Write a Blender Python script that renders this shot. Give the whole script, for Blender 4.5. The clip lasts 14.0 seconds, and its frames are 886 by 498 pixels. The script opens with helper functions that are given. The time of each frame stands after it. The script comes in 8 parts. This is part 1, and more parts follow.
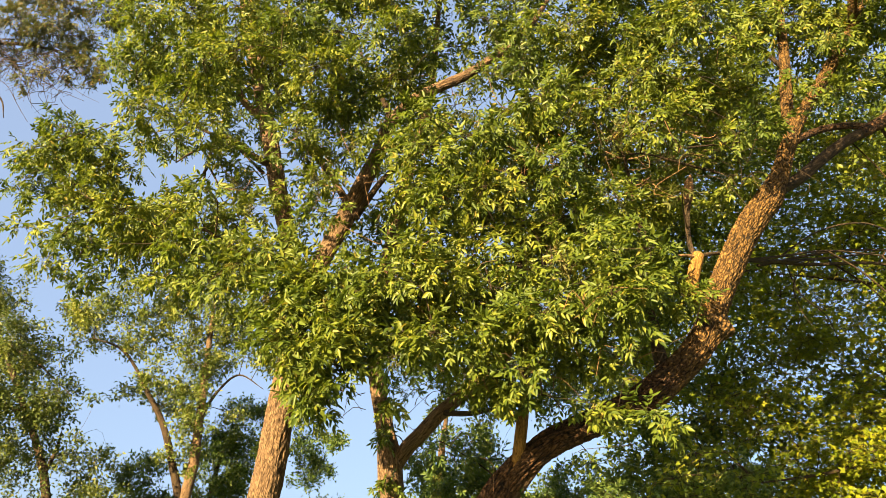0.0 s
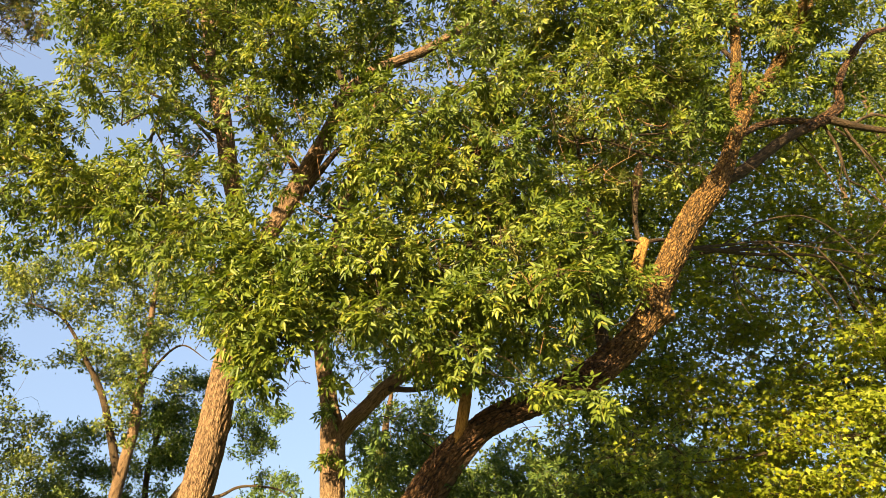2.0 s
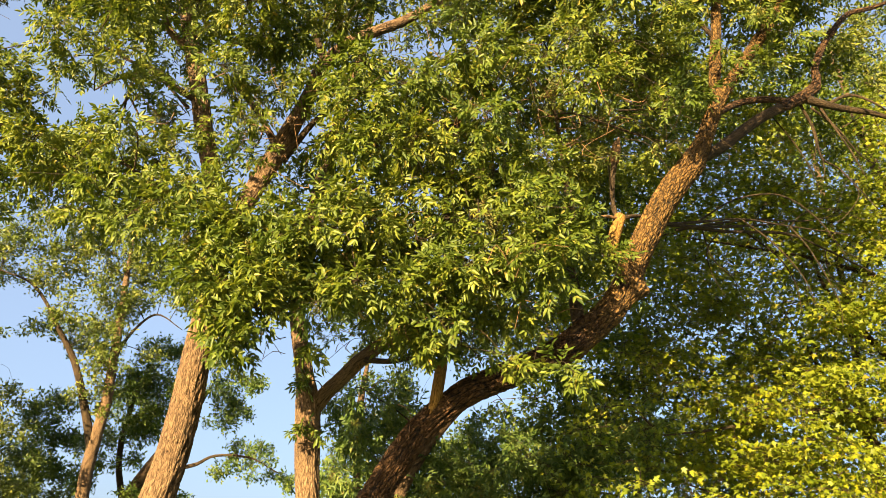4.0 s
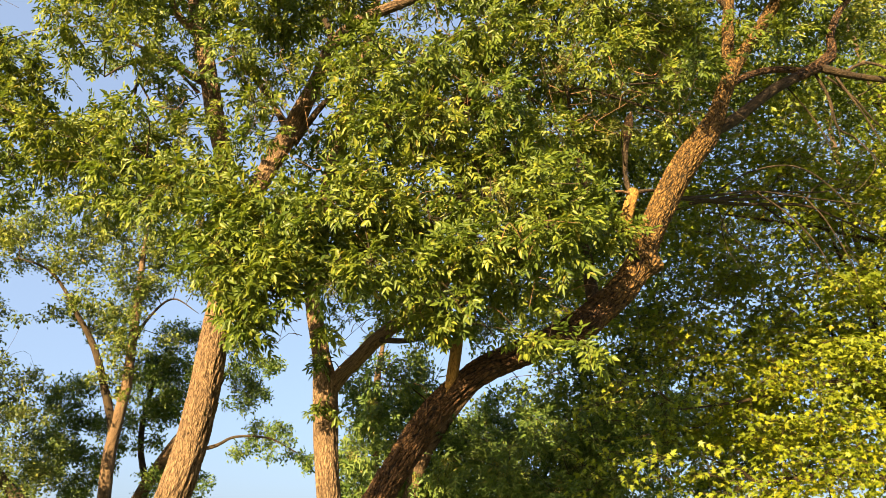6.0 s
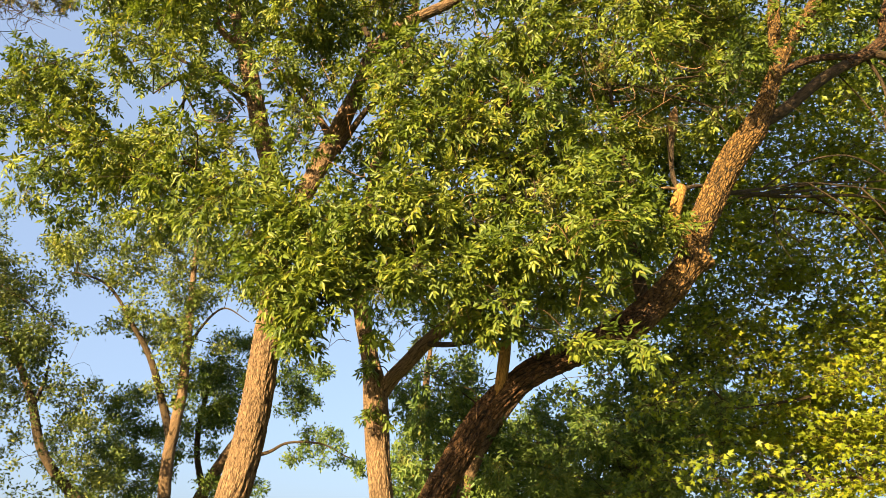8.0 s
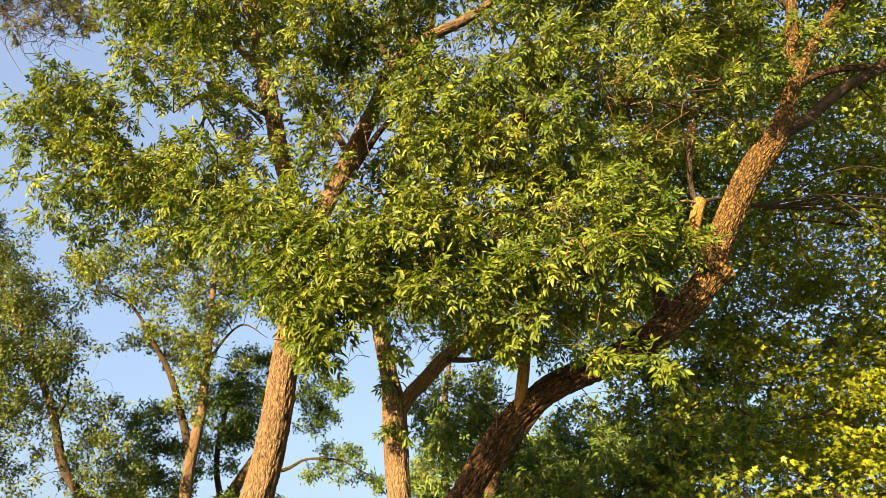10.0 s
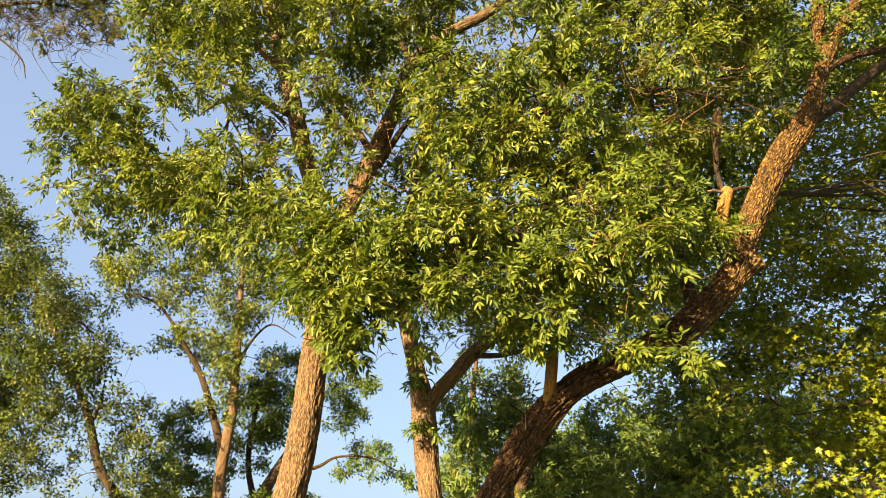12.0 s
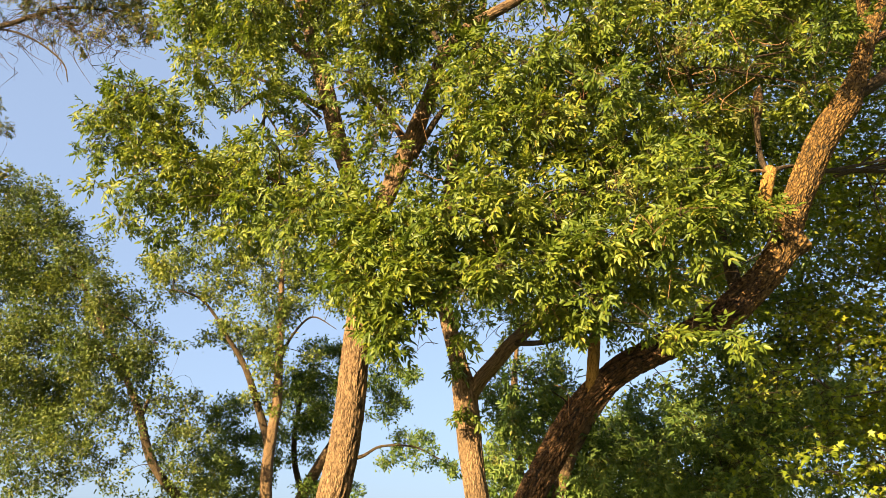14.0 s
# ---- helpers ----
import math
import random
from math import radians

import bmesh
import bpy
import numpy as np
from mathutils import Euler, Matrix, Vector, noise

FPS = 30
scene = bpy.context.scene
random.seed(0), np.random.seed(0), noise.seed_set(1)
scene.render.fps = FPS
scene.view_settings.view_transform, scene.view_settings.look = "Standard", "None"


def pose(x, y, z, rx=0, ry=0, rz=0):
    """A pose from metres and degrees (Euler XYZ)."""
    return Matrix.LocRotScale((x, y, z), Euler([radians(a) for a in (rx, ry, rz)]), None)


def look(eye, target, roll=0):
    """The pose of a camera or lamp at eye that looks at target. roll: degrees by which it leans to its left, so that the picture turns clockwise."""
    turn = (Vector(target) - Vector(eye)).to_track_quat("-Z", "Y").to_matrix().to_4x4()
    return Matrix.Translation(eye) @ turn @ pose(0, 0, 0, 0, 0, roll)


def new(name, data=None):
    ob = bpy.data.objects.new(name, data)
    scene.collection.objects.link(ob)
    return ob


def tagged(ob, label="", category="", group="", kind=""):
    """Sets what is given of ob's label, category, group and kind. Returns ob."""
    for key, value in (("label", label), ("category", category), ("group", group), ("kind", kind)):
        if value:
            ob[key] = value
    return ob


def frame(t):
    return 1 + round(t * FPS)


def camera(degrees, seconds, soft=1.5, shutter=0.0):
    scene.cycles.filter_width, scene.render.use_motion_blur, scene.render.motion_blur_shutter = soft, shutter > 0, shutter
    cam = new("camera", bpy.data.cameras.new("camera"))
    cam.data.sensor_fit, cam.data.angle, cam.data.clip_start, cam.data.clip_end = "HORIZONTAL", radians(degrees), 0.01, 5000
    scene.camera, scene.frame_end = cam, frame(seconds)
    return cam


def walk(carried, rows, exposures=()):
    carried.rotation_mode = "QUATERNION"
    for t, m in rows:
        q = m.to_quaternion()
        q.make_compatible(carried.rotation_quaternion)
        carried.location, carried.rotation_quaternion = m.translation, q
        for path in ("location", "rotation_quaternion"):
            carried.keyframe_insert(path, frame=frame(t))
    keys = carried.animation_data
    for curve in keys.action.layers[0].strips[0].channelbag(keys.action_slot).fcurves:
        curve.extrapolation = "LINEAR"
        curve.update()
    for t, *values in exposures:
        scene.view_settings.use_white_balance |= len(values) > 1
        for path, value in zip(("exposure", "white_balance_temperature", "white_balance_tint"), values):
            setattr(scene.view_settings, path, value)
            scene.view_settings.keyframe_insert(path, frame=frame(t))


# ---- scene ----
EXPO = 2.75
cam = camera(62.0, 14.0, soft=0.3)
# seconds, eye x, eye z, then the turn about x, y and z
PATH = [
    (0.0, -0.012, 1.6, 119.555, -0.959, 3.735),
    (0.5, -0.008, 1.6, 119.15, -0.965, 2.712),
    (1.0, -0.005, 1.6, 118.765, -0.977, 1.476),
    (1.5, -0.001, 1.6, 118.338, -0.982, 0.35),
    (2.0, 0.002, 1.6, 117.868, -1.067, -0.592),
    (2.5, 0.004, 1.6, 117.379, -1.159, -1.271),
    (3.0, 0.006, 1.6, 116.857, -1.196, -1.813),
    (3.5, 0.007, 1.6, 116.317, -1.16, -2.232),
    (4.0, 0.008, 1.6, 115.788, -1.053, -2.504),
    (4.5, 0.008, 1.6, 115.287, -0.899, -2.574),
    (5.0, 0.007, 1.6, 114.829, -0.722, -2.388),
    (5.5, 0.006, 1.6, 114.433, -0.545, -1.891),
    (6.0, 0.003, 1.6, 114.145, -0.394, -1.113),
    (6.5, 0.0, 1.6, 114.0, -0.274, -0.122),
    (7.0, -0.003, 1.6, 114.006, -0.212, 0.963),
    (7.5, -0.006, 1.6, 114.12, -0.222, 1.952),
    (8.0, -0.008, 1.6, 114.376, -0.275, 2.705),
    (8.5, -0.01, 1.6, 114.71, -0.34, 3.226),
    (9.0, -0.011, 1.6, 115.037, -0.388, 3.576),
    (9.5, -0.012, 1.6, 115.326, -0.426, 3.841),
    (10.0, -0.013, 1.6, 115.547, -0.462, 4.11),
    (10.5, -0.014, 1.6, 115.67, -0.501, 4.472),
    (11.0, -0.015, 1.6, 115.657, -0.479, 4.969),
    (11.5, -0.017, 1.6, 115.489, -0.327, 5.589),
    (12.0, -0.02, 1.6, 115.257, -0.077, 6.381),
    (12.5, -0.022, 1.6, 114.957, 0.192, 7.194),
    (13.0, -0.025, 1.6, 114.682, 0.317, 8.004),
    (13.5, -0.027, 1.6, 114.509, 0.288, 8.839),
    (14.0, -0.03, 1.6, 114.412, 0.119, 9.635),
]
walk(cam, [(t, pose(x, 0.0, z, rx, ry, rz)) for t, x, z, rx, ry, rz in PATH], exposures=[(0.0, EXPO), (14.0, EXPO)])

# ---- world and sun ----
SUN_EL, SUN_AZ = radians(16), radians(209)   # azimuth clockwise from +y, where the sun stands
world = bpy.data.worlds.new("world")
scene.world = world
world.use_nodes = True
wn = world.node_tree
sky = wn.nodes.new("ShaderNodeTexSky")
sky.sky_type, sky.sun_disc = "NISHITA", False
sky.sun_elevation, sky.sun_rotation = SUN_EL, SUN_AZ
sky.air_density, sky.dust_density, sky.ozone_density = 1.0, 3.5, 2.4
wn.nodes["Background"].inputs["Strength"].default_value = 0.0515
haze = wn.nodes.new("ShaderNodeMix")   # thin high haze evens the clear sky
haze.data_type = "RGBA"
haze.inputs["Factor"].default_value = 0.58
haze.inputs["B"].default_value = (1.57, 1.92, 2.64, 1)
wn.links.new(sky.outputs["Color"], haze.inputs["A"])
wn.links.new(haze.outputs["Result"], wn.nodes["Background"].inputs["Color"])
sun = new("sun", bpy.data.lights.new("sun", "SUN"))
sun.data.energy, sun.data.angle, sun.data.color = 4.7, radians(0.55), (1.0, 0.765, 0.41)
sun.matrix_world = look((math.sin(SUN_AZ) * math.cos(SUN_EL) * 60, math.cos(SUN_AZ) * math.cos(SUN_EL) * 60, math.sin(SUN_EL) * 60), (0, 0, 0))


# ---- materials ----
def material(name):
    m = bpy.data.materials.new(name)
    m.use_nodes = True
    t = m.node_tree
    return m, t, t.nodes["Principled BSDF"], t.nodes["Material Output"]


def ramp(t, source, stops):
    r = t.nodes.new("ShaderNodeValToRGB")
    e = r.color_ramp.elements
    while len(e) < len(stops):
        e.new(0.5)
    for k, (at, c) in zip(e, stops):
        k.position, k.color = at, (*c, 1)
    t.links.new(source, r.inputs["Fac"])
    return r


def noise_node(t, scale, detail=4, stretch=None, rough=0.6):
    co = t.nodes.new("ShaderNodeTexCoord")
    n = t.nodes.new("ShaderNodeTexNoise")
    n.inputs["Scale"].default_value, n.inputs["Detail"].default_value, n.inputs["Roughness"].default_value = scale, detail, rough
    if stretch:
        mp = t.nodes.new("ShaderNodeMapping")
        mp.inputs["Scale"].default_value = stretch
        t.links.new(co.outputs["Object"], mp.inputs["Vector"])
        t.links.new(mp.outputs["Vector"], n.inputs["Vector"])
    else:
        t.links.new(co.outputs["Object"], n.inputs["Vector"])
    return n


def leaf_material(name, dark, mid, light, old, thin=0.27, rough=0.42):
    """A leaf's blade: its own tint by leaf, blotches, a waxy gloss and light shining through."""
    m, t, bsdf, out = material(name)
    geo = t.nodes.new("ShaderNodeNewGeometry")
    r = ramp(t, geo.outputs["Random Per Island"], [(0.0, dark), (0.5, mid), (0.96, light), (1.0, old)])
    n = noise_node(t, 30.0, 3)
    mix = t.nodes.new("ShaderNodeMix")
    mix.data_type, mix.blend_type = "RGBA", "MULTIPLY"
    mix.inputs["Factor"].default_value = 0.6
    b = ramp(t, n.outputs["Fac"], [(0.3, (0.62, 0.66, 0.55)), (0.7, (1.1, 1.08, 1.0))])
    t.links.new(r.outputs["Color"], mix.inputs["A"])
    t.links.new(b.outputs["Color"], mix.inputs["B"])
    info = t.nodes.new("ShaderNodeObjectInfo")
    each = ramp(t, info.outputs["Random"], [(0.0, (0.66, 0.74, 0.70)), (0.5, (0.95, 0.97, 0.95)), (1.0, (1.18, 1.10, 1.0))])
    tint = t.nodes.new("ShaderNodeMix")
    tint.data_type, tint.blend_type = "RGBA", "MULTIPLY"
    tint.inputs["Factor"].default_value = 1.0
    t.links.new(mix.outputs["Result"], tint.inputs["A"])
    t.links.new(each.outputs["Color"], tint.inputs["B"])
    mix = tint
    t.links.new(mix.outputs["Result"], bsdf.inputs["Base Color"])
    bsdf.inputs["Roughness"].default_value = rough
    bsdf.inputs["Specular IOR Level"].default_value = 0.20
    tr = t.nodes.new("ShaderNodeBsdfTranslucent")
    warm = t.nodes.new("ShaderNodeMix")
    warm.data_type, warm.blend_type = "RGBA", "MULTIPLY"
    warm.inputs["Factor"].default_value = 1.0
    warm.inputs["B"].default_value = (1.18, 1.2, 0.52, 1)
    t.links.new(mix.outputs["Result"], warm.inputs["A"])
    t.links.new(warm.outputs["Result"], tr.inputs["Color"])
    add = t.nodes.new("ShaderNodeMixShader")
    add.inputs["Fac"].default_value = thin
    t.links.new(bsdf.outputs["BSDF"], add.inputs[1])
    t.links.new(tr.outputs["BSDF"], add.inputs[2])
    t.links.new(add.outputs["Shader"], out.inputs["Surface"])
    return m


def bark_material(name, furrow, ridge, lichen, relief=0.013, stretch=(88, 88, 17), deep=0.36, lit_crust=None):
    """Furrowed bark: depth of the furrow from the mesh's own layer, stains and lichen over it."""
    m, t, bsdf, out = material(name)
    at = t.nodes.new("ShaderNodeAttribute")
    at.attribute_name = "ridge"
    r = ramp(t, at.outputs["Fac"], [(0.1, furrow), (0.55, ridge), (1.0, tuple(1.05 * c for c in ridge))])
    n = noise_node(t, 3.0, 5)
    b = ramp(t, n.outputs["Fac"], [(0.35, (0.75, 0.74, 0.74)), (0.65, (1.12, 1.1, 1.06))])
    mix = t.nodes.new("ShaderNodeMix")
    mix.data_type, mix.blend_type = "RGBA", "MULTIPLY"
    mix.inputs["Factor"].default_value = 0.85
    t.links.new(r.outputs["Color"], mix.inputs["A"])
    t.links.new(b.outputs["Color"], mix.inputs["B"])
    n2 = noise_node(t, 9.0, 6)
    lm = ramp(t, n2.outputs["Fac"], [(0.6, (0, 0, 0)), (0.72, (0.5, 0.5, 0.5))])
    mix2 = t.nodes.new("ShaderNodeMix")
    mix2.data_type = "RGBA"
    t.links.new(lm.outputs["Color"], mix2.inputs["Factor"])
    t.links.new(mix.outputs["Result"], mix2.inputs["A"])
    mix2.inputs["B"].default_value = (*lichen, 1)
    bsdf.inputs["Roughness"].default_value = 0.9
    bsdf.inputs["Specular IOR Level"].default_value = 0.2
    gr = t.nodes.new("ShaderNodeAttribute")
    gr.attribute_name = "grain"
    mp = t.nodes.new("ShaderNodeMapping")
    mp.inputs["Scale"].default_value = stretch
    t.links.new(gr.outputs["Vector"], mp.inputs["Vector"])
    warp = t.nodes.new("ShaderNodeTexNoise")
    warp.inputs["Scale"].default_value, warp.inputs["Detail"].default_value = 0.9, 3.0
    t.links.new(mp.outputs["Vector"], warp.inputs["Vector"])
    bend = t.nodes.new("ShaderNodeVectorMath")
    bend.operation = "MULTIPLY_ADD"
    bend.inputs[1].default_value = (1.2, 1.2, 1.2)
    t.links.new(warp.outputs["Color"], bend.inputs[0])
    t.links.new(mp.outputs["Vector"], bend.inputs[2])
    cells = t.nodes.new("ShaderNodeTexVoronoi")
    cells.feature = "DISTANCE_TO_EDGE"
    cells.inputs["Scale"].default_value = 1.0
    t.links.new(bend.outputs["Vector"], cells.inputs["Vector"])
    n3 = t.nodes.new("ShaderNodeTexNoise")
    n3.inputs["Scale"].default_value, n3.inputs["Detail"].default_value = 2.6, 4.0
    t.links.new(mp.outputs["Vector"], n3.inputs["Vector"])
    rise = t.nodes.new("ShaderNodeMath")
    rise.operation = "MULTIPLY_ADD"
    rise.inputs[1].default_value = 0.42
    t.links.new(n3.outputs["Fac"], rise.inputs[0])
    t.links.new(cells.outputs["Distance"], rise.inputs[2])
    plates = ramp(t, rise.outputs[0], [(0.20, (0, 0, 0)), (0.32, (0.6, 0.6, 0.6)), (0.52, (1, 1, 1))])
    cracks = ramp(t, plates.outputs["Color"], [(0.0, (deep, deep * 0.9, deep * 0.82)), (0.45, (0.85, 0.83, 0.81)), (1.0, (1.12, 1.1, 1.06))])
    mix3 = t.nodes.new("ShaderNodeMix")
    mix3.data_type, mix3.blend_type = "RGBA", "MULTIPLY"
    mix3.inputs["Factor"].default_value = 0.8
    t.links.new(mix2.outputs["Result"], mix3.inputs["A"])
    t.links.new(cracks.outputs["Color"], mix3.inputs["B"])
    surface = mix3.outputs["Result"]
    if lit_crust:   # lichen, and sun on the upper stem put into colour: start height, colour
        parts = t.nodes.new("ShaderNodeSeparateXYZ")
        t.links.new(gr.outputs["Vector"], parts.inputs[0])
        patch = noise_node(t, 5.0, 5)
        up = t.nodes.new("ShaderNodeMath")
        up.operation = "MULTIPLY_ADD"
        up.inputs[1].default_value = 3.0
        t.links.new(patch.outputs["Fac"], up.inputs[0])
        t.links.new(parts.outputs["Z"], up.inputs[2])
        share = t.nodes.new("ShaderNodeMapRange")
        share.inputs["From Min"].default_value, share.inputs["From Max"].default_value = lit_crust[0] + 1.2, lit_crust[0] + 1.9
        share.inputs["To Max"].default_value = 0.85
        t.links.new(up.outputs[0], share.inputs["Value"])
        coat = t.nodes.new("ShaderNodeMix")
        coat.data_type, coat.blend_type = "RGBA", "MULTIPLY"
        coat.inputs["B"].default_value = (*lit_crust[1], 1)
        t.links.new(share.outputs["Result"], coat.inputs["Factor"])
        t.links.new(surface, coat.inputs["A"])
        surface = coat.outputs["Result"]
    t.links.new(surface, bsdf.inputs["Base Color"])
    bp = t.nodes.new("ShaderNodeBump")
    bp.inputs["Strength"].default_value, bp.inputs["Distance"].default_value = 0.9, relief
    t.links.new(plates.outputs["Color"], bp.inputs["Height"])
    t.links.new(bp.outputs["Normal"], bsdf.inputs["Normal"])
    return m


def plain_material(name, a, b, scale, rough=0.85):
    m, t, bsdf, out = material(name)
    n = noise_node(t, scale, 5)
    r = ramp(t, n.outputs["Fac"], [(0.3, a), (0.7, b)])
    t.links.new(r.outputs["Color"], bsdf.inputs["Base Color"])
    bsdf.inputs["Roughness"].default_value = rough
    bp = t.nodes.new("ShaderNodeBump")
    bp.inputs["Strength"].default_value, bp.inputs["Distance"].default_value = 0.5, 0.01
    t.links.new(n.outputs["Fac"], bp.inputs["Height"])
    t.links.new(bp.outputs["Normal"], bsdf.inputs["Normal"])
    return m


BARK = bark_material("ash_bark", (0.060, 0.036, 0.019), (0.172, 0.109, 0.060), (0.150, 0.106, 0.056))
# base colour darkened for the shade on the leaning trunk's foot
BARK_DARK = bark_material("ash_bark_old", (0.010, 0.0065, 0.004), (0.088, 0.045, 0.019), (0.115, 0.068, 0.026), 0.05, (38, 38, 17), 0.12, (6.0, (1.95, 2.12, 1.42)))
BARK_FAR = bark_material("grey_brown_bark", (0.035, 0.024, 0.014), (0.125, 0.080, 0.045), (0.13, 0.10, 0.06))
# dark twig bark; leaf shade on the limbs is put into its colour
BARK_TWIG_SHADE = bark_material("twig_bark", (0.015, 0.0105, 0.006), (0.052, 0.034, 0.0175), (0.085, 0.065, 0.026), 0.008)
# ochre lichen bark, brightened: sun on the two stubs is put into colour
BARK_OCHRE = bark_material("ochre_bark", (0.12, 0.062, 0.014), (0.27, 0.148, 0.036), (0.26, 0.155, 0.04), 0.006)
DEADWOOD = bark_material("bare_dead_wood", (0.1032, 0.0602, 0.0284), (0.258, 0.1462, 0.0688), (0.2408, 0.172, 0.1032), 0.006)
LEAF_ASH = leaf_material("ash_leaf", (0.051, 0.075, 0.013), (0.108, 0.138, 0.018), (0.182, 0.196, 0.028), (0.28, 0.21, 0.045), 0.38)
LEAF_FAR = leaf_material("elm_leaf", (0.066, 0.094, 0.020), (0.132, 0.158, 0.030), (0.19, 0.198, 0.044), (0.24, 0.185, 0.06), 0.36)
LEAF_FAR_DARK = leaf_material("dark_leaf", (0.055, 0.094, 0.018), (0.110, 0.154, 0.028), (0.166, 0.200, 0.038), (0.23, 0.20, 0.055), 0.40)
# elm leaf darkened: shade on the trees behind is put into its colour
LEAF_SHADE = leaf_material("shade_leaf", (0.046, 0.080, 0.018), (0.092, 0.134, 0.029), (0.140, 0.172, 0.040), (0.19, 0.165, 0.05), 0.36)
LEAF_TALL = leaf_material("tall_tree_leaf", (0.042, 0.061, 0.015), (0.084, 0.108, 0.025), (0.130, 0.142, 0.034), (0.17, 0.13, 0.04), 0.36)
LEAF_MAPLE = leaf_material("maple_leaf", (0.125, 0.160, 0.015), (0.200, 0.232, 0.021), (0.260, 0.270, 0.027), (0.32, 0.24, 0.03), 0.52)
# yellower copy of the maple leaf; sunlight on the lower boughs put into colour
LEAF_MAPLE_SUN = leaf_material("maple_leaf_pale", (0.100, 0.128, 0.007), (0.168, 0.190, 0.010), (0.245, 0.238, 0.013), (0.34, 0.225, 0.014), 0.44)
LEAF_OLD = leaf_material("browned_leaf", (0.047, 0.060, 0.014), (0.095, 0.099, 0.022), (0.138, 0.103, 0.034), (0.189, 0.095, 0.043), 0.25, 0.6)
SEED_WING = leaf_material("seed_wing", (0.1376, 0.1118, 0.0258), (0.2064, 0.1892, 0.0344), (0.2838, 0.2408, 0.0516), (0.258, 0.1548, 0.0602), 0.3, 0.5)
GRASS = plain_material("grass", (0.045, 0.075, 0.02), (0.09, 0.12, 0.035), 3.0)


# ---- mesh tools ----
def vnoise(p, seed=0):
    """Smooth value noise, -1 to 1, at an array of points."""
    p = np.asarray(p, float)
    i = np.floor(p).astype(np.int64)
    w = p - i
    w = w * w * (3 - 2 * w)
    total = np.zeros(len(p))
    for dx in (0, 1):
        for dy in (0, 1):
            for dz in (0, 1):
                h = (i[:, 0] + dx) * 73856093 ^ (i[:, 1] + dy) * 19349663 ^ (i[:, 2] + dz) * 83492791 ^ seed * 2654435761
                h = (h ^ (h >> 13)) * 1274126177 & 0x7FFFFFFF
                h = ((h ^ (h >> 16)) & 0xFFFF) / 32767.5 - 1
                total += h * (w[:, 0] if dx else 1 - w[:, 0]) * (w[:, 1] if dy else 1 - w[:, 1]) * (w[:, 2] if dz else 1 - w[:, 2])
    return total


def unit(v):
    return v / np.maximum(np.linalg.norm(v, axis=-1, keepdims=True), 1e-9)


def mesh_of(name, verts, loops, starts, mat, ridge=None, smooth=False, grain=None):
    me = bpy.data.meshes.new(name)
    me.vertices.add(len(verts))
    me.vertices.foreach_set("co", np.asarray(verts, np.float32).ravel())
    me.loops.add(len(loops))
    me.loops.foreach_set("vertex_index", np.asarray(loops, np.int32))
    me.polygons.add(len(starts))
    me.polygons.foreach_set("loop_start", np.asarray(starts, np.int32))
    if smooth:
        me.polygons.foreach_set("use_smooth", np.ones(len(starts), bool))
    me.update(calc_edges=True)
    if ridge is not None:
        me.attributes.new("ridge", "FLOAT", "POINT").data.foreach_set("value", np.asarray(ridge, np.float32))
    if grain is not None:
        me.attributes.new("grain", "FLOAT_VECTOR", "POINT").data.foreach_set("vector", np.asarray(grain, np.float32).ravel())
    me.materials.append(mat)
    return me


def part(name, me, parent, label="", kind=""):
    ob = new(name, me)
    ob.parent = parent
    return tagged(ob, label, "", "", kind)


def thing(name, at, label, category, group="", kind=""):
    ob = new(name)
    ob.location = at
    ob.empty_display_size = 0.3
    return tagged(ob, label, category, group, kind)


def smooth_path(points, step):
    """A smooth line through (x, y, z, radius) points, in steps of about that length."""
    p = np.array(points, float)
    p = np.vstack([2 * p[0] - p[1], p, 2 * p[-1] - p[-2]])
    out = []
    for a, b, c, d in zip(p[:-3], p[1:-2], p[2:-1], p[3:]):
        n = max(2, int(np.linalg.norm(c[:3] - b[:3]) / step))
        s = np.linspace(0, 1, n, endpoint=False)[:, None]
        out.append(0.5 * (2 * b + (c - a) * s + (2 * a - 5 * b + 4 * c - d) * s ** 2 + (3 * b - a - 3 * c + d) * s ** 3))
    out.append(p[-2][None])
    return np.vstack(out)


def frames_along(q):
    """Two cross directions at each point of a line, without twist."""
    tan = unit(np.gradient(q, axis=0))
    u = np.cross(tan[0], (0.31, 0.95, 0.1))
    us = []
    for k in range(len(q)):
        u = u - tan[k] * np.dot(u, tan[k])
        u = u / np.linalg.norm(u)
        us.append(u)
    us = np.array(us)
    return us, np.cross(tan, us)


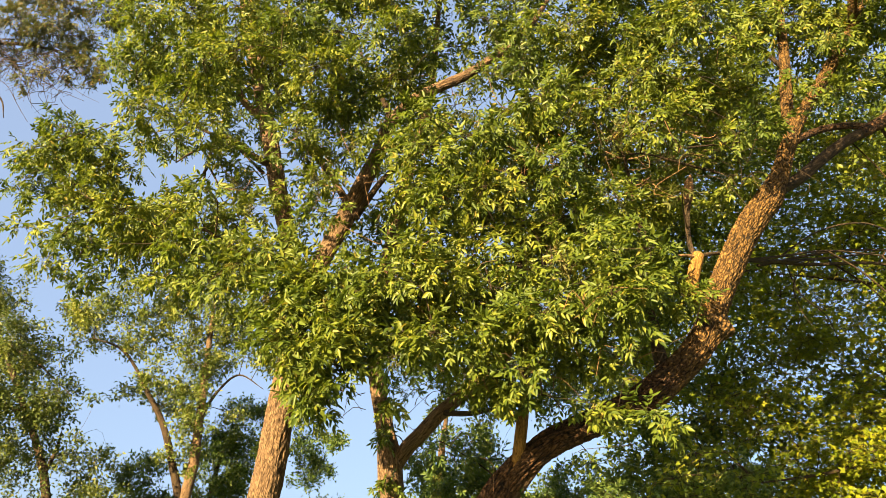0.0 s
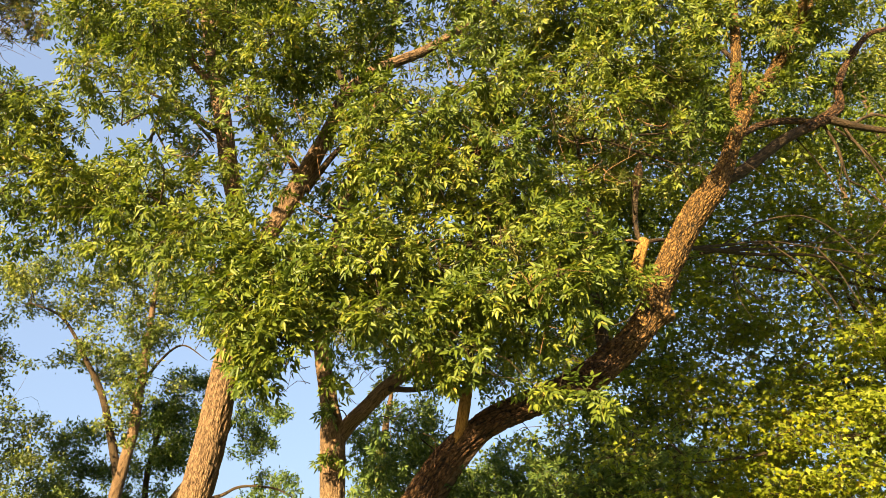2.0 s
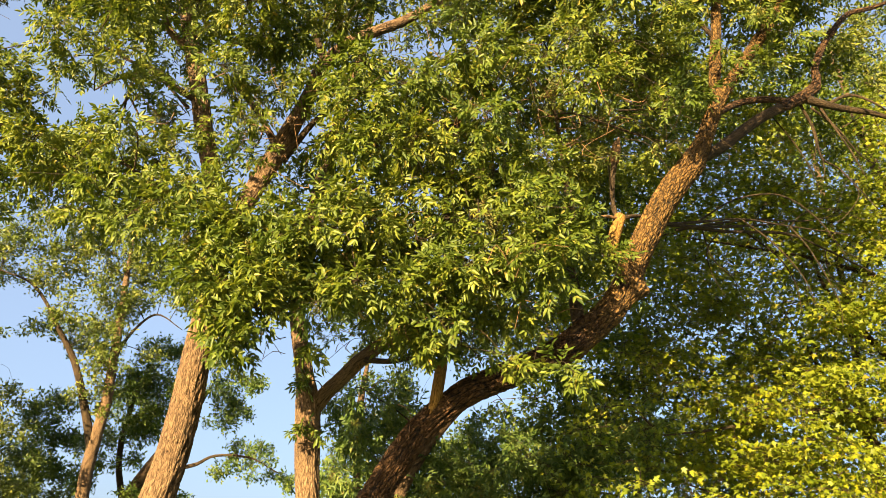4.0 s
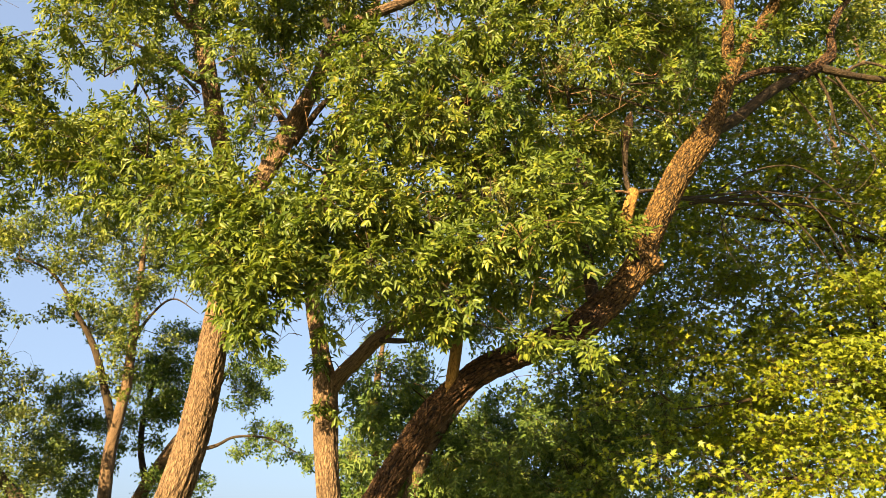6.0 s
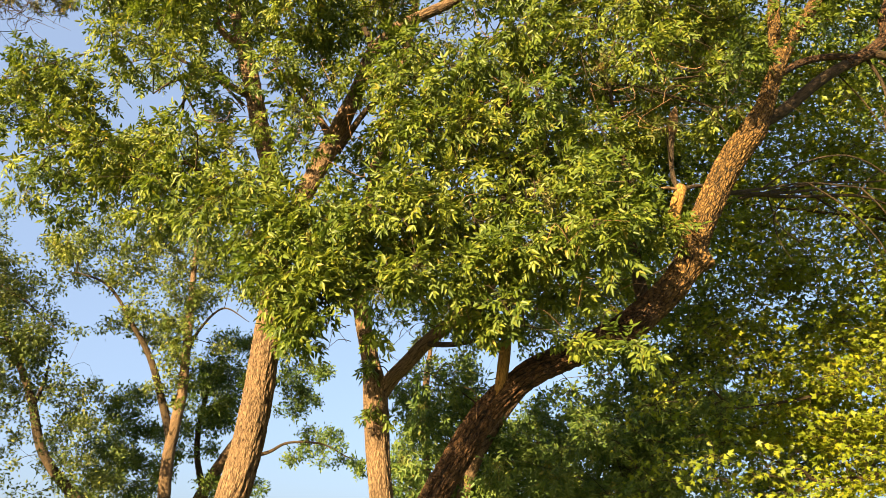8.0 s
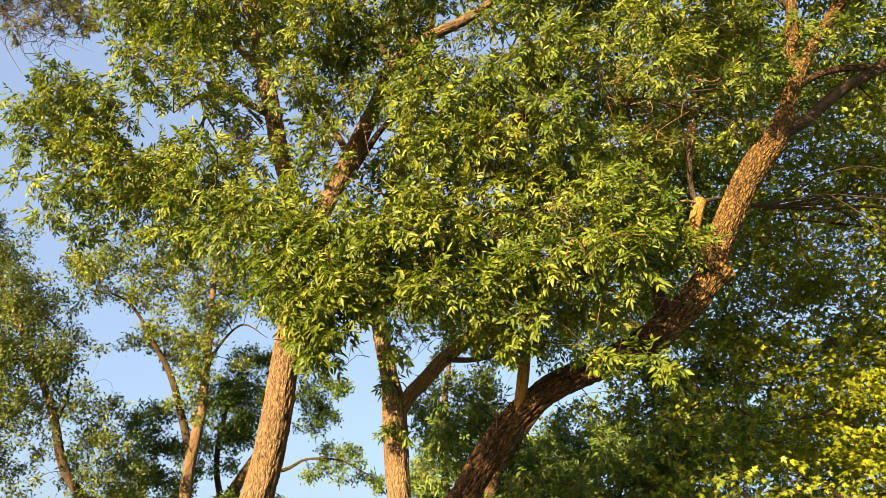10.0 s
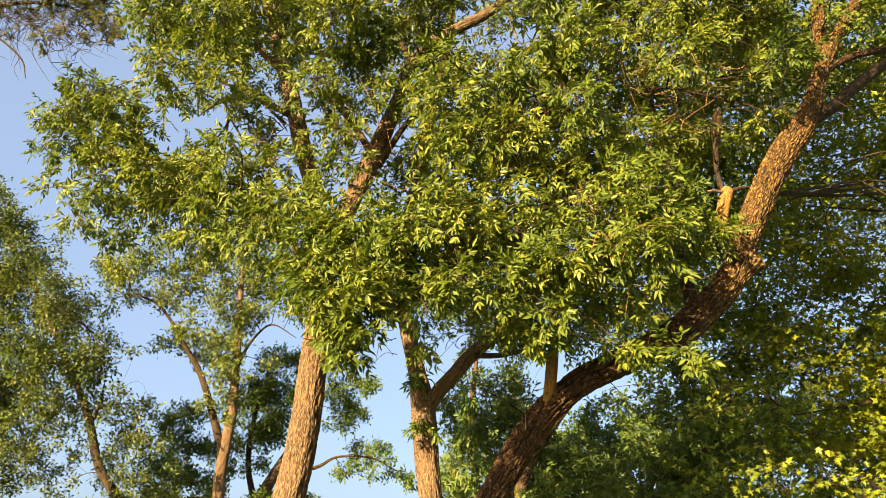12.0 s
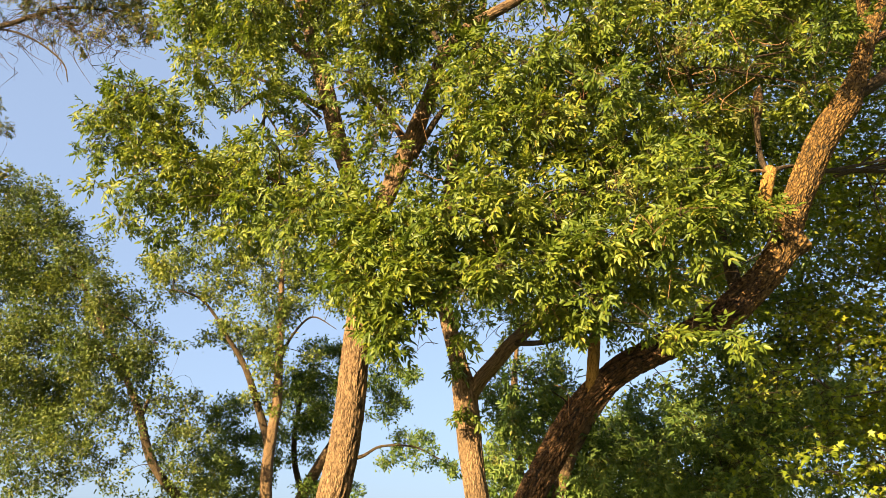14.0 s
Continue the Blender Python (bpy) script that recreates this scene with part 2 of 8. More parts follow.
def tube_arrays(points, sides, step, furrow, seed, knots=()):
    """A tapered limb with furrowed bark and an uneven outline. knots: (x, y, z, radius, height) swellings."""
    line = smooth_path(points, step)
    q, r = line[:, :3], np.maximum(line[:, 3], 0.002)
    wob = np.stack([vnoise(np.c_[q * 1.7], seed + k) for k in (1, 2, 3)], 1)
    q = q + wob * (r * 0.10)[:, None]
    u, v = frames_along(q)
    a = np.linspace(0, 2 * math.pi, sides, endpoint=False)
    n = len(q)
    s = np.r_[0, np.cumsum(np.linalg.norm(np.diff(q, axis=0), axis=1))]
    A, S, R = np.meshgrid(a, s, indexing="xy")[0], np.repeat(s, sides).reshape(n, sides), np.repeat(r, sides).reshape(n, sides)
    around = np.stack([np.cos(A) * R, np.sin(A) * R, S], 2).reshape(-1, 3)
    if furrow > 0:
        warp = np.stack([vnoise(around * (7, 7, 5), seed + k) for k in (5, 6)], 1) * 0.9
        turned = around * (50, 50, 13)
        turned[:, :2] += warp
        f1 = vnoise(turned, seed + 7)
        f2 = vnoise(around * (85, 85, 34), seed + 8)
        f3 = vnoise(around * (30, 30, 5), seed + 10)
        groove = np.clip(1 - 3.2 * np.abs(f1 + 0.22 * f2), 0, 1)
        groove = np.maximum(groove, 0.8 * np.clip(1 - 4.5 * np.abs(f3 + 0.15 * f2), 0, 1))
        ridge = np.clip(1 - groove + 0.25 * f2 * (1 - groove), 0, 1)
        lump = vnoise(around * (4, 4, 1.6), seed + 9) * 0.07 + vnoise(around * (9, 9, 5), seed + 4) * 0.03
        rad = R.ravel() * (1 + lump) + furrow * (ridge - 0.75) * np.clip(R.ravel() / 0.15, 0.25, 1)
    else:
        ridge = 0.5 + 0.5 * vnoise(around * (20, 20, 12), seed)
        rad = R.ravel() * (1 + 0.08 * ridge)
    way = (u[:, None] * np.cos(A)[..., None] + v[:, None] * np.sin(A)[..., None]).reshape(-1, 3)
    pts = np.repeat(q, sides, 0) + way * rad[:, None]
    for kx, ky, kz, kr, kh in knots:
        d = np.linalg.norm(pts - (kx, ky, kz), axis=1)
        pts += way * (kh * np.exp(-(d / kr) ** 2))[:, None]
    i = np.arange(n - 1)[:, None] * sides + np.arange(sides)[None]
    j = np.arange(n - 1)[:, None] * sides + (np.arange(sides)[None] + 1) % sides
    quads = np.stack([i, j, j + sides, i + sides], 2).reshape(-1, 4)
    loops = np.r_[quads.ravel(), np.arange(sides)[::-1], np.arange(sides) + (n - 1) * sides]
    starts = np.r_[np.arange(len(quads)) * 4, len(quads) * 4, len(quads) * 4 + sides]
    return pts, loops, starts, ridge, around


def joined(chunks):
    vs, ls, ss, rs, nv, nl = [], [], [], [], 0, 0
    for v, l, s, r in chunks:
        vs.append(v), ls.append(l + nv), ss.append(s + nl), rs.append(r)
        nv, nl = nv + len(v), nl + len(l)
    return np.vstack(vs), np.concatenate(ls), np.concatenate(ss), np.concatenate(rs)


class Tree:
    """A tree under construction: its thing, and the places along its limbs to which sprays may tie."""

    def __init__(self, name, at, label, bark, leaf, category="tree", group=""):
        self.root = thing(name, at, label, category, group)
        self.at, self.bark, self.leaf, self.nodes, self.count = np.array(at), bark, leaf, [], 0
        self.twigs = []

    def limb(self, name, points, sides=12, step=0.06, furrow=0.006, knots=(), label="", bark=None, tie=True):
        self.count += 1
        v, l, s, r, g = tube_arrays(points, sides, step, furrow, self.count * 11 + len(self.root.name), knots)
        part(name, mesh_of(name, v - self.at, l, s, bark or self.bark, r, True, g + self.count), self.root, label)
        if tie:
            self.nodes.extend(smooth_path(points, 0.15))

    def tie(self, c, rng, thick=0.006, reach=3.0):
        """A curved twig from the nearest limb to c; c then holds further twigs."""
        n = np.array(self.nodes)
        d = np.linalg.norm(n[:, :3] - c, axis=1) + 0.25 * np.maximum(n[:, 2] - c[2], 0)
        a = n[np.argmin(d)]
        gap = np.linalg.norm(a[:3] - c)
        mid = (a[:3] + c) / 2 + rng.normal(0, 0.08, 3) * gap + (0, 0, 0.10 * gap)
        r0 = min(max(thick, 0.009 * gap + 0.004), a[3] * 0.8 + 0.002)
        pts = [(*a[:3], r0), (*mid, r0 * 0.75), (*c, r0 * 0.45)]
        self.twigs.append(tube_arrays(pts, 5, max(0.05, gap / 8), 0, self.count)[:4])
        self.nodes.extend(smooth_path(pts, 0.15)[1:])

    def close(self, name="twig_network", label=""):
        if self.twigs:
            v, l, s, r = joined(self.twigs)
            part(name, mesh_of(name, v - self.at, l, s, BARK_TWIG_SHADE, r, True), self.root, label, "stuff")


# blade outlines: along, across and height of each corner, then the faces
ASH = (np.array([(0, 0, 0), (0.33, 0, -0.02), (0.68, 0, -0.07), (1.0, 0, -0.17), (0.28, 0.5, 0.10), (0.66, 0.37, 0.03), (0.28, -0.5, 0.10), (0.66, -0.37, 0.03)]),
       [(0, 1, 4), (4, 1, 2, 5), (5, 2, 3), (0, 6, 1), (6, 7, 2, 1), (7, 3, 2)])
ASH_PLAIN = (np.array([(0, 0, 0), (0.24, 0.44, 0.08), (0.62, 0.40, 0.0), (1.0, 0, -0.17), (0.62, -0.40, 0.0), (0.24, -0.44, 0.08)]), [(0, 3, 2, 1), (0, 5, 4, 3)])
OVAL = (np.array([(0, 0, 0), (0.45, -0.5, 0.10), (1, 0, -0.12), (0.45, 0.5, 0.10)]), [(0, 1, 2), (0, 2, 3)])
MAPLE = (np.array([(0, 0, 0), (0.04, 0.40, 0.0), (0.24, 0.22, 0.05), (0.56, 0.60, -0.07), (0.52, 0.19, 0.05), (0.74, 0.21, 0.0), (1.06, 0, -0.15),
                   (0.04, -0.40, 0.0), (0.24, -0.22, 0.05), (0.56, -0.60, -0.07), (0.52, -0.19, 0.05), (0.74, -0.21, 0.0), (0.42, 0, 0.0)]),
         [(0, 12, 2, 1), (2, 12, 4, 3), (12, 6, 5, 4), (0, 7, 8, 12), (8, 9, 10, 12), (10, 11, 6, 12)])


LOBED = (np.array([(0, 0, 0), (0.42, 0.56, -0.05), (0.50, 0.20, 0.05), (1.0, 0, -0.13), (0.50, -0.20, 0.05), (0.42, -0.56, -0.05)]), [(0, 3, 2, 1), (0, 5, 4, 3)])


def blades(shape, base, axis, normal, length, width):
    """Many blades of one outline as one mesh's arrays."""
    t, faces = shape
    axis = unit(axis)
    side = unit(np.cross(normal, axis))
    up = np.cross(axis, side)
    v = base[:, None] + (axis[:, None] * t[None, :, 0:1] * length[:, None, None] + side[:, None] * t[None, :, 1:2] * width[:, None, None]
                         + up[:, None] * t[None, :, 2:3] * length[:, None, None])
    k, n = len(t), len(base)
    flat = np.concatenate([np.array(f) for f in faces])
    st = np.r_[0, np.cumsum([len(f) for f in faces])][:-1]
    loops = (np.arange(n)[:, None] * k + flat[None]).ravel()
    starts = (np.arange(n)[:, None] * len(flat) + st[None]).ravel()
    return v.reshape(-1, 3), loops, starts, np.full(n * k, 0.5)


def stalks(a, b, r):
    """Thin three-sided stalks from a to b."""
    ax = unit(b - a)
    u = unit(np.cross(ax, (0.3, 0.2, 0.93)))
    w = np.cross(ax, u)
    ring = [u * r, (-0.5 * u + 0.87 * w) * r, (-0.5 * u - 0.87 * w) * r]
    v = np.stack([a + k for k in ring] + [b + 0.5 * k for k in ring], 1).reshape(-1, 3)
    n = len(a)
    flat = np.array([0, 1, 4, 3, 1, 2, 5, 4, 2, 0, 3, 5])
    return v, (np.arange(n)[:, None] * 6 + flat).ravel(), (np.arange(n)[:, None] * 12 + np.array([0, 4, 8])).ravel(), np.full(n * 6, 0.5)


def sprigs(rng, c, r, count, flat=0.8, droop=0.25):
    """Shoots that fan out from the heart of a spray."""
    w = unit(rng.normal(0, 1, (count, 3)) * (1, 1, 0.7))
    a = c + w * (r * rng.uniform(0.05, 0.45, count))[:, None] * (1, 1, flat)
    b = c + w * (r * rng.uniform(0.75, 1.15, count))[:, None] * (1, 1, flat) - np.c_[np.zeros((count, 2)), droop * r * rng.uniform(0.2, 1, count)]
    return a, b, w


def compound(rng, base, way, flat, side, size, shape=ASH_PLAIN):
    """Ash leaves of seven leaflets each on a drooping stalk."""
    n = len(base)
    rach = rng.uniform(0.10, 0.17, n) * size
    tip = base + way * rach[:, None] - flat * (rach * 0.12)[:, None] - np.c_[np.zeros((n, 2)), rach * 0.14]
    out = [stalks(base, tip, 0.0012)]
    for at, turn in ((0.32, 1), (0.32, -1), (0.62, 1), (0.62, -1), (0.9, 1), (0.9, -1), (1.0, 0)):
        p = base + (tip - base) * at
        ax = way
        if turn:
            ang = rng.uniform(0.75, 1.15, n)[:, None]
            ax = way * np.cos(ang) + side * turn * np.sin(ang)
        ax = unit(ax + rng.normal(0, 0.16, (n, 3)) - (0, 0, 0.22))
        ln = rng.uniform(0.042, 0.084, n) * size
        out.append(blades(shape, p, ax, unit(flat + rng.normal(0, 0.35, (n, 3))), ln, ln * rng.uniform(0.28, 0.46, n)))
    return out


def leaf_variants(count):
    """Single ash leaves along x, face up, that many sprays share."""
    rng = np.random.default_rng(77)
    x, y, z = np.eye(3)[:, None]
    out = []
    for k in range(count):
        v, lo, st, rd = joined(compound(rng, np.zeros((1, 3)), x, z, y, 1.0, ASH))
        out.append(mesh_of("leaf", v, lo, st, LEAF_ASH))
    return out


LEAVES = leaf_variants(16)


def seed_bunch(tree, rng, c, r):
    """A hanging bunch of winged ash seeds."""
    n = 46
    a = c + rng.normal(0, 0.30, (n, 3)) * r * (0.6, 0.6, 0.8)
    way = unit(rng.normal(0, 0.5, (n, 3)) - (0, 0, 0.8))
    ln = rng.uniform(0.028, 0.042, n)
    v, lo, st, rd = joined([blades(OVAL, a, way, unit(rng.normal(0, 1, (n, 3))), ln, ln * 0.2), stalks(np.repeat(c[None], n, 0), a, 0.0007)])
    part("seed_tassel", mesh_of("seed_tassel", v - tree.at, lo, st, SEED_WING), tree.root, "hanging bunch of yellowish winged seeds", "stuff")


def spray(tree, c, r, density=1.0, style="ash", size=1.0, mat=None, label="", stalk=True, single=False):
    """One leafy spray at the end of a twig, as a part of its tree."""
    rng = np.random.default_rng(int(abs(c[0] * 731 + c[1] * 317 + c[2] * 991) * 10) % 99991)
    c = np.array(c, float)
    tree.tie(c, rng)
    chunks = []
    if style == "ash":
        m = max(4, int(round((16 * density) * (r / 0.27) ** 2)))
        a, b, w = sprigs(rng, c, r, m)
        tree.twigs.append(stalks(np.repeat(c[None], m, 0), b, 0.0018))
        k = 4
        s = np.tile(np.linspace(0.25, 1.0, k), m)[:, None]
        ai, bi, wi = np.repeat(a, k, 0), np.repeat(b, k, 0), np.repeat(w, k, 0)
        base = ai + (bi - ai) * s
        n = len(base)
        way = unit(wi * 0.7 + rng.normal(0, 0.55, (n, 3)) + (0, 0, -0.30))
        flat = unit(np.array((0, 0, 1.0)) * 0.35 + rng.normal(0, 0.45, (n, 3)) + np.array(FACE) * 0.65)
        flat = unit(flat - way * np.sum(flat * way, 1, keepdims=True))
        side = np.cross(flat, way)
        if single:
            host = part("leaf_spray", mesh_of("leaf_spray", *(lambda q: (q[0] - tree.at, q[1], q[2]))(stalks(np.repeat(c[None], m, 0), b, 0.002)), BARK_TWIG_SHADE), tree.root, label)
            for k in range(n):
                turn = Matrix((way[k], side[k], flat[k])).transposed().to_4x4()
                ob = part("leaf", LEAVES[rng.integers(len(LEAVES))], host)
                ob.matrix_basis = Matrix.Translation(base[k] - tree.at) @ turn @ Matrix.Scale(size * rng.uniform(0.85, 1.12), 4)
            return
        chunks.extend(compound(rng, base, way, flat, side, size))
        if rng.random() < 0.4:
            seed_bunch(tree, rng, c + (b[0] - c) * 0.5, r)
    else:
        per = 14
        m = max(5, int(round(density * 46 * (r / 0.5) ** 2)))
        a, b, w = sprigs(rng, c, r, m, 0.95, 0.05)
        if stalk:
            tree.twigs.append(stalks(np.repeat(c[None], m, 0)[::3], b[::3], 0.0025))
        s = rng.uniform(0.3, 1.03, (m * per, 1)) ** 0.7
        ai, bi, wi = np.repeat(a, per, 0), np.repeat(b, per, 0), np.repeat(w, per, 0)
        n = m * per
        ln = rng.uniform(0.055, 0.10, n) * size
        base = ai + (bi - ai) * s + rng.normal(0, 0.06, (n, 3))
        way = unit(wi * 0.4 + rng.normal(0, 0.8, (n, 3)))
        flat = unit(np.array((0, 0, 0.45)) + rng.normal(0, 0.5, (n, 3)) + np.array(FACE) * 0.6)
        chunks.append(blades(OVAL, base, way, flat, ln, ln * rng.uniform(0.38, 0.58, n)))
    v, l, s, rd = joined(chunks)
    part("leaf_spray", mesh_of("leaf_spray", v - tree.at, l, s, mat or tree.leaf), tree.root, label, "stuff")


def tier(tree, c, r, count, length, mat, shape=LOBED, noise_up=0.34):
    """A flat, slightly drooping fan of broad leaves on a side twig."""
    c = np.array(c, float)
    rng = np.random.default_rng(int(abs(c[0] * 613 + c[1] * 271 + c[2] * 877) * 10) % 99991)
    tree.tie(c, rng)
    turn, out = rng.uniform(0, 2 * math.pi, count), r * np.sqrt(rng.uniform(0.01, 1.1, count))
    lean = rng.normal(0, 0.16, 2)
    off = np.stack([np.cos(turn) * out, np.sin(turn) * out, np.zeros(count)], 1)
    off[:, 2] = off[:, 0] * lean[0] + off[:, 1] * lean[1] - 0.28 * out ** 2 / r + rng.normal(0, 0.10 * r, count)
    way = unit(off * (1, 1, 0) + rng.normal(0, 0.5 * r, (count, 3)) - (0, 0, 0.35 * r))
    flat = unit(np.array((-0.24, -0.45, 0.75)) + rng.normal(0, noise_up, (count, 3)))
    ln = length * rng.uniform(0.65, 1.2, count)
    rim = c + off[:: max(1, count // 7)]
    v, lo, st, rd = joined([blades(shape, c + off, way, flat, ln, ln * rng.uniform(0.85, 1.1, count))])
    tree.twigs.append(stalks(np.repeat(c[None], len(rim), 0), rim, 0.0022))
    part("leaf_spray", mesh_of("leaf_spray", v - tree.at, lo, st, mat or tree.leaf), tree.root, "", "stuff")


def tiers(tree, c, r, layers, count, length, mat=None, shape=LOBED):
    """Several such fans above one another."""
    rng = np.random.default_rng(int(abs(c[0] * 331 + c[1] * 97 + c[2] * 557) * 10) % 99991)
    for k in range(layers):
        p = np.array(c) + rng.normal(0, 0.28 * r, 3) * (1, 1, 0.4) + (0, 0, (k - (layers - 1) / 2) * 1.5 * r / layers)
        tier(tree, p, r * rng.uniform(0.85, 1.25), int(count * rng.uniform(0.75, 1.25)), length, mat, shape)


def loose(tree, c, r, density, size):
    """A thin spray with a second one beside it, for an even crown with small gaps."""
    rng = np.random.default_rng(int(abs(c[0] * 419 + c[1] * 173 + c[2] * 653) * 10) % 99991)
    spray(tree, c, r, density, "oval", size, None, "", False)
    spray(tree, np.array(c) + rng.normal(0, 0.55, 3) * (0.8, 1, 1) - (0.2, 0, 0.1), r * 0.9, density * 0.8, "oval", size, None, "", False)


def dead_twigs(tree, c, spread, count, seed, reach=0.35, droop=0.25, mat=None, thick=1.0):
    """A tangle of thin bare shoots that hang inside the crown."""
    rng = np.random.default_rng(seed)
    made = []
    for k in range(count):
        a = np.array(c) + rng.normal(0, 1, 3) * spread
        w = unit(rng.normal(0, 1, 3) * (1, 0.7, 0.6) - (0, 0, droop)) * rng.uniform(0.4, 1.2) * reach
        b = a + w * 0.5 + rng.normal(0, 0.05, 3) + (0, 0, 0.12 * reach * droop)
        d = a + w + rng.normal(0, 0.09, 3)
        made.append(tube_arrays([(*a, 0.0034 * thick), (*b, 0.0025 * thick), (*d, 0.001 * thick)], 5, 0.05, 0, k)[:4])
    v, lo, st, rd = joined(made)
    part("dead_twig_tangle", mesh_of("dead_twig_tangle", v - tree.at, lo, st, mat or BARK_TWIG_SHADE, rd, True), tree.root, "tangle of thin bare dead twigs", "stuff")


def crown(tree, c, radii, count, r, density, seed, style="oval", size=1.0, mat=None, shell=0.45, keep=None):
    """Sprays scattered through an egg-shaped crown, thickest near its outside."""
    rng = np.random.default_rng(seed)
    spots = []
    while len(spots) < count:
        w = unit(rng.normal(0, 1, 3))
        p = np.array(c) + w * np.array(radii) * rng.uniform(shell, 1.0)
        if keep is None or keep(p):
            spots.append(p)
    spots.sort(key=lambda p: np.linalg.norm(p - np.array(c)))
    for p in spots:
        spray(tree, p, r * rng.uniform(0.75, 1.3), density * rng.uniform(0.8, 1.2), style, size, mat, "", False)


FACE = (-0.48, -0.80, 0.36)   # the way to the open light, to which leaves lean


# ---- ground ----
def rolling_ground():
    n, reach = 121, 900.0
    g = np.linspace(-1, 1, n)
    g = np.sign(g) * np.abs(g) ** 2.2 * reach
    X, Y = np.meshgrid(g, g)
    p = np.stack([X.ravel(), Y.ravel(), np.zeros(n * n)], 1)
    p[:, 2] = 0.05 * vnoise(p * (0.25, 0.25, 0), 3) - 0.05
    i = (np.arange(n - 1)[:, None] * n + np.arange(n - 1)[None]).ravel()
    quads = np.stack([i, i + 1, i + n + 1, i + n], 1)
    ob = new("ground", mesh_of("ground", p, quads.ravel(), np.arange(len(quads)) * 4, GRASS, None, True))
    tagged(ob, "mown grass lawn under the trees", "ground", "", "structure")


rolling_ground()

# ---- the two-stemmed ash with the bare lower trunk ----
ash_a = Tree("ash_tree", (-2.43, 6.70, 0.0), "two-stemmed ash tree with furrowed sunlit trunk and hanging foliage", BARK, LEAF_ASH, group="ash trees")
ash_a.limb("trunk", [(-2.48, 6.7, -0.15, 0.42), (-2.43, 6.7, 0.25, 0.32), (-2.26, 6.6, 1.86, 0.159), (-2.13, 6.5, 2.2, 0.139), (-2.03, 6.5, 2.74, 0.136), (-1.97, 6.5, 3.37, 0.13), (-1.95, 6.5, 3.91, 0.122), (-1.93, 6.5, 4.43, 0.113), (-1.97, 6.5, 4.85, 0.094), (-2.11, 6.5, 5.43, 0.093), (-2.29, 6.5, 6.05, 0.091), (-2.47, 6.55, 6.67, 0.09), (-2.67, 6.6, 7.34, 0.089), (-2.94, 6.7, 8.28, 0.086), (-3.26, 6.8, 9.42, 0.078), (-3.59, 6.9, 11.27, 0.06), (-3.83, 6.9, 13.15, 0.029)], sides=120, step=0.028, furrow=0.017, knots=[(-2.04, 6.3, 3.52, 0.07, 0.02)])
ash_a.limb("limb", [(-1.94, 6.5, 4.49, 0.084), (-1.86, 6.45, 4.74, 0.089), (-1.74, 6.4, 5.02, 0.09), (-1.59, 6.4, 5.42, 0.096), (-1.45, 6.4, 5.79, 0.098), (-1.32, 6.4, 6.16, 0.086), (-1.2, 6.4, 6.52, 0.081), (-1.11, 6.4, 6.85, 0.078), (-0.84, 6.35, 7.16, 0.064), (-0.5, 6.3, 7.31, 0.06), (-0.24, 6.3, 7.45, 0.058), (0.09, 6.3, 7.73, 0.049), (0.54, 6.3, 8.25, 0.035), (0.97, 6.3, 9.16, 0.007)], sides=80, step=0.03, furrow=0.015)
ash_a.limb("limb", [(-1.09, 6.4, 6.79, 0.047), (-1.15, 6.35, 7.04, 0.035), (-1.28, 6.3, 7.3, 0.029), (-1.42, 6.3, 7.6, 0.022), (-1.56, 6.3, 8.15, 0.006)], sides=16, bark=BARK_TWIG_SHADE)
ash_a.limb("limb", [(-1.41, 6.38, 5.6, 0.04), (-1.26, 6.3, 5.81, 0.035), (-1.11, 6.25, 6.01, 0.029), (-0.95, 6.2, 6.14, 0.022), (-0.72, 6.1, 6.19, 0.005)], sides=14, bark=BARK_TWIG_SHADE)
ash_a.limb("limb", [(-1.49, 6.4, 5.78, 0.045), (-1.71, 6.5, 6.19, 0.035), (-1.89, 6.6, 6.48, 0.033), (-2.1, 6.65, 6.73, 0.026), (-2.32, 6.7, 6.94, 0.006)], sides=14, bark=BARK_TWIG_SHADE)
ash_a.limb("limb", [(-2.41, 6.5, 6.39, 0.042), (-2.65, 6.4, 6.49, 0.035), (-2.77, 6.35, 6.6, 0.028), (-2.91, 6.3, 6.65, 0.023), (-3.07, 6.25, 6.67, 0.018), (-3.24, 6.2, 6.74, 0.014), (-3.52, 6.1, 6.82, 0.006)], sides=14, bark=BARK_TWIG_SHADE)
ash_a.limb("limb", [(-2.82, 6.34, 6.62, 0.028), (-2.98, 6.3, 6.57, 0.021), (-3.09, 6.25, 6.47, 0.016), (-3.19, 6.2, 6.39, 0.011), (-3.33, 6.15, 6.21, 0.006)], sides=10, bark=BARK_TWIG_SHADE)
ash_a.limb("limb", [(-2.98, 6.3, 6.57, 0.018), (-3.03, 6.27, 6.45, 0.018), (-3.03, 6.25, 6.22, 0.016), (-3.05, 6.2, 6.04, 0.011), (-3.14, 6.2, 5.92, 0.005)], sides=10, bark=BARK_TWIG_SHADE)
ash_a.limb("limb", [(-3.03, 6.25, 6.25, 0.013), (-2.94, 6.24, 6.11, 0.011), (-2.85, 6.22, 5.95, 0.009), (-2.83, 6.2, 5.84, 0.005)], sides=8, bark=BARK_TWIG_SHADE)
ash_a.limb("limb", [(-3.04, 6.25, 6.22, 0.013), (-3.02, 6.22, 6.02, 0.011), (-3.02, 6.2, 5.84, 0.005)], sides=8, bark=BARK_TWIG_SHADE)
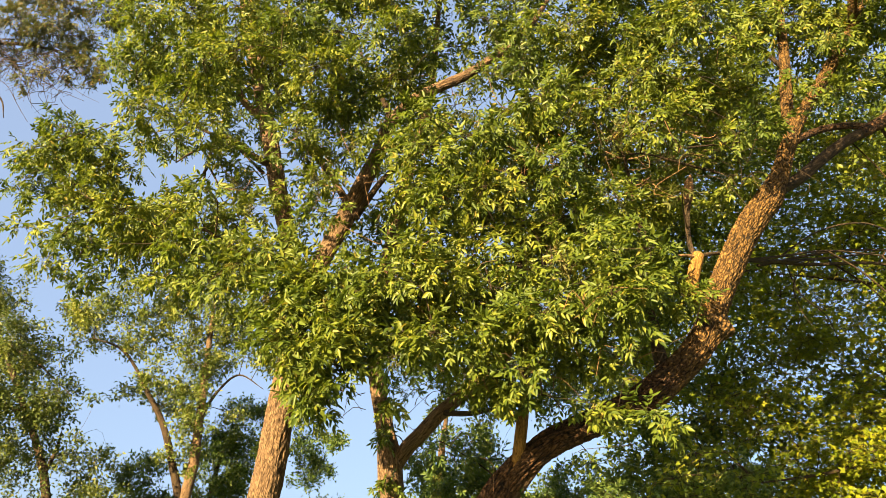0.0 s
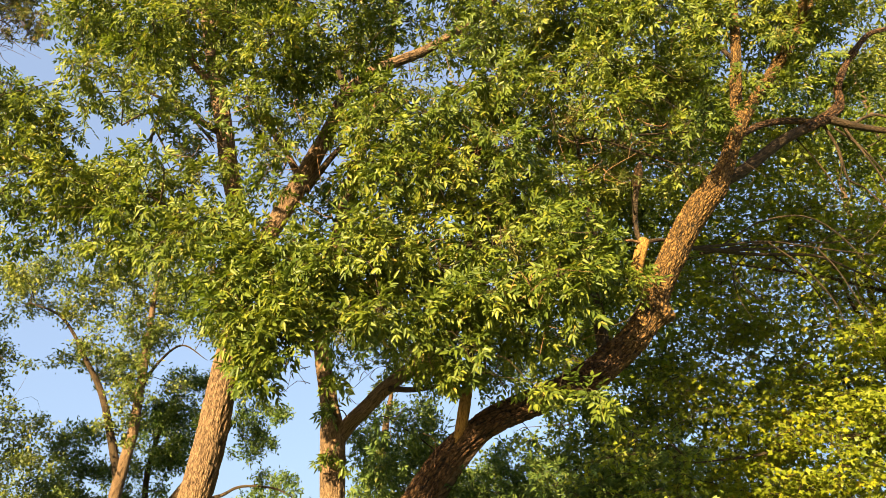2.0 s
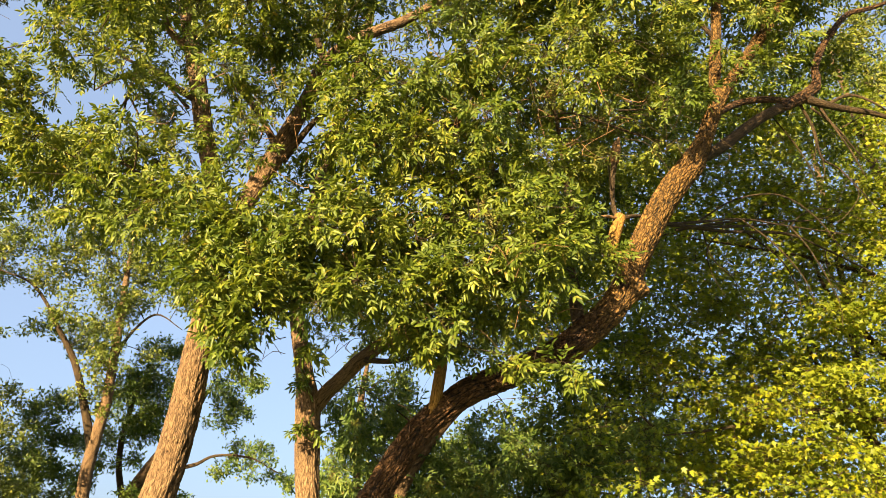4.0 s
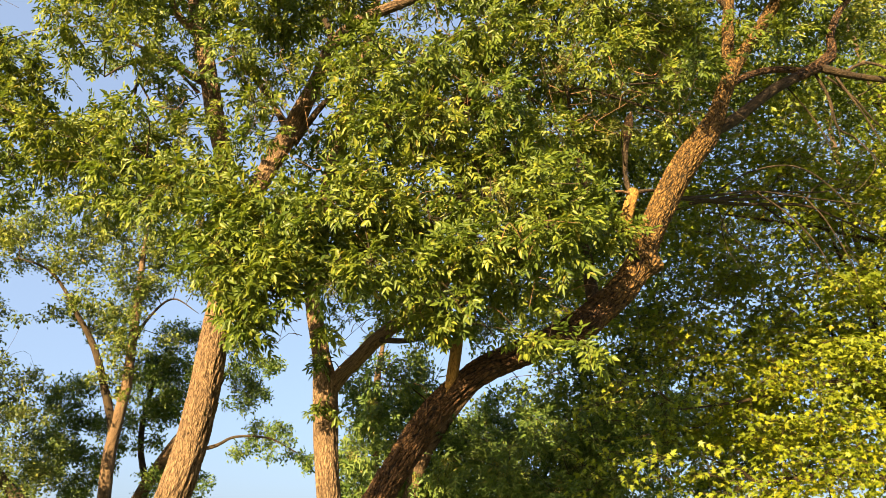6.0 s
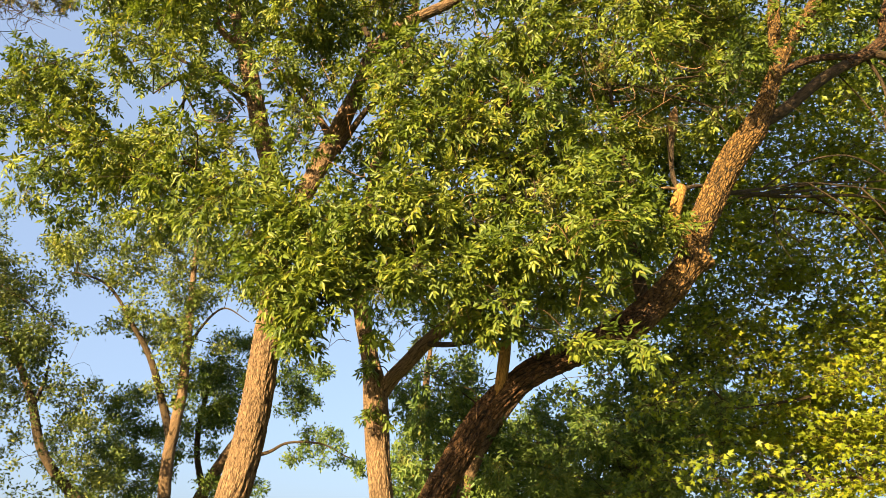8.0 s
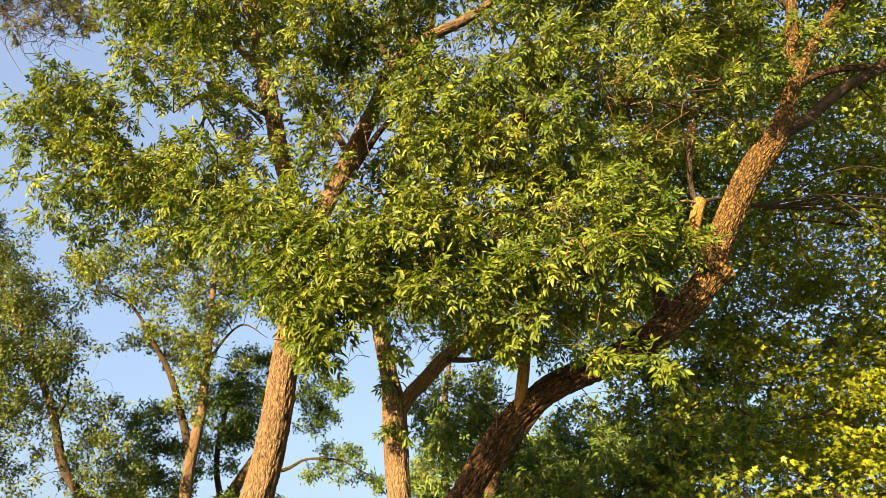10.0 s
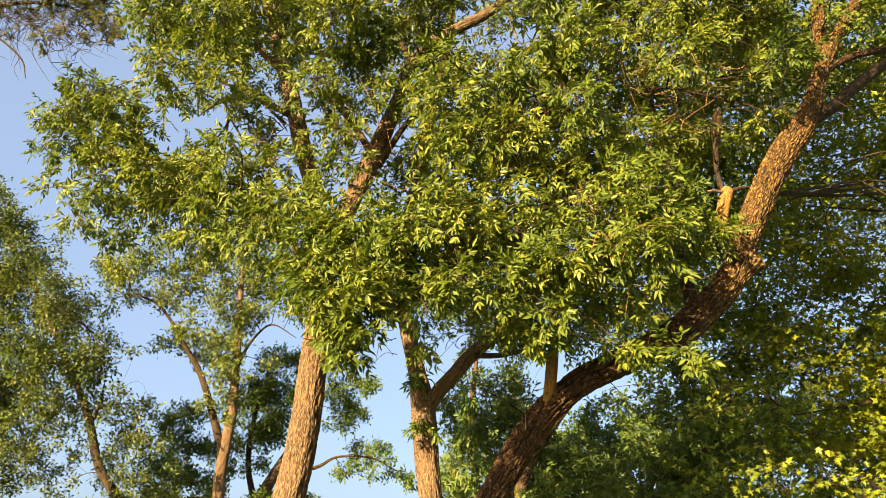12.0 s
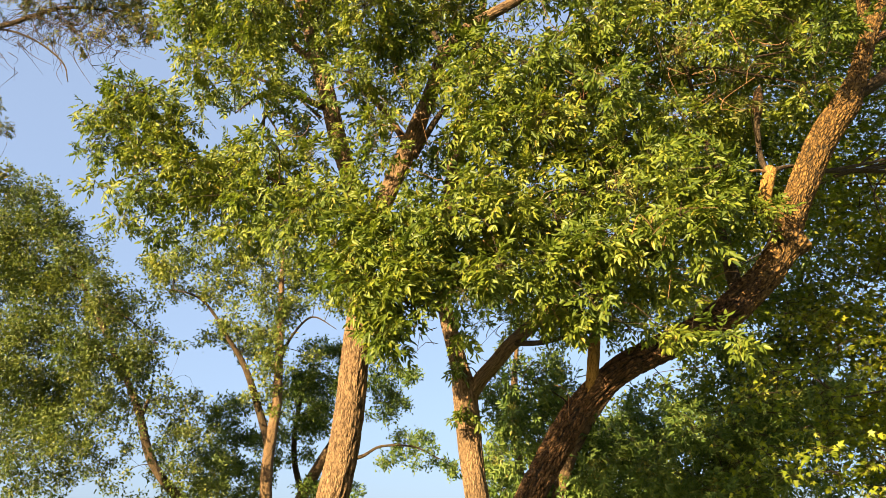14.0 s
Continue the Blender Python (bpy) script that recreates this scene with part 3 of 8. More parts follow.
ash_a.limb("limb", [(-2.48, 6.45, 6.26, 0.021), (-2.65, 6.45, 6.44, 0.014), (-2.84, 6.5, 6.64, 0.009), (-3.0, 6.5, 6.72, 0.005)], sides=10, bark=BARK_TWIG_SHADE)
ash_a.limb("limb", [(-2.66, 6.55, 7.13, 0.058), (-2.78, 6.5, 7.23, 0.049), (-2.87, 6.45, 7.32, 0.039), (-2.96, 6.4, 7.52, 0.032), (-3.1, 6.3, 7.88, 0.006)], sides=14)
ash_a.limb("limb", [(-1.99, 6.4, 4.99, 0.038), (-2.15, 6.1, 4.95, 0.027), (-2.53, 5.9, 5.06, 0.018), (-2.72, 5.85, 5.18, 0.014), (-2.88, 5.8, 5.1, 0.005)], sides=12, bark=BARK_TWIG_SHADE)
ash_a.limb("limb", [(-1.77, 6.42, 4.99, 0.03), (-1.87, 6.5, 5.17, 0.02), (-2.0, 6.6, 5.42, 0.016), (-2.08, 6.6, 5.56, 0.006)], sides=10, bark=BARK_TWIG_SHADE)
ash_a.limb("limb", [(-1.91, 6.4, 4.56, 0.033), (-1.5, 5.7, 4.13, 0.022), (-1.18, 5.2, 3.77, 0.015), (-1.06, 5.0, 3.51, 0.009), (-1.06, 4.9, 3.26, 0.004)], sides=10, bark=BARK_TWIG_SHADE)
for x, y, z, r, d in [(-4.89, 6.05, 6.39, 0.25, 1.0), (-4.73, 6.19, 6.77, 0.25, 1.0), (-4.35, 6.25, 6.57, 0.3, 1.0), (-4.97, 6.43, 6.26, 0.26, 1.0),
                      (-4.42, 6.19, 6.0, 0.27, 1.0), (-4.17, 6.41, 6.33, 0.24, 1.0), (-4.12, 5.33, 4.92, 0.16, 0.8), (-4.11, 5.86, 5.19, 0.21, 1.0),
                      (-4.61, 6.43, 5.25, 0.19, 0.8), (-4.95, 6.08, 5.9, 0.14, 0.7), (-4.34, 6.38, 5.8, 0.24, 1.0)]:
    spray(ash_a, (x, y, z), r, 1.75 * d, "ash", 0.92)
for x, y, z, r, d in [(-3.27, 5.16, 6.15, 0.2, 0.9), (-3.35, 5.66, 6.22, 0.22, 0.9), (-3.02, 5.35, 6.16, 0.16, 0.8), (-3.85, 5.76, 7.29, 0.28, 1.0),
                      (-3.54, 5.8, 7.57, 0.32, 1.0), (-2.69, 5.02, 6.53, 0.27, 1.0), (-2.53, 5.3, 7.02, 0.29, 1.0), (-3.0, 5.39, 6.56, 0.22, 1.0),
                      (-3.03, 6.28, 7.41, 0.26, 1.0), (-2.34, 6.07, 7.61, 0.33, 1.0), (-1.66, 5.22, 6.61, 0.25, 1.0), (-2.55, 6.12, 8.16, 0.33, 1.0),
                      (-3.49, 5.19, 7.36, 0.28, 1.0), (-3.43, 5.86, 8.21, 0.32, 1.0), (-2.56, 5.18, 7.45, 0.28, 1.0), (-1.89, 5.0, 7.14, 0.27, 1.0),
                      (-1.76, 6.22, 8.13, 0.31, 1.0), (-1.68, 5.29, 7.78, 0.29, 1.0)]:
    spray(ash_a, (x, y, z), r, 1.7 * d, "ash", 0.92)
for x, y, z, r, d in [(-3.21, 5.3, 8.15, 0.3, 1.0), (-3.03, 6.38, 9.53, 0.36, 1.0), (-3.76, 6.22, 6.45, 0.15, 0.7)]:
    spray(ash_a, (x, y, z), r, 1.7 * d, "ash", 0.92)
for x, y, z, r, d in [(-3.33, 5.45, 5.18, 0.24, 1.0), (-3.4, 6.25, 5.69, 0.28, 1.0), (-2.79, 5.75, 5.35, 0.27, 1.0), (-3.24, 5.91, 5.09, 0.28, 1.0),
                      (-2.57, 5.35, 4.69, 0.25, 1.0), (-3.78, 6.23, 5.21, 0.24, 1.0), (-3.76, 5.93, 4.8, 0.18, 0.8), (-2.65, 6.26, 5.51, 0.21, 0.7),
                      (-2.5, 6.17, 5.9, 0.16, 0.6), (-1.87, 5.46, 6.04, 0.21, 0.9), (-1.61, 5.53, 5.5, 0.18, 0.7), (-1.6, 5.3, 4.95, 0.17, 0.7),
                      (-2.09, 5.27, 5.61, 0.13, 0.6), (-1.83, 5.18, 4.63, 0.18, 0.8), (-2.19, 5.46, 4.58, 0.21, 1.0), (-2.96, 5.82, 4.68, 0.21, 1.0),
                      (-2.26, 5.1, 4.24, 0.16, 0.8), (-2.14, 5.91, 5.71, 0.15, 0.6)]:
    spray(ash_a, (x, y, z), r, 2.0 * d, "ash", 0.95)
for x, y, z, r, d in [(-2.2, 5.51, 4.86, 0.16, 0.7), (-1.35, 5.47, 5.08, 0.14, 0.6), (-1.52, 6.08, 5.09, 0.16, 0.6)]:
    spray(ash_a, (x, y, z), r, 2.0 * d, "ash", 0.95)
for x, y, z, r, d in [(-1.38, 5.09, 4.21, 0.2, 1.0), (-1.08, 4.97, 4.07, 0.21, 1.0), (-1.35, 5.09, 3.9, 0.19, 1.0), (-1.55, 5.24, 3.8, 0.15, 0.8),
                      (-1.1, 4.79, 3.63, 0.18, 1.0), (-1.46, 5.43, 3.59, 0.17, 1.0), (-1.11, 4.77, 3.41, 0.13, 0.9), (-1.27, 5.27, 3.29, 0.11, 0.8),
                      (-1.54, 4.76, 3.62, 0.1, 0.7), (-1.05, 5.3, 4.01, 0.18, 1.0), (-1.49, 5.01, 3.98, 0.13, 0.8),
                      (-1.39, 5.15, 3.32, 0.1, 0.7)]:
    spray(ash_a, (x, y, z), r, 3.07 * d, "ash", 1.0)
for x, y, z, r, d in [(-1.54, 4.85, 3.82, 0.14, 0.8), (-1.36, 4.86, 3.64, 0.15, 1.0), (-1.32, 4.9, 3.95, 0.16, 1.0), (-1.2, 5.14, 4.04, 0.17, 1.0),
                      (-1.43, 4.91, 3.49, 0.12, 0.8), (-1.24, 5.08, 3.68, 0.16, 1.0), (-1.03, 5.13, 4.13, 0.16, 1.0), (-1.32, 5.13, 3.5, 0.12, 1.0),
                      (-1.3, 4.95, 3.25, 0.08, 1.0)]:
    spray(ash_a, (x, y, z), r, 2.05 * d, "ash", 1.0)
for x, y, z, r, d in [(-1.11, 4.79, 3.78, 0.14, 1.0), (-1.24, 4.8, 3.57, 0.13, 1.0), (-1.23, 4.83, 3.25, 0.11, 1.0)]:
    spray(ash_a, (x, y, z), r, 2.05 * d, "ash", 1.0, single=True)
for x, y, z, r, d in [(-2.32, 5.75, 6.5, 0.16, 1.0), (-2.25, 5.75, 5.35, 0.14, 1.0), (-1.96, 5.85, 5.1, 0.16, 1.0), (-1.72, 5.85, 4.81, 0.15, 1.0), (-0.86, 5.55, 5.85, 0.14, 1.0), (-0.64, 5.75, 6.41, 0.17, 1.0), (-2.5, 5.85, 5.96, 0.14, 1.0), (-2.22, 5.85, 6.87, 0.18, 1.0), (-1.61, 5.75, 6.7, 0.17, 1.0), (-0.83, 5.85, 6.86, 0.17, 1.0)]:
    spray(ash_a, (x, y, z), r, 1.8 * d, "ash", 0.95)
for x, y, z, r, d in [(-0.7, 6.8, 7.75, 0.2, 1.0), (-0.27, 6.9, 7.88, 0.2, 1.0), (-0.41, 7.0, 7.54, 0.18, 1.0), (-0.84, 6.8, 7.97, 0.2, 1.0), (-3.26, 7.0, 7.74, 0.2, 1.0), (-2.92, 6.9, 7.23, 0.17, 1.0), (-3.47, 7.1, 7.52, 0.16, 1.0), (-2.1, 7.0, 6.5, 0.17, 1.0), (-1.88, 6.9, 6.05, 0.15, 1.0), (-2.22, 7.0, 7.06, 0.16, 1.0), (-1.9, 7.0, 6.81, 0.17, 1.0), (-1.85, 6.9, 7.26, 0.2, 1.0), (-3.73, 7.1, 7.23, 0.16, 1.0), (-3.95, 7.0, 7.75, 0.2, 1.0), (-4.58, 7.2, 8.02, 0.18, 1.0), (-1.42, 7.1, 6.8, 0.15, 1.0), (-1.62, 7.1, 7.21, 0.17, 1.0)]:
    spray(ash_a, (x, y, z), r, 1.2 * d, "ash", 0.92)
for x, y, z, r, d in [(-2.48, 5.83, 5.65, 0.14, 1.0), (-2.67, 5.66, 6.03, 0.14, 1.0), (-2.66, 5.83, 6.27, 0.14, 1.0), (-2.87, 5.62, 6.69, 0.14, 1.0), (-2.87, 5.84, 6.9, 0.14, 1.0), (-3.07, 5.76, 7.33, 0.14, 1.0), (-3.09, 5.93, 7.72, 0.14, 1.0), (-1.82, 5.73, 6.07, 0.14, 1.0), (-1.83, 5.56, 6.38, 0.14, 1.0), (-1.63, 5.73, 6.57, 0.14, 1.0), (-1.64, 5.56, 6.9, 0.14, 1.0), (-1.45, 5.73, 7.12, 0.14, 1.0)]:
    spray(ash_a, (x, y, z), r, 2.2 * d, "ash", 0.95)
# ---- the forked ash behind the leaning one ----
ash_b = Tree("ash_tree", (-0.66, 6.90, 0.0), "slender forked ash tree with pale brown furrowed trunk", BARK, LEAF_ASH, group="ash trees")
ash_b.limb("trunk", [(-0.66, 6.9, -0.15, 0.3), (-0.68, 6.9, 0.3, 0.22), (-0.8, 6.95, 1.78, 0.125), (-0.88, 6.9, 2.24, 0.108), (-0.94, 6.9, 2.69, 0.109), (-0.97, 6.9, 3.05, 0.114), (-1.0, 6.9, 3.31, 0.107), (-1.04, 6.9, 3.54, 0.088), (-1.11, 6.9, 3.83, 0.081), (-1.17, 6.9, 4.12, 0.078), (-1.22, 6.95, 4.5, 0.076), (-1.19, 7.0, 5.11, 0.074), (-1.1, 7.1, 5.87, 0.068), (-0.97, 7.2, 6.85, 0.062), (-0.76, 7.3, 8.14, 0.05), (-0.68, 7.4, 10.03, 0.03)], sides=100, step=0.028, furrow=0.014, knots=[(-0.9, 6.8, 3.31, 0.138, 0.02)])
ash_b.limb("limb", [(-0.94, 6.9, 3.21, 0.07), (-0.83, 6.85, 3.36, 0.07), (-0.68, 6.8, 3.5, 0.068), (-0.5, 6.7, 3.66, 0.066), (-0.26, 6.6, 3.83, 0.061), (0.03, 6.5, 4.03, 0.053), (0.3, 6.4, 4.46, 0.041), (0.52, 6.3, 5.08, 0.03), (0.65, 6.2, 5.73, 0.005)], sides=72, step=0.03, furrow=0.012)
ash_b.limb("limb", [(-0.5, 6.7, 3.66, 0.029), (-0.22, 6.4, 3.56, 0.024), (0.03, 6.1, 3.52, 0.017), (0.22, 5.9, 3.53, 0.005)], sides=12, bark=BARK_TWIG_SHADE)
ash_b.limb("limb", [(-1.17, 6.9, 4.18, 0.035), (-0.92, 6.4, 4.28, 0.029), (-0.62, 6.0, 4.27, 0.021), (-0.31, 5.7, 4.19, 0.015), (0.07, 5.5, 4.05, 0.004)], sides=12, bark=BARK_TWIG_SHADE)
for x, y, z, r, d in [(-0.81, 4.86, 4.11, 0.2, 1.0), (-0.6, 5.25, 4.2, 0.22, 1.0), (-0.33, 5.28, 4.12, 0.22, 1.0), (-0.78, 5.32, 3.99, 0.21, 1.0),
                      (-0.42, 4.82, 3.66, 0.18, 1.0), (-0.15, 5.37, 3.89, 0.18, 1.0), (-0.7, 4.85, 3.5, 0.14, 0.9), (-0.74, 5.0, 3.24, 0.06, 0.8),
                      (-0.31, 7.15, 4.21, 0.16, 0.6), (-0.45, 5.0, 4.5, 0.21, 1.0), (-0.64, 5.35, 5.28, 0.24, 1.0),
                      (-0.38, 5.13, 5.01, 0.23, 1.0), (-0.89, 4.99, 3.73, 0.16, 1.0), (-0.67, 4.99, 4.4, 0.18, 1.0), (-0.39, 4.91, 4.2, 0.17, 1.0),
                      (-0.51, 6.35, 3.97, 0.13, 0.6)]:
    spray(ash_b, (x, y, z), r, 2.05 * d, "ash", 1.0)
for x, y, z, r, d in [(-0.55, 4.92, 3.72, 0.12, 1.0), (-0.72, 4.95, 3.67, 0.13, 1.0)]:
    spray(ash_b, (x, y, z), r, 2.05 * d, "ash", 1.0, single=True)
for x, y, z, r, d in [(-1.61, 5.01, 4.17, 0.14, 1.0), (-1.46, 4.98, 4.27, 0.14, 1.0), (-1.69, 4.96, 4.05, 0.11, 1.0)]:
    spray(ash_a, (x, y, z), r, 2.05 * d, "ash", 1.0)
for x, y, z, r, d in [(-1.26, 5.5, 4.03, 0.13, 1.0), (-1.11, 5.5, 4.23, 0.14, 1.0), (-0.95, 5.5, 4.38, 0.13, 1.0)]:
    spray(ash_b, (x, y, z), r, 2.05 * d, "ash", 1.0)
for x, y, z, r, d in [(-2.58, 5.3, 5.29, 0.14, 1.0), (-2.7, 5.3, 5.96, 0.15, 1.0)]:
    spray(ash_a, (x, y, z), r, 2.05 * d, "ash", 1.0)
for x, y, z, r, d in [(-0.1, 5.7, 3.68, 0.14, 0.9), (-0.22, 5.7, 3.6, 0.1, 0.8), (0.03, 5.7, 3.54, 0.11, 0.8)]:
    spray(ash_b, (x, y, z), r, 2.05 * d, "ash", 1.0)
for x, y, z, r, d in [(-0.93, 6.6, 3.03, 0.05, 0.7), (-0.99, 6.61, 3.41, 0.05, 0.6)]:
    spray(ash_b, (x, y, z), r, 2.05 * d, "ash", 1.0)
for x, y, z, r, d in [(-0.75, 7.9, 4.49, 0.11, 1.0), (-0.56, 8.1, 4.36, 0.1, 1.0), (-0.97, 8.2, 4.39, 0.1, 1.0), (-1.09, 8.0, 4.54, 0.1, 1.0), (-0.4, 8.0, 4.6, 0.12, 1.0), (-0.78, 8.1, 4.85, 0.12, 1.0), (-0.69, 8.1, 4.15, 0.08, 1.0)]:
    spray(ash_b, (x, y, z), r, 1.2 * d, "ash", 0.8, mat=LEAF_FAR)
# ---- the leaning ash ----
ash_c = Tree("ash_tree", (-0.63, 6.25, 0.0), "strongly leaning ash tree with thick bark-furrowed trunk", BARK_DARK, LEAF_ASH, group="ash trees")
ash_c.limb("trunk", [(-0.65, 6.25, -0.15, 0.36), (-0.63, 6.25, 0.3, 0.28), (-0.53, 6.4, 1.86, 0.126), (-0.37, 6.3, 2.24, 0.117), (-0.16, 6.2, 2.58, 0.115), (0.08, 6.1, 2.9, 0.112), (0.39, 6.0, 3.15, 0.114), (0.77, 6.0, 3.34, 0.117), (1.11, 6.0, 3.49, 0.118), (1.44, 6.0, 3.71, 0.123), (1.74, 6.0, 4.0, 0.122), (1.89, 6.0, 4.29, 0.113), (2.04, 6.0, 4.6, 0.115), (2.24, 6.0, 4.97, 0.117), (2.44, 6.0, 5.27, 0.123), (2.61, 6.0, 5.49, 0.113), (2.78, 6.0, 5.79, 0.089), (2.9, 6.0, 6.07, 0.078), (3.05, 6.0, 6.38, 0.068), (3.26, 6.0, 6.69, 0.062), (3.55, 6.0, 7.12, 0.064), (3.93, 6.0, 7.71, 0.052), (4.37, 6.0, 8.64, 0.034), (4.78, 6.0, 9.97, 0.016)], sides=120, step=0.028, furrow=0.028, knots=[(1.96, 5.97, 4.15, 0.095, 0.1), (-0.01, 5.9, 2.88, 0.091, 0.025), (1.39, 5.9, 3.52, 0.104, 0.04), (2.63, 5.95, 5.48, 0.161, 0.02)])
# fork limb split in two barks: shade below, sunlight above put into colour
ash_c.limb("limb", [(2.65, 6.02, 5.54, 0.046), (2.86, 6.03, 5.68, 0.056), (3.03, 6.05, 5.81, 0.056), (3.27, 6.08, 6.02, 0.055), (3.52, 6.12, 6.22, 0.055), (3.86, 6.17, 6.44, 0.055)], sides=60, step=0.03, furrow=0.012, bark=BARK_TWIG_SHADE)
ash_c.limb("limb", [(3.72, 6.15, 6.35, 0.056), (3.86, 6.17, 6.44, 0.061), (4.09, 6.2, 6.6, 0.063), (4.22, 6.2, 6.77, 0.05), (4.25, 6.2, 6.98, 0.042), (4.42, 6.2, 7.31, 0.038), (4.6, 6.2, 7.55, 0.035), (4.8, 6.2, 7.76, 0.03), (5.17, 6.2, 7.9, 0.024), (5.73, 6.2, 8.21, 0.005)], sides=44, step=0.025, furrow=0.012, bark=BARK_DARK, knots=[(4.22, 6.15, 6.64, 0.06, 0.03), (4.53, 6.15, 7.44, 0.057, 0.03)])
ash_c.limb("limb", [(4.04, 6.2, 6.53, 0.046), (4.28, 6.22, 6.47, 0.039), (4.55, 6.27, 6.46, 0.033), (4.85, 6.3, 6.44, 0.028), (5.39, 6.4, 6.34, 0.006)], sides=18, bark=BARK_TWIG_SHADE)
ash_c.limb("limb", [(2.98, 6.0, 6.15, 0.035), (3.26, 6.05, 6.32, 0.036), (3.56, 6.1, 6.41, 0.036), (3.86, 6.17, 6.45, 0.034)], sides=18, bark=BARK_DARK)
ash_c.limb("limb", [(4.28, 6.22, 6.47, 0.021), (4.51, 6.15, 6.56, 0.016), (4.73, 6.1, 6.42, 0.011), (4.98, 6.1, 6.18, 0.004)], sides=10, bark=BARK_TWIG_SHADE)
ash_c.limb("limb", [(4.21, 6.25, 6.48, 0.016), (4.29, 6.2, 6.16, 0.011), (4.4, 6.2, 5.88, 0.009), (4.49, 6.2, 5.55, 0.004)], sides=8, bark=BARK_TWIG_SHADE)
ash_c.limb("limb", [(1.83, 5.98, 4.36, 0.058), (1.76, 5.95, 4.55, 0.057), (1.8, 5.95, 4.71, 0.055), (1.85, 5.95, 4.86, 0.054), (1.86, 5.95, 4.89, 0.036)], sides=40, step=0.02, furrow=0.006, bark=BARK_OCHRE, label='sawn branch stub with ochre bark')
ash_c.limb("limb", [(1.83, 5.96, 4.84, 0.026), (1.81, 6.0, 5.04, 0.024), (1.84, 6.04, 5.31, 0.025), (1.88, 6.05, 5.54, 0.032)], sides=20, step=0.02, furrow=0.005, bark=BARK_TWIG_SHADE)
ash_c.limb("limb", [(1.88, 6.05, 5.52, 0.038), (1.9, 6.05, 5.62, 0.046), (1.92, 6.05, 5.73, 0.04), (1.95, 6.05, 5.83, 0.005)], sides=24, step=0.015, furrow=0.004, label='broken branch end with peeled reddish wood', bark=DEADWOOD)
ash_c.limb("limb", [(1.87, 5.95, 4.84, 0.018), (1.7, 5.85, 4.82, 0.012), (1.54, 5.75, 4.74, 0.008), (1.42, 5.7, 4.71, 0.004)], sides=8, bark=DEADWOOD)
ash_c.limb("limb", [(1.89, 5.95, 4.87, 0.02), (2.11, 6.1, 4.97, 0.016), (2.48, 6.4, 5.05, 0.017), (3.27, 6.9, 5.32, 0.016), (4.17, 7.3, 5.61, 0.006)], sides=8, bark=BARK_TWIG_SHADE)
ash_c.limb("limb", [(0.16, 6.02, 2.99, 0.05), (0.19, 5.96, 3.16, 0.052), (0.21, 5.95, 3.32, 0.051), (0.23, 5.97, 3.47, 0.046)], sides=40, step=0.02, furrow=0.006, bark=BARK_OCHRE, label='upright branch stump with pale ochre bark')
ash_c.limb("limb", [(0.22, 6.02, 3.37, 0.037), (0.27, 6.2, 3.82, 0.035), (0.29, 6.3, 4.41, 0.041), (0.25, 6.4, 5.13, 0.039), (0.29, 6.4, 5.59, 0.037), (0.35, 6.4, 6.14, 0.03), (0.39, 6.4, 6.87, 0.021), (0.41, 6.4, 7.83, 0.006)], sides=24, step=0.03, furrow=0.008, bark=BARK_TWIG_SHADE)
ash_c.limb("limb", [(1.44, 6.02, 3.73, 0.068), (1.42, 6.1, 4.0, 0.058), (1.43, 6.15, 4.18, 0.055), (1.42, 6.2, 4.55, 0.045), (1.44, 6.2, 5.09, 0.036), (1.41, 6.3, 5.93, 0.022), (1.37, 6.4, 6.88, 0.014), (1.37, 6.4, 7.84, 0.006)], sides=24, step=0.03, furrow=0.008, bark=BARK_TWIG_SHADE)
ash_c.limb("limb", [(2.94, 6.0, 6.17, 0.056), (3.03, 6.05, 6.64, 0.058), (3.11, 6.05, 7.09, 0.057), (3.17, 6.05, 7.49, 0.052), (3.27, 6.1, 8.15, 0.039), (3.39, 6.1, 8.99, 0.006)], sides=20, step=0.03, furrow=0.006)
ash_c.limb("limb", [(3.1, 6.05, 7.17, 0.028), (2.92, 6.0, 7.36, 0.021), (2.64, 5.95, 7.54, 0.016), (2.33, 5.9, 7.57, 0.012), (2.08, 5.85, 7.51, 0.006)], sides=8, bark=BARK_TWIG_SHADE)
ash_c.limb("limb", [(2.25, 5.75, 6.27, 0.003), (2.13, 5.75, 6.05, 0.005), (1.94, 5.7, 6.03, 0.006), (1.77, 5.7, 6.12, 0.007), (1.54, 5.75, 6.14, 0.008), (1.27, 5.8, 6.11, 0.008), (0.96, 5.9, 6.12, 0.005)], sides=8, bark=DEADWOOD)
ash_c.limb("limb", [(2.28, 6.1, 4.89, 0.014), (2.76, 6.4, 5.09, 0.013), (3.37, 6.7, 5.31, 0.011), (4.05, 7.0, 5.41, 0.009), (4.91, 7.3, 5.49, 0.005)], sides=7, step=0.05, bark=BARK_TWIG_SHADE)
ash_c.limb("limb", [(2.76, 6.4, 5.09, 0.011), (3.25, 6.5, 5.43, 0.009), (3.78, 6.6, 5.56, 0.009), (4.19, 6.7, 5.35, 0.007), (4.5, 6.8, 4.91, 0.003)], sides=7, step=0.05, bark=BARK_TWIG_SHADE)
ash_c.limb("limb", [(3.37, 6.7, 5.31, 0.009), (3.72, 6.8, 5.09, 0.009), (4.02, 6.9, 4.77, 0.007), (4.17, 7.0, 4.43, 0.003)], sides=7, step=0.05, bark=BARK_TWIG_SHADE)
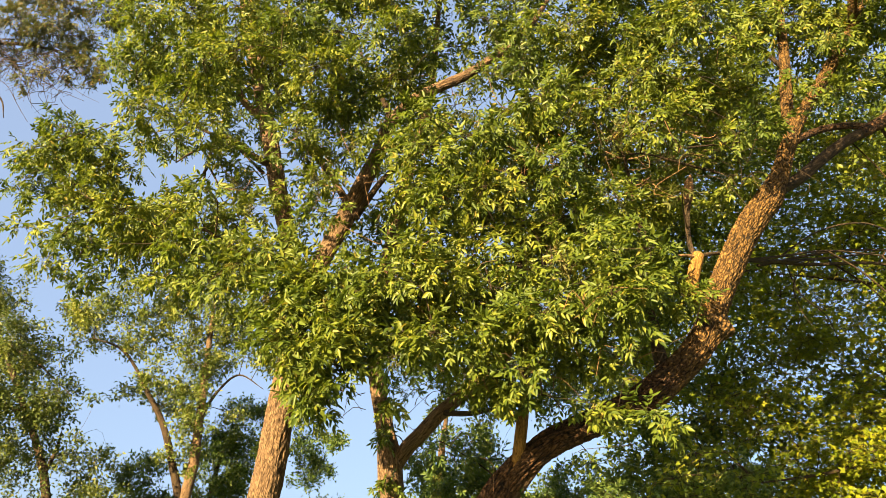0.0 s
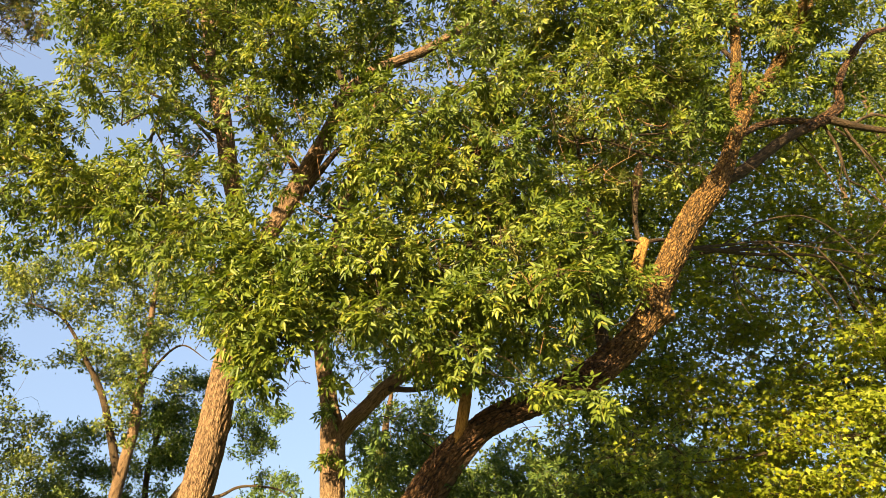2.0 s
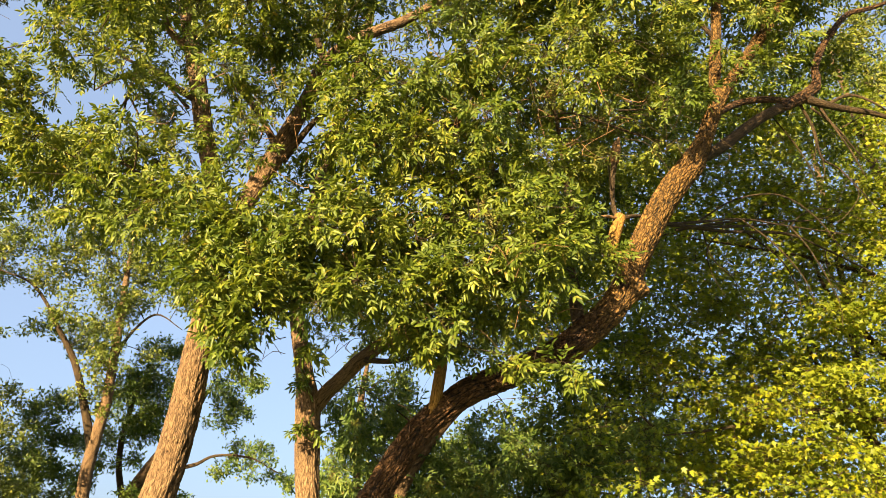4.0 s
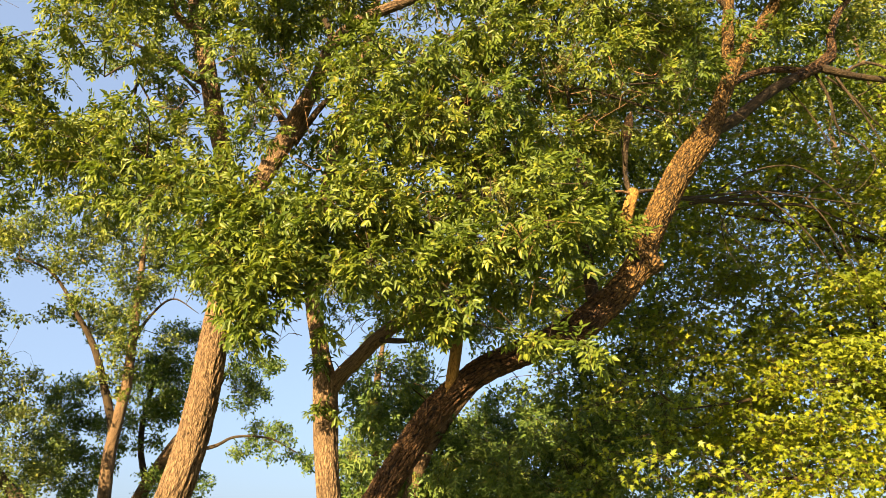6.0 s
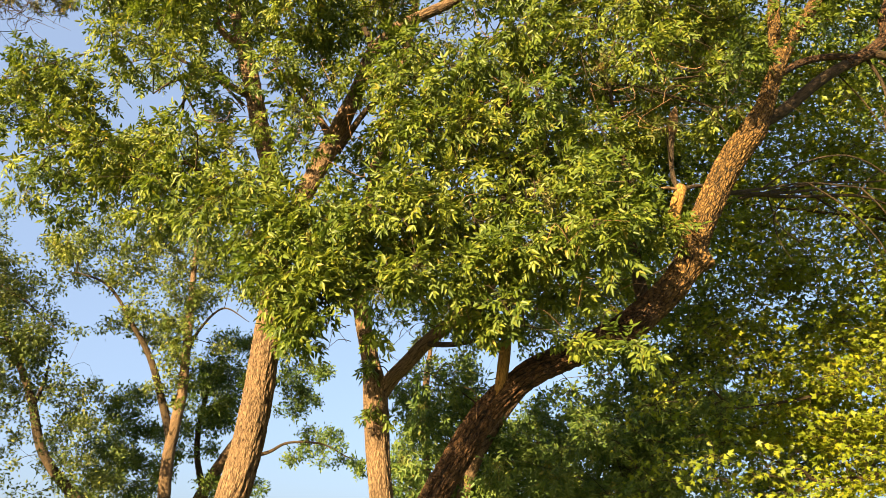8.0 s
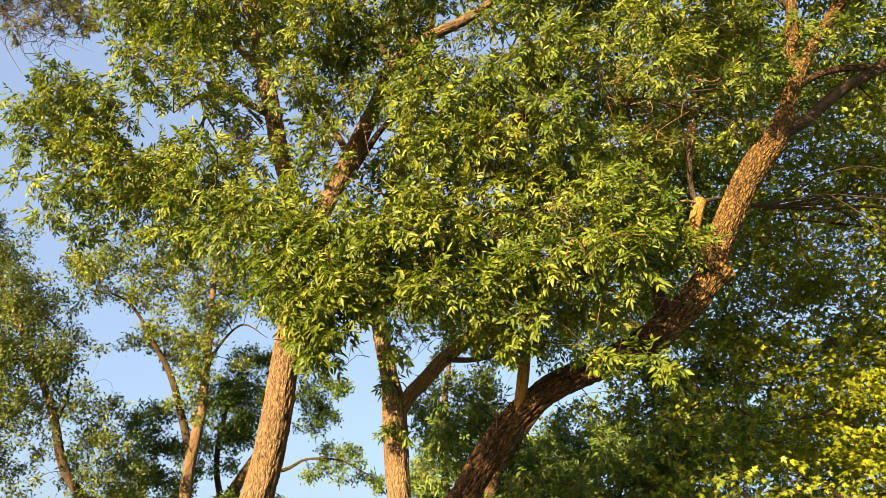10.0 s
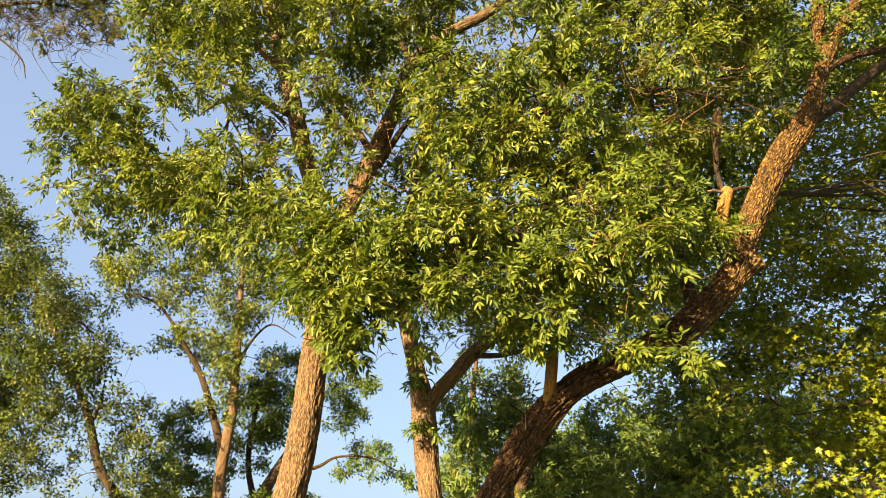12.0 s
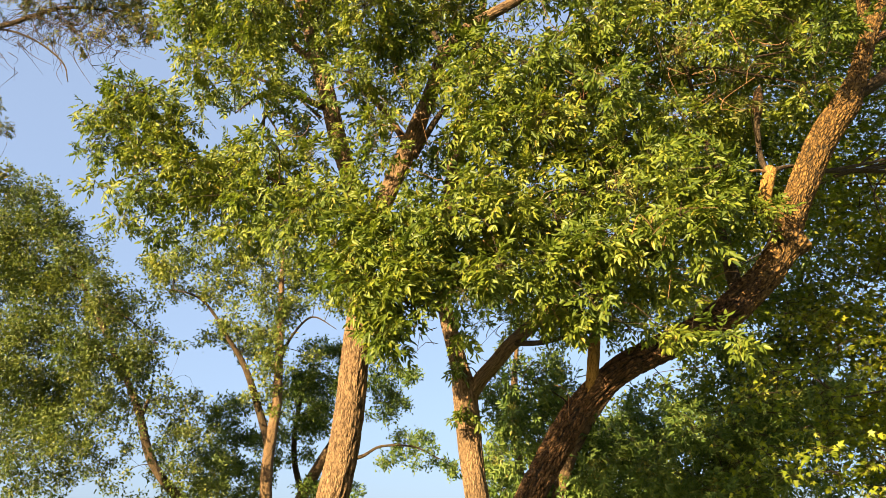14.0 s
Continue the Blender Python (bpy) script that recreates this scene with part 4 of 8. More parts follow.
ash_c.limb("limb", [(4.05, 7.0, 5.41, 0.007), (4.23, 7.0, 5.11, 0.007), (4.47, 7.1, 4.6, 0.005), (4.45, 7.1, 4.28, 0.002)], sides=7, step=0.05, bark=BARK_TWIG_SHADE)
ash_c.limb("limb", [(3.27, 6.9, 5.32, 0.007), (3.05, 6.9, 5.05, 0.007), (3.1, 7.0, 4.81, 0.005), (3.21, 7.0, 4.55, 0.002)], sides=7, step=0.05, bark=BARK_TWIG_SHADE)
ash_c.limb("limb", [(2.24, 6.1, 5.87, 0.013), (1.86, 6.0, 5.93, 0.011), (1.43, 5.8, 5.91, 0.008), (1.08, 5.7, 5.77, 0.004)], sides=7, step=0.05, bark=BARK_TWIG_SHADE)
ash_c.limb("limb", [(2.94, 7.6, 5.71, 0.0264), (3.7, 7.85, 5.77, 0.022), (4.61, 8.1, 5.9, 0.0176), (5.23, 8.35, 5.83, 0.0132), (5.99, 8.6, 5.62, 0.0088)], sides=7, step=0.05, bark=BARK_TWIG_SHADE)
ash_c.limb("limb", [(3.01, 7.6, 5.63, 0.0198), (4.02, 7.87, 5.95, 0.0147), (4.89, 8.13, 6.11, 0.0095), (5.6, 8.4, 6.38, 0.0044)], sides=7, step=0.05, bark=BARK_TWIG_SHADE)
ash_c.limb("limb", [(4.11, 8.1, 5.9, 0.0121), (4.53, 8.2, 5.59, 0.0092), (4.73, 8.3, 5.26, 0.0062), (4.78, 8.4, 4.92, 0.0033)], sides=7, step=0.05, bark=BARK_TWIG_SHADE)
ash_c.limb("limb", [(4.67, 8.2, 5.95, 0.011), (5.01, 8.3, 6.31, 0.0084), (5.47, 8.4, 6.46, 0.0059), (5.96, 8.5, 6.36, 0.0033)], sides=7, step=0.05, bark=BARK_TWIG_SHADE)
ash_c.limb("limb", [(3.41, 7.8, 5.79, 0.0099), (3.53, 7.9, 5.43, 0.0077), (3.81, 8.0, 5.18, 0.0055), (3.94, 8.1, 4.86, 0.0033)], sides=7, step=0.05, bark=BARK_TWIG_SHADE)
ash_c.limb("limb", [(5.32, 8.5, 5.9, 0.0088), (5.35, 8.55, 5.54, 0.0061), (5.62, 8.6, 5.33, 0.0033)], sides=7, step=0.05, bark=BARK_TWIG_SHADE)
ash_c.limb("limb", [(4.01, 6.25, 6.48, 0.018), (4.16, 6.35, 6.23, 0.0147), (4.24, 6.45, 5.95, 0.0115), (4.49, 6.55, 5.86, 0.0083), (4.85, 6.65, 5.46, 0.005)], sides=7, step=0.05, bark=BARK_TWIG_SHADE)
ash_c.limb("limb", [(4.12, 6.25, 6.45, 0.014), (4.41, 6.35, 6.28, 0.011), (4.65, 6.45, 6.03, 0.008), (4.88, 6.55, 5.96, 0.005)], sides=7, step=0.05, bark=BARK_TWIG_SHADE)
ash_c.limb("limb", [(4.21, 6.4, 5.91, 0.006), (4.19, 6.4, 5.71, 0.004), (4.08, 6.4, 5.57, 0.002)], sides=7, step=0.05, bark=BARK_TWIG_SHADE)
ash_c.limb("limb", [(3.7, 6.3, 6.36, 0.009), (3.96, 6.4, 6.05, 0.007), (4.14, 6.5, 5.77, 0.005), (4.22, 6.6, 5.62, 0.003)], sides=7, step=0.05, bark=BARK_TWIG_SHADE)
ash_c.limb("limb", [(4.1, 6.3, 6.37, 0.008), (4.14, 6.35, 6.02, 0.0055), (4.03, 6.4, 5.77, 0.003)], sides=7, step=0.05, bark=BARK_TWIG_SHADE)
ash_c.limb("limb", [(4.45, 6.5, 5.83, 0.007), (4.58, 6.5, 5.57, 0.0053), (4.39, 6.5, 5.3, 0.0037), (4.19, 6.5, 5.16, 0.002)], sides=7, step=0.05, bark=BARK_TWIG_SHADE)
ash_c.limb("limb", [(4.51, 6.4, 6.32, 0.008), (4.86, 6.4, 6.51, 0.0055), (4.92, 6.4, 6.29, 0.003)], sides=7, step=0.05, bark=BARK_TWIG_SHADE)
ash_c.limb("limb", [(1.92, 5.7, 6.02, 0.007), (2.08, 5.7, 5.96, 0.005), (2.26, 5.7, 6.14, 0.003)], sides=7, step=0.05, bark=BARK_TWIG_SHADE)
ash_c.limb("limb", [(1.87, 5.75, 5.93, 0.01), (2.37, 5.75, 5.98, 0.0075), (2.59, 5.75, 6.02, 0.005)], sides=7, step=0.05, bark=BARK_TWIG_SHADE)
for x, y, z, r in [(1.50, 5.72, 4.40, 0.14), (1.61, 5.70, 4.33, 0.13), (1.70, 5.71, 4.40, 0.09)]:   # leaves before the root of the sawn stub
    spray(ash_c, (x, y, z), r, 1.7, "ash", 0.9)
for x, y, z, r, d in [(-0.01, 5.21, 4.18, 0.21, 1.0), (0.11, 5.19, 3.88, 0.17, 1.0), (0.35, 4.89, 3.83, 0.19, 1.0), (0.65, 5.58, 4.35, 0.22, 1.0),
                      (0.85, 4.88, 3.98, 0.19, 1.0), (1.32, 5.64, 4.42, 0.21, 1), (1.66, 6.17, 4.77, 0.18, 0.9), (0.92, 4.95, 3.81, 0.17, 1.0),
                      (0.72, 5.44, 3.72, 0.17, 1.0), (0.48, 5.61, 3.83, 0.17, 1.0), (0.02, 5.35, 3.44, 0.17, 0.9), (0.23, 5.48, 3.44, 0.14, 0.9),
                      (0.7, 4.94, 3.17, 0.07, 0.8), (0.99, 5.2, 3.22, 0.13, 0.9), (1.11, 4.97, 3.09, 0.05, 0.8), (0.49, 5.53, 3.36, 0.11, 0.7),
                      (0.26, 5.09, 3.5, 0.13, 0.8), (-0.1, 5.21, 4.62, 0.21, 1.0)]:
    spray(ash_c, (x, y, z), r, 2.05 * d, "ash", 1.0)
for x, y, z, r, d in [(0.3, 5.65, 5.03, 0.23, 1.0), (0.69, 5.53, 5.07, 0.24, 1.0), (1.07, 5.63, 5.36, 0.22, 1.0), (1.46, 6.26, 5.64, 0.2, 1),
                      (1.0, 5.24, 4.66, 0.2, 1.0), (0.83, 5.43, 4.56, 0.2, 1.0), (1.3, 5.58, 4.74, 0.17, 1), (1.66, 6.13, 4.47, 0.12, 0.7),
                      (0.26, 5.17, 4.38, 0.18, 1.0)]:
    spray(ash_c, (x, y, z), r, 2.05 * d, "ash", 1.0)
for x, y, z, r, d in [(-0.53, 5.11, 5.53, 0.25, 1.0), (-0.14, 5.36, 5.84, 0.27, 1.0), (0.31, 6.04, 6.5, 0.31, 1.0), (0.77, 6.01, 6.53, 0.31, 1.0),
                      (1.12, 5.64, 6.43, 0.27, 1.0), (1.45, 5.5, 6.65, 0.27, 1.0), (1.49, 5.32, 5.94, 0.23, 1.0), (0.53, 5.05, 5.33, 0.22, 1.0),
                      (-0.05, 5.25, 5.2, 0.25, 1.0), (0.05, 5.81, 5.2, 0.2, 1.0), (0.49, 5.9, 5.63, 0.19, 1.0), (-0.67, 5.35, 6.04, 0.2, 1.0),
                      (-1.06, 5.81, 6.16, 0.18, 0.8), (-1.39, 5.8, 6.09, 0.18, 0.8), (-1.31, 5.71, 6.7, 0.22, 1.0), (-1.58, 5.68, 6.57, 0.2, 1.0),
                      (-0.98, 5.79, 7.03, 0.22, 1.0), (-1.37, 5.35, 6.79, 0.19, 1.0)]:
    spray(ash_c, (x, y, z), r, 2.05 * d, "ash", 1.0)
for x, y, z, r, d in [(1.89, 6.62, 6.3, 0.23, 0.9), (-0.92, 5.26, 7.13, 0.26, 1.0), (-0.6, 5.48, 7.11, 0.21, 0.6), (0.03, 5.8, 6.99, 0.19, 0.5),
                      (0.32, 5.71, 7.13, 0.27, 1.0), (0.49, 5.27, 6.21, 0.24, 1.0), (1.06, 5.99, 7.29, 0.3, 1.0), (1.38, 5.66, 7.36, 0.3, 1.0),
                      (1.84, 5.59, 7.42, 0.29, 1.0), (1.99, 4.96, 6.82, 0.25, 1.0), (0.91, 5.55, 7.42, 0.27, 1.0), (0.42, 5.23, 7.14, 0.21, 0.8),
                      (-0.02, 5.69, 7.7, 0.23, 0.6), (2.05, 5.46, 6.73, 0.22, 1.0), (2.57, 5.85, 7.28, 0.2, 1.0), (1.95, 5.66, 6.49, 0.21, 1.0),
                      (2.4, 5.83, 6.69, 0.21, 1.0), (2.35, 5.33, 5.86, 0.17, 1.0)]:
    spray(ash_c, (x, y, z), r, 2.05 * d, "ash", 1.0)
for x, y, z, r, d in [(3.52, 5.67, 7.25, 0.14, 1.0), (2.6, 5.67, 6.4, 0.12, 0.8)]:
    spray(ash_c, (x, y, z), r, 2.05 * d, "ash", 1.0)
for x, y, z, r, d in [(2.79, 5.7, 6.18, 0.08, 0.8), (3.04, 5.7, 6.73, 0.1, 1.0)]:
    spray(ash_c, (x, y, z), r, 2.05 * d, "ash", 1.0)
for x, y, z, r, d in [(2.79, 5.93, 7.73, 0.28, 1.0), (3.4, 6.13, 8.04, 0.29, 1.0), (3.77, 6.12, 7.83, 0.26, 1.0), (2.66, 5.81, 6.89, 0.17, 0.8),
                      (2.13, 5.82, 6.05, 0.16, 0.6), (2.37, 6.07, 5.82, 0.15, 0.8), (2.46, 6.54, 5.9, 0.16, 0.8), (2.12, 6.11, 6.42, 0.16, 0.7),
                      (2.68, 6.28, 5.83, 0.08, 0.7), (3.53, 5.93, 6.74, 0.18, 0.7), (3.89, 5.95, 7.16, 0.21, 0.8), (4.1, 5.96, 7.73, 0.26, 1.0),
                      (4.08, 5.57, 7.85, 0.27, 1.0), (3.46, 6.0, 8.57, 0.32, 1.0), (2.48, 5.86, 8.56, 0.31, 1.0), (1.54, 5.92, 8.59, 0.32, 1.0),
                      (0.56, 5.74, 8.45, 0.31, 1.0), (-0.41, 5.89, 8.58, 0.3, 0.7)]:
    spray(ash_c, (x, y, z), r, 2.05 * d, "ash", 1.0)
for x, y, z, r, d in [(-1.22, 5.99, 8.66, 0.3, 1.0)]:
    spray(ash_c, (x, y, z), r, 2.05 * d, "ash", 1.0)
for x, y, z, r, d in [(0.94, 5.01, 4.33, 0.15, 1.0), (1.09, 5.02, 4.14, 0.15, 1.0), (0.73, 4.95, 4.5, 0.14, 1.0)]:
    spray(ash_c, (x, y, z), r, 2.05 * d, "ash", 1.0, single=True)
for x, y, z, r, d in [(-0.29, 6.46, 6.26, 0.32, 0.8), (0.19, 6.58, 6.32, 0.33, 0.8), (0.8, 6.66, 6.21, 0.33, 0.8), (1.3, 6.49, 6.6, 0.3, 0.8),
                      (0.46, 6.67, 5.31, 0.31, 0.7), (-0.07, 6.65, 5.11, 0.28, 0.7), (1.08, 6.42, 5.48, 0.28, 0.7), (1.66, 6.59, 5.92, 0.27, 0.6),
                      (-1.01, 6.49, 5.86, 0.24, 0.6), (1.87, 6.42, 7.93, 0.32, 0.7), (2.39, 6.45, 7.08, 0.31, 0.7), (0.4, 6.53, 8.68, 0.34, 0.6),
                      (0.88, 6.47, 7.58, 0.32, 0.7), (-0.72, 6.48, 4.54, 0.22, 0.6), (0.67, 6.41, 4.38, 0.24, 0.6), (1.3, 6.59, 4.22, 0.2, 0.6),
                      (1.91, 6.55, 5.68, 0.21, 0.6)]:
    spray(ash_c, (x, y, z), r, 2.05 * d, "ash", 1.0)
for x, y, z, r, d in [(2.39, 7.5, 5.28, 0.26, 1.0), (2.24, 7.5, 5.52, 0.22, 1.0)]:
    spray(ash_c, (x, y, z), r, 1.95 * d, "oval", 0.9)
for x, y, z, r, d in [(-4.16, 6.99, 8.29, 0.36, 0.8), (-3.52, 6.99, 8.96, 0.37, 0.8), (-2.68, 6.85, 8.78, 0.36, 0.8), (-2.32, 7.11, 9.03, 0.38, 0.8),
                      (-3.55, 6.75, 5.79, 0.31, 0.7), (-4.04, 6.91, 5.9, 0.29, 0.7), (-3.19, 6.86, 5.71, 0.28, 0.6), (-5.11, 6.91, 6.89, 0.28, 0.7),
                      (-4.5, 6.8, 6.38, 0.27, 0.7), (-2.81, 7.08, 8.12, 0.3, 0.6), (-2.11, 6.9, 7.47, 0.28, 0.6), (-1.7, 6.76, 6.28, 0.21, 0.5),
                      (-2.71, 7.0, 5.2, 0.23, 0.6), (-1.68, 6.79, 9.5, 0.37, 1.0)]:
    spray(ash_a, (x, y, z), r, 2.05 * d, "ash", 1.0)
for x, y, z, r, d in [(-1.83, 7.41, 10.44, 0.38, 1.0), (-1.66, 7.87, 8.52, 0.36, 1.0), (-1.76, 7.66, 7.95, 0.35, 1.0), (-1.45, 7.75, 6.43, 0.32, 1.0),
                      (-1.57, 7.82, 6.21, 0.32, 1.0), (-1.44, 7.78, 5.8, 0.31, 1.0), (-1.64, 7.69, 5.05, 0.3, 1.0), (-1.34, 7.95, 11.19, 0.41, 1.0),
                      (-1.22, 7.63, 9.55, 0.37, 1.0), (-1.31, 7.64, 9.1, 0.37, 1.0), (-1.39, 7.91, 8.73, 0.37, 1.0), (-0.99, 7.52, 7.68, 0.34, 1.0),
                      (-0.94, 7.58, 5.99, 0.31, 1.0), (-1.16, 7.9, 5.72, 0.32, 1.0), (-0.89, 7.44, 4.95, 0.29, 1.0), (-0.89, 7.9, 10.88, 0.4, 1.0),
                      (-0.93, 7.82, 9.89, 0.39, 1.0), (-0.76, 7.66, 9.17, 0.37, 1.0)]:
    spray(ash_b, (x, y, z), r, 1.3 * d, "oval", 1.0)
for x, y, z, r, d in [(-0.88, 7.57, 7.65, 0.34, 1.0), (-0.79, 7.87, 7.07, 0.34, 1.0), (-0.6, 7.95, 6.86, 0.34, 1.0), (-0.74, 7.49, 6.07, 0.31, 1.0),
                      (-0.49, 7.69, 5.62, 0.31, 1.0), (-0.61, 7.73, 5.09, 0.3, 1.0), (-0.14, 7.7, 10.52, 0.39, 1.0), (-0.1, 7.6, 9.92, 0.38, 1.0),
                      (-0.09, 7.49, 8.97, 0.36, 1.0), (-0.3, 7.75, 7.77, 0.34, 1.0), (-0.24, 7.89, 7.34, 0.34, 1.0), (-0.12, 7.44, 6.36, 0.31, 1.0),
                      (-0.38, 7.54, 6.05, 0.31, 1.0), (-0.24, 7.89, 5.47, 0.31, 1.0), (-0.1, 7.88, 5.12, 0.3, 1.0)]:
    spray(ash_b, (x, y, z), r, 1.3 * d, "oval", 1.0)
for x, y, z, r, d in [(0.41, 7.78, 10.96, 0.4, 1.0), (0.38, 7.42, 9.2, 0.36, 1.0), (0.46, 7.39, 8.63, 0.35, 1.0), (0.13, 7.48, 7.48, 0.33, 1.0),
                      (0.38, 7.37, 6.79, 0.31, 1.0), (0.08, 7.64, 6.62, 0.32, 1.0), (0.35, 7.63, 6.13, 0.31, 1.0), (0.21, 7.3, 5.35, 0.29, 1.0),
                      (0.05, 7.34, 4.86, 0.28, 1.0), (0.68, 7.6, 10.67, 0.39, 1.0), (0.62, 7.76, 9.05, 0.37, 1.0), (0.84, 7.59, 8.05, 0.34, 1.0),
                      (0.57, 7.46, 7.56, 0.33, 1.0), (0.63, 7.79, 7.13, 0.33, 1.0), (0.61, 7.2, 6.06, 0.3, 1.0), (0.57, 7.24, 5.93, 0.3, 1.0),
                      (0.69, 7.67, 5.64, 0.3, 1.0), (0.62, 7.45, 4.94, 0.28, 1.0)]:
    spray(ash_c, (x, y, z), r, 1.3 * d, "oval", 1.0)
for x, y, z, r, d in [(1.5, 7.23, 9.9, 0.36, 1.0), (1.39, 7.53, 9.67, 0.37, 1.0), (1.36, 7.79, 9.23, 0.37, 1.0), (1.32, 7.51, 8.15, 0.34, 1.0),
                      (1.04, 7.41, 7.59, 0.33, 1.0), (1.05, 7.26, 6.69, 0.31, 1.0), (0.94, 7.24, 6.17, 0.3, 1.0), (1.16, 7.74, 6.21, 0.31, 1.0),
                      (1.09, 7.49, 5.56, 0.3, 1.0), (0.89, 7.76, 5.04, 0.3, 1.0), (1.72, 7.23, 9.7, 0.36, 1.0), (1.81, 7.35, 9.42, 0.36, 1.0),
                      (1.84, 7.23, 8.76, 0.34, 1.0), (1.8, 7.44, 8.29, 0.34, 1.0), (1.45, 7.24, 7.11, 0.31, 1.0), (1.63, 7.35, 6.95, 0.31, 1.0),
                      (1.37, 7.44, 6.17, 0.3, 1.0), (1.5, 7.38, 5.7, 0.29, 1.0)]:
    spray(ash_c, (x, y, z), r, 1.3 * d, "oval", 1.0)
for x, y, z, r, d in [(1.26, 7.23, 5.23, 0.28, 1.0), (1.3, 7.22, 4.92, 0.28, 1.0), (2.45, 7.78, 10.45, 0.39, 1.0), (2.24, 7.31, 9.32, 0.35, 1.0),
                      (2.11, 7.51, 8.6, 0.35, 1.0), (2.21, 7.44, 7.91, 0.33, 1.0), (2.07, 7.52, 7.36, 0.33, 1.0), (1.97, 7.25, 6.71, 0.31, 1.0),
                      (1.95, 7.39, 6.22, 0.3, 1.0), (1.83, 7.26, 5.9, 0.29, 1.0), (1.71, 7.53, 5.52, 0.29, 1.0), (1.68, 7.75, 4.92, 0.29, 1.0),
                      (2.96, 7.56, 10.07, 0.37, 1.0), (2.74, 7.71, 9.68, 0.37, 1.0), (2.82, 7.33, 8.51, 0.34, 1.0), (2.53, 7.21, 7.86, 0.32, 1.0),
                      (2.45, 7.52, 7.67, 0.33, 1.0), (2.37, 7.49, 6.97, 0.32, 1.0)]:
    spray(ash_c, (x, y, z), r, 1.3 * d, "oval", 1.0)
for x, y, z, r, d in [(2.35, 7.54, 6.25, 0.31, 1.0), (2.2, 7.43, 5.93, 0.3, 1.0), (2.22, 7.58, 5.56, 0.3, 1.0), (2.17, 7.64, 5.1, 0.29, 1.0),
                      (3.64, 7.75, 10.71, 0.39, 1.0), (3.48, 7.38, 9.35, 0.35, 1.0), (3.37, 7.47, 8.58, 0.34, 1.0), (3.27, 7.7, 8.25, 0.34, 1.0),
                      (3.14, 7.33, 7.51, 0.32, 1.0), (2.91, 7.27, 6.83, 0.31, 1.0), (2.83, 7.39, 6.2, 0.3, 1.0), (2.56, 7.25, 5.84, 0.29, 1.0),
                      (2.58, 7.66, 5.57, 0.3, 1.0), (2.52, 7.69, 5.06, 0.29, 1.0)]:
    spray(ash_c, (x, y, z), r, 1.3 * d, "oval", 1.0)
for x, y, z, r, d in [(3.88, 8.38, 11.38, 0.42, 1.0), (3.5, 8.08, 10.21, 0.39, 1.0), (3.2, 7.68, 9.02, 0.36, 1.0), (3.55, 8.25, 8.98, 0.37, 1.0),
                      (3.07, 7.94, 7.87, 0.34, 1.0), (2.89, 7.64, 7.32, 0.33, 1.0), (4.39, 8.38, 11.2, 0.41, 1.0), (3.77, 7.63, 9.6, 0.36, 1.0),
                      (3.91, 8.06, 9.17, 0.37, 1.0), (3.83, 7.99, 8.38, 0.35, 1.0), (3.91, 8.31, 8.1, 0.36, 1.0), (3.61, 7.91, 7.38, 0.33, 1.0),
                      (4.74, 7.77, 10.28, 0.38, 1.0), (4.66, 7.82, 9.59, 0.37, 1.0), (4.43, 7.76, 9.12, 0.36, 1.0), (4.48, 8.05, 8.69, 0.36, 1.0),
                      (4.03, 7.89, 8.11, 0.35, 1.0), (4.06, 8.2, 7.67, 0.35, 1.0)]:
    spray(ash_c, (x, y, z), r, 1.3 * d, "oval", 1.0)
for x, y, z, r, d in [(5.24, 7.79, 10.5, 0.38, 1.0), (4.81, 7.88, 9.62, 0.37, 1.0), (4.89, 7.8, 9.28, 0.36, 1.0), (4.88, 8.39, 9.11, 0.38, 1.0),
                      (4.69, 8.27, 8.0, 0.35, 1.0), (4.8, 8.28, 7.54, 0.35, 1.0), (5.74, 8.09, 10.74, 0.39, 1.0), (5.5, 7.92, 9.88, 0.37, 1.0),
                      (5.02, 7.71, 8.88, 0.35, 1.0), (5.5, 8.27, 8.65, 0.36, 1.0), (4.92, 7.99, 7.93, 0.34, 1.0), (4.56, 7.63, 7.02, 0.32, 1.0),
                      (5.96, 7.74, 10.0, 0.37, 1.0), (5.99, 7.68, 9.72, 0.36, 1.0), (5.85, 8.17, 9.1, 0.37, 1.0), (5.91, 8.32, 8.84, 0.37, 1.0),
                      (5.29, 7.76, 7.61, 0.33, 1.0), (5.67, 8.24, 7.51, 0.34, 1.0)]:
    spray(ash_c, (x, y, z), r, 1.3 * d, "oval", 1.0)
for x, y, z, r, d in [(-5.27, 7.15, 9.77, 0.37, 1.0), (-4.87, 7.15, 9.03, 0.36, 1.0), (-4.86, 7.31, 8.58, 0.36, 1.0), (-4.99, 7.45, 10.2, 0.39, 1.0),
                      (-4.66, 7.56, 9.67, 0.38, 1.0), (-4.56, 7.53, 8.81, 0.37, 1.0), (-4.25, 7.28, 10.1, 0.38, 1.0), (-4.13, 7.66, 9.58, 0.38, 1.0),
                      (-3.66, 7.26, 8.47, 0.35, 1.0), (-3.25, 7.53, 10.01, 0.38, 1.0), (-3.01, 7.14, 8.89, 0.35, 1.0), (-3.19, 7.55, 8.64, 0.36, 1.0),
                      (-2.7, 7.5, 10.23, 0.39, 1.0), (-2.74, 7.67, 9.42, 0.38, 1.0), (-2.69, 7.64, 8.84, 0.37, 1.0), (-4.48, 7.51, 6.36, 0.31, 1.0),
                      (-4.0, 7.6, 6.32, 0.31, 1.0), (-3.5, 7.54, 6.03, 0.27, 1.0)]:
    spray(ash_a, (x, y, z), r, 0.9 * d, "oval", 1.0)
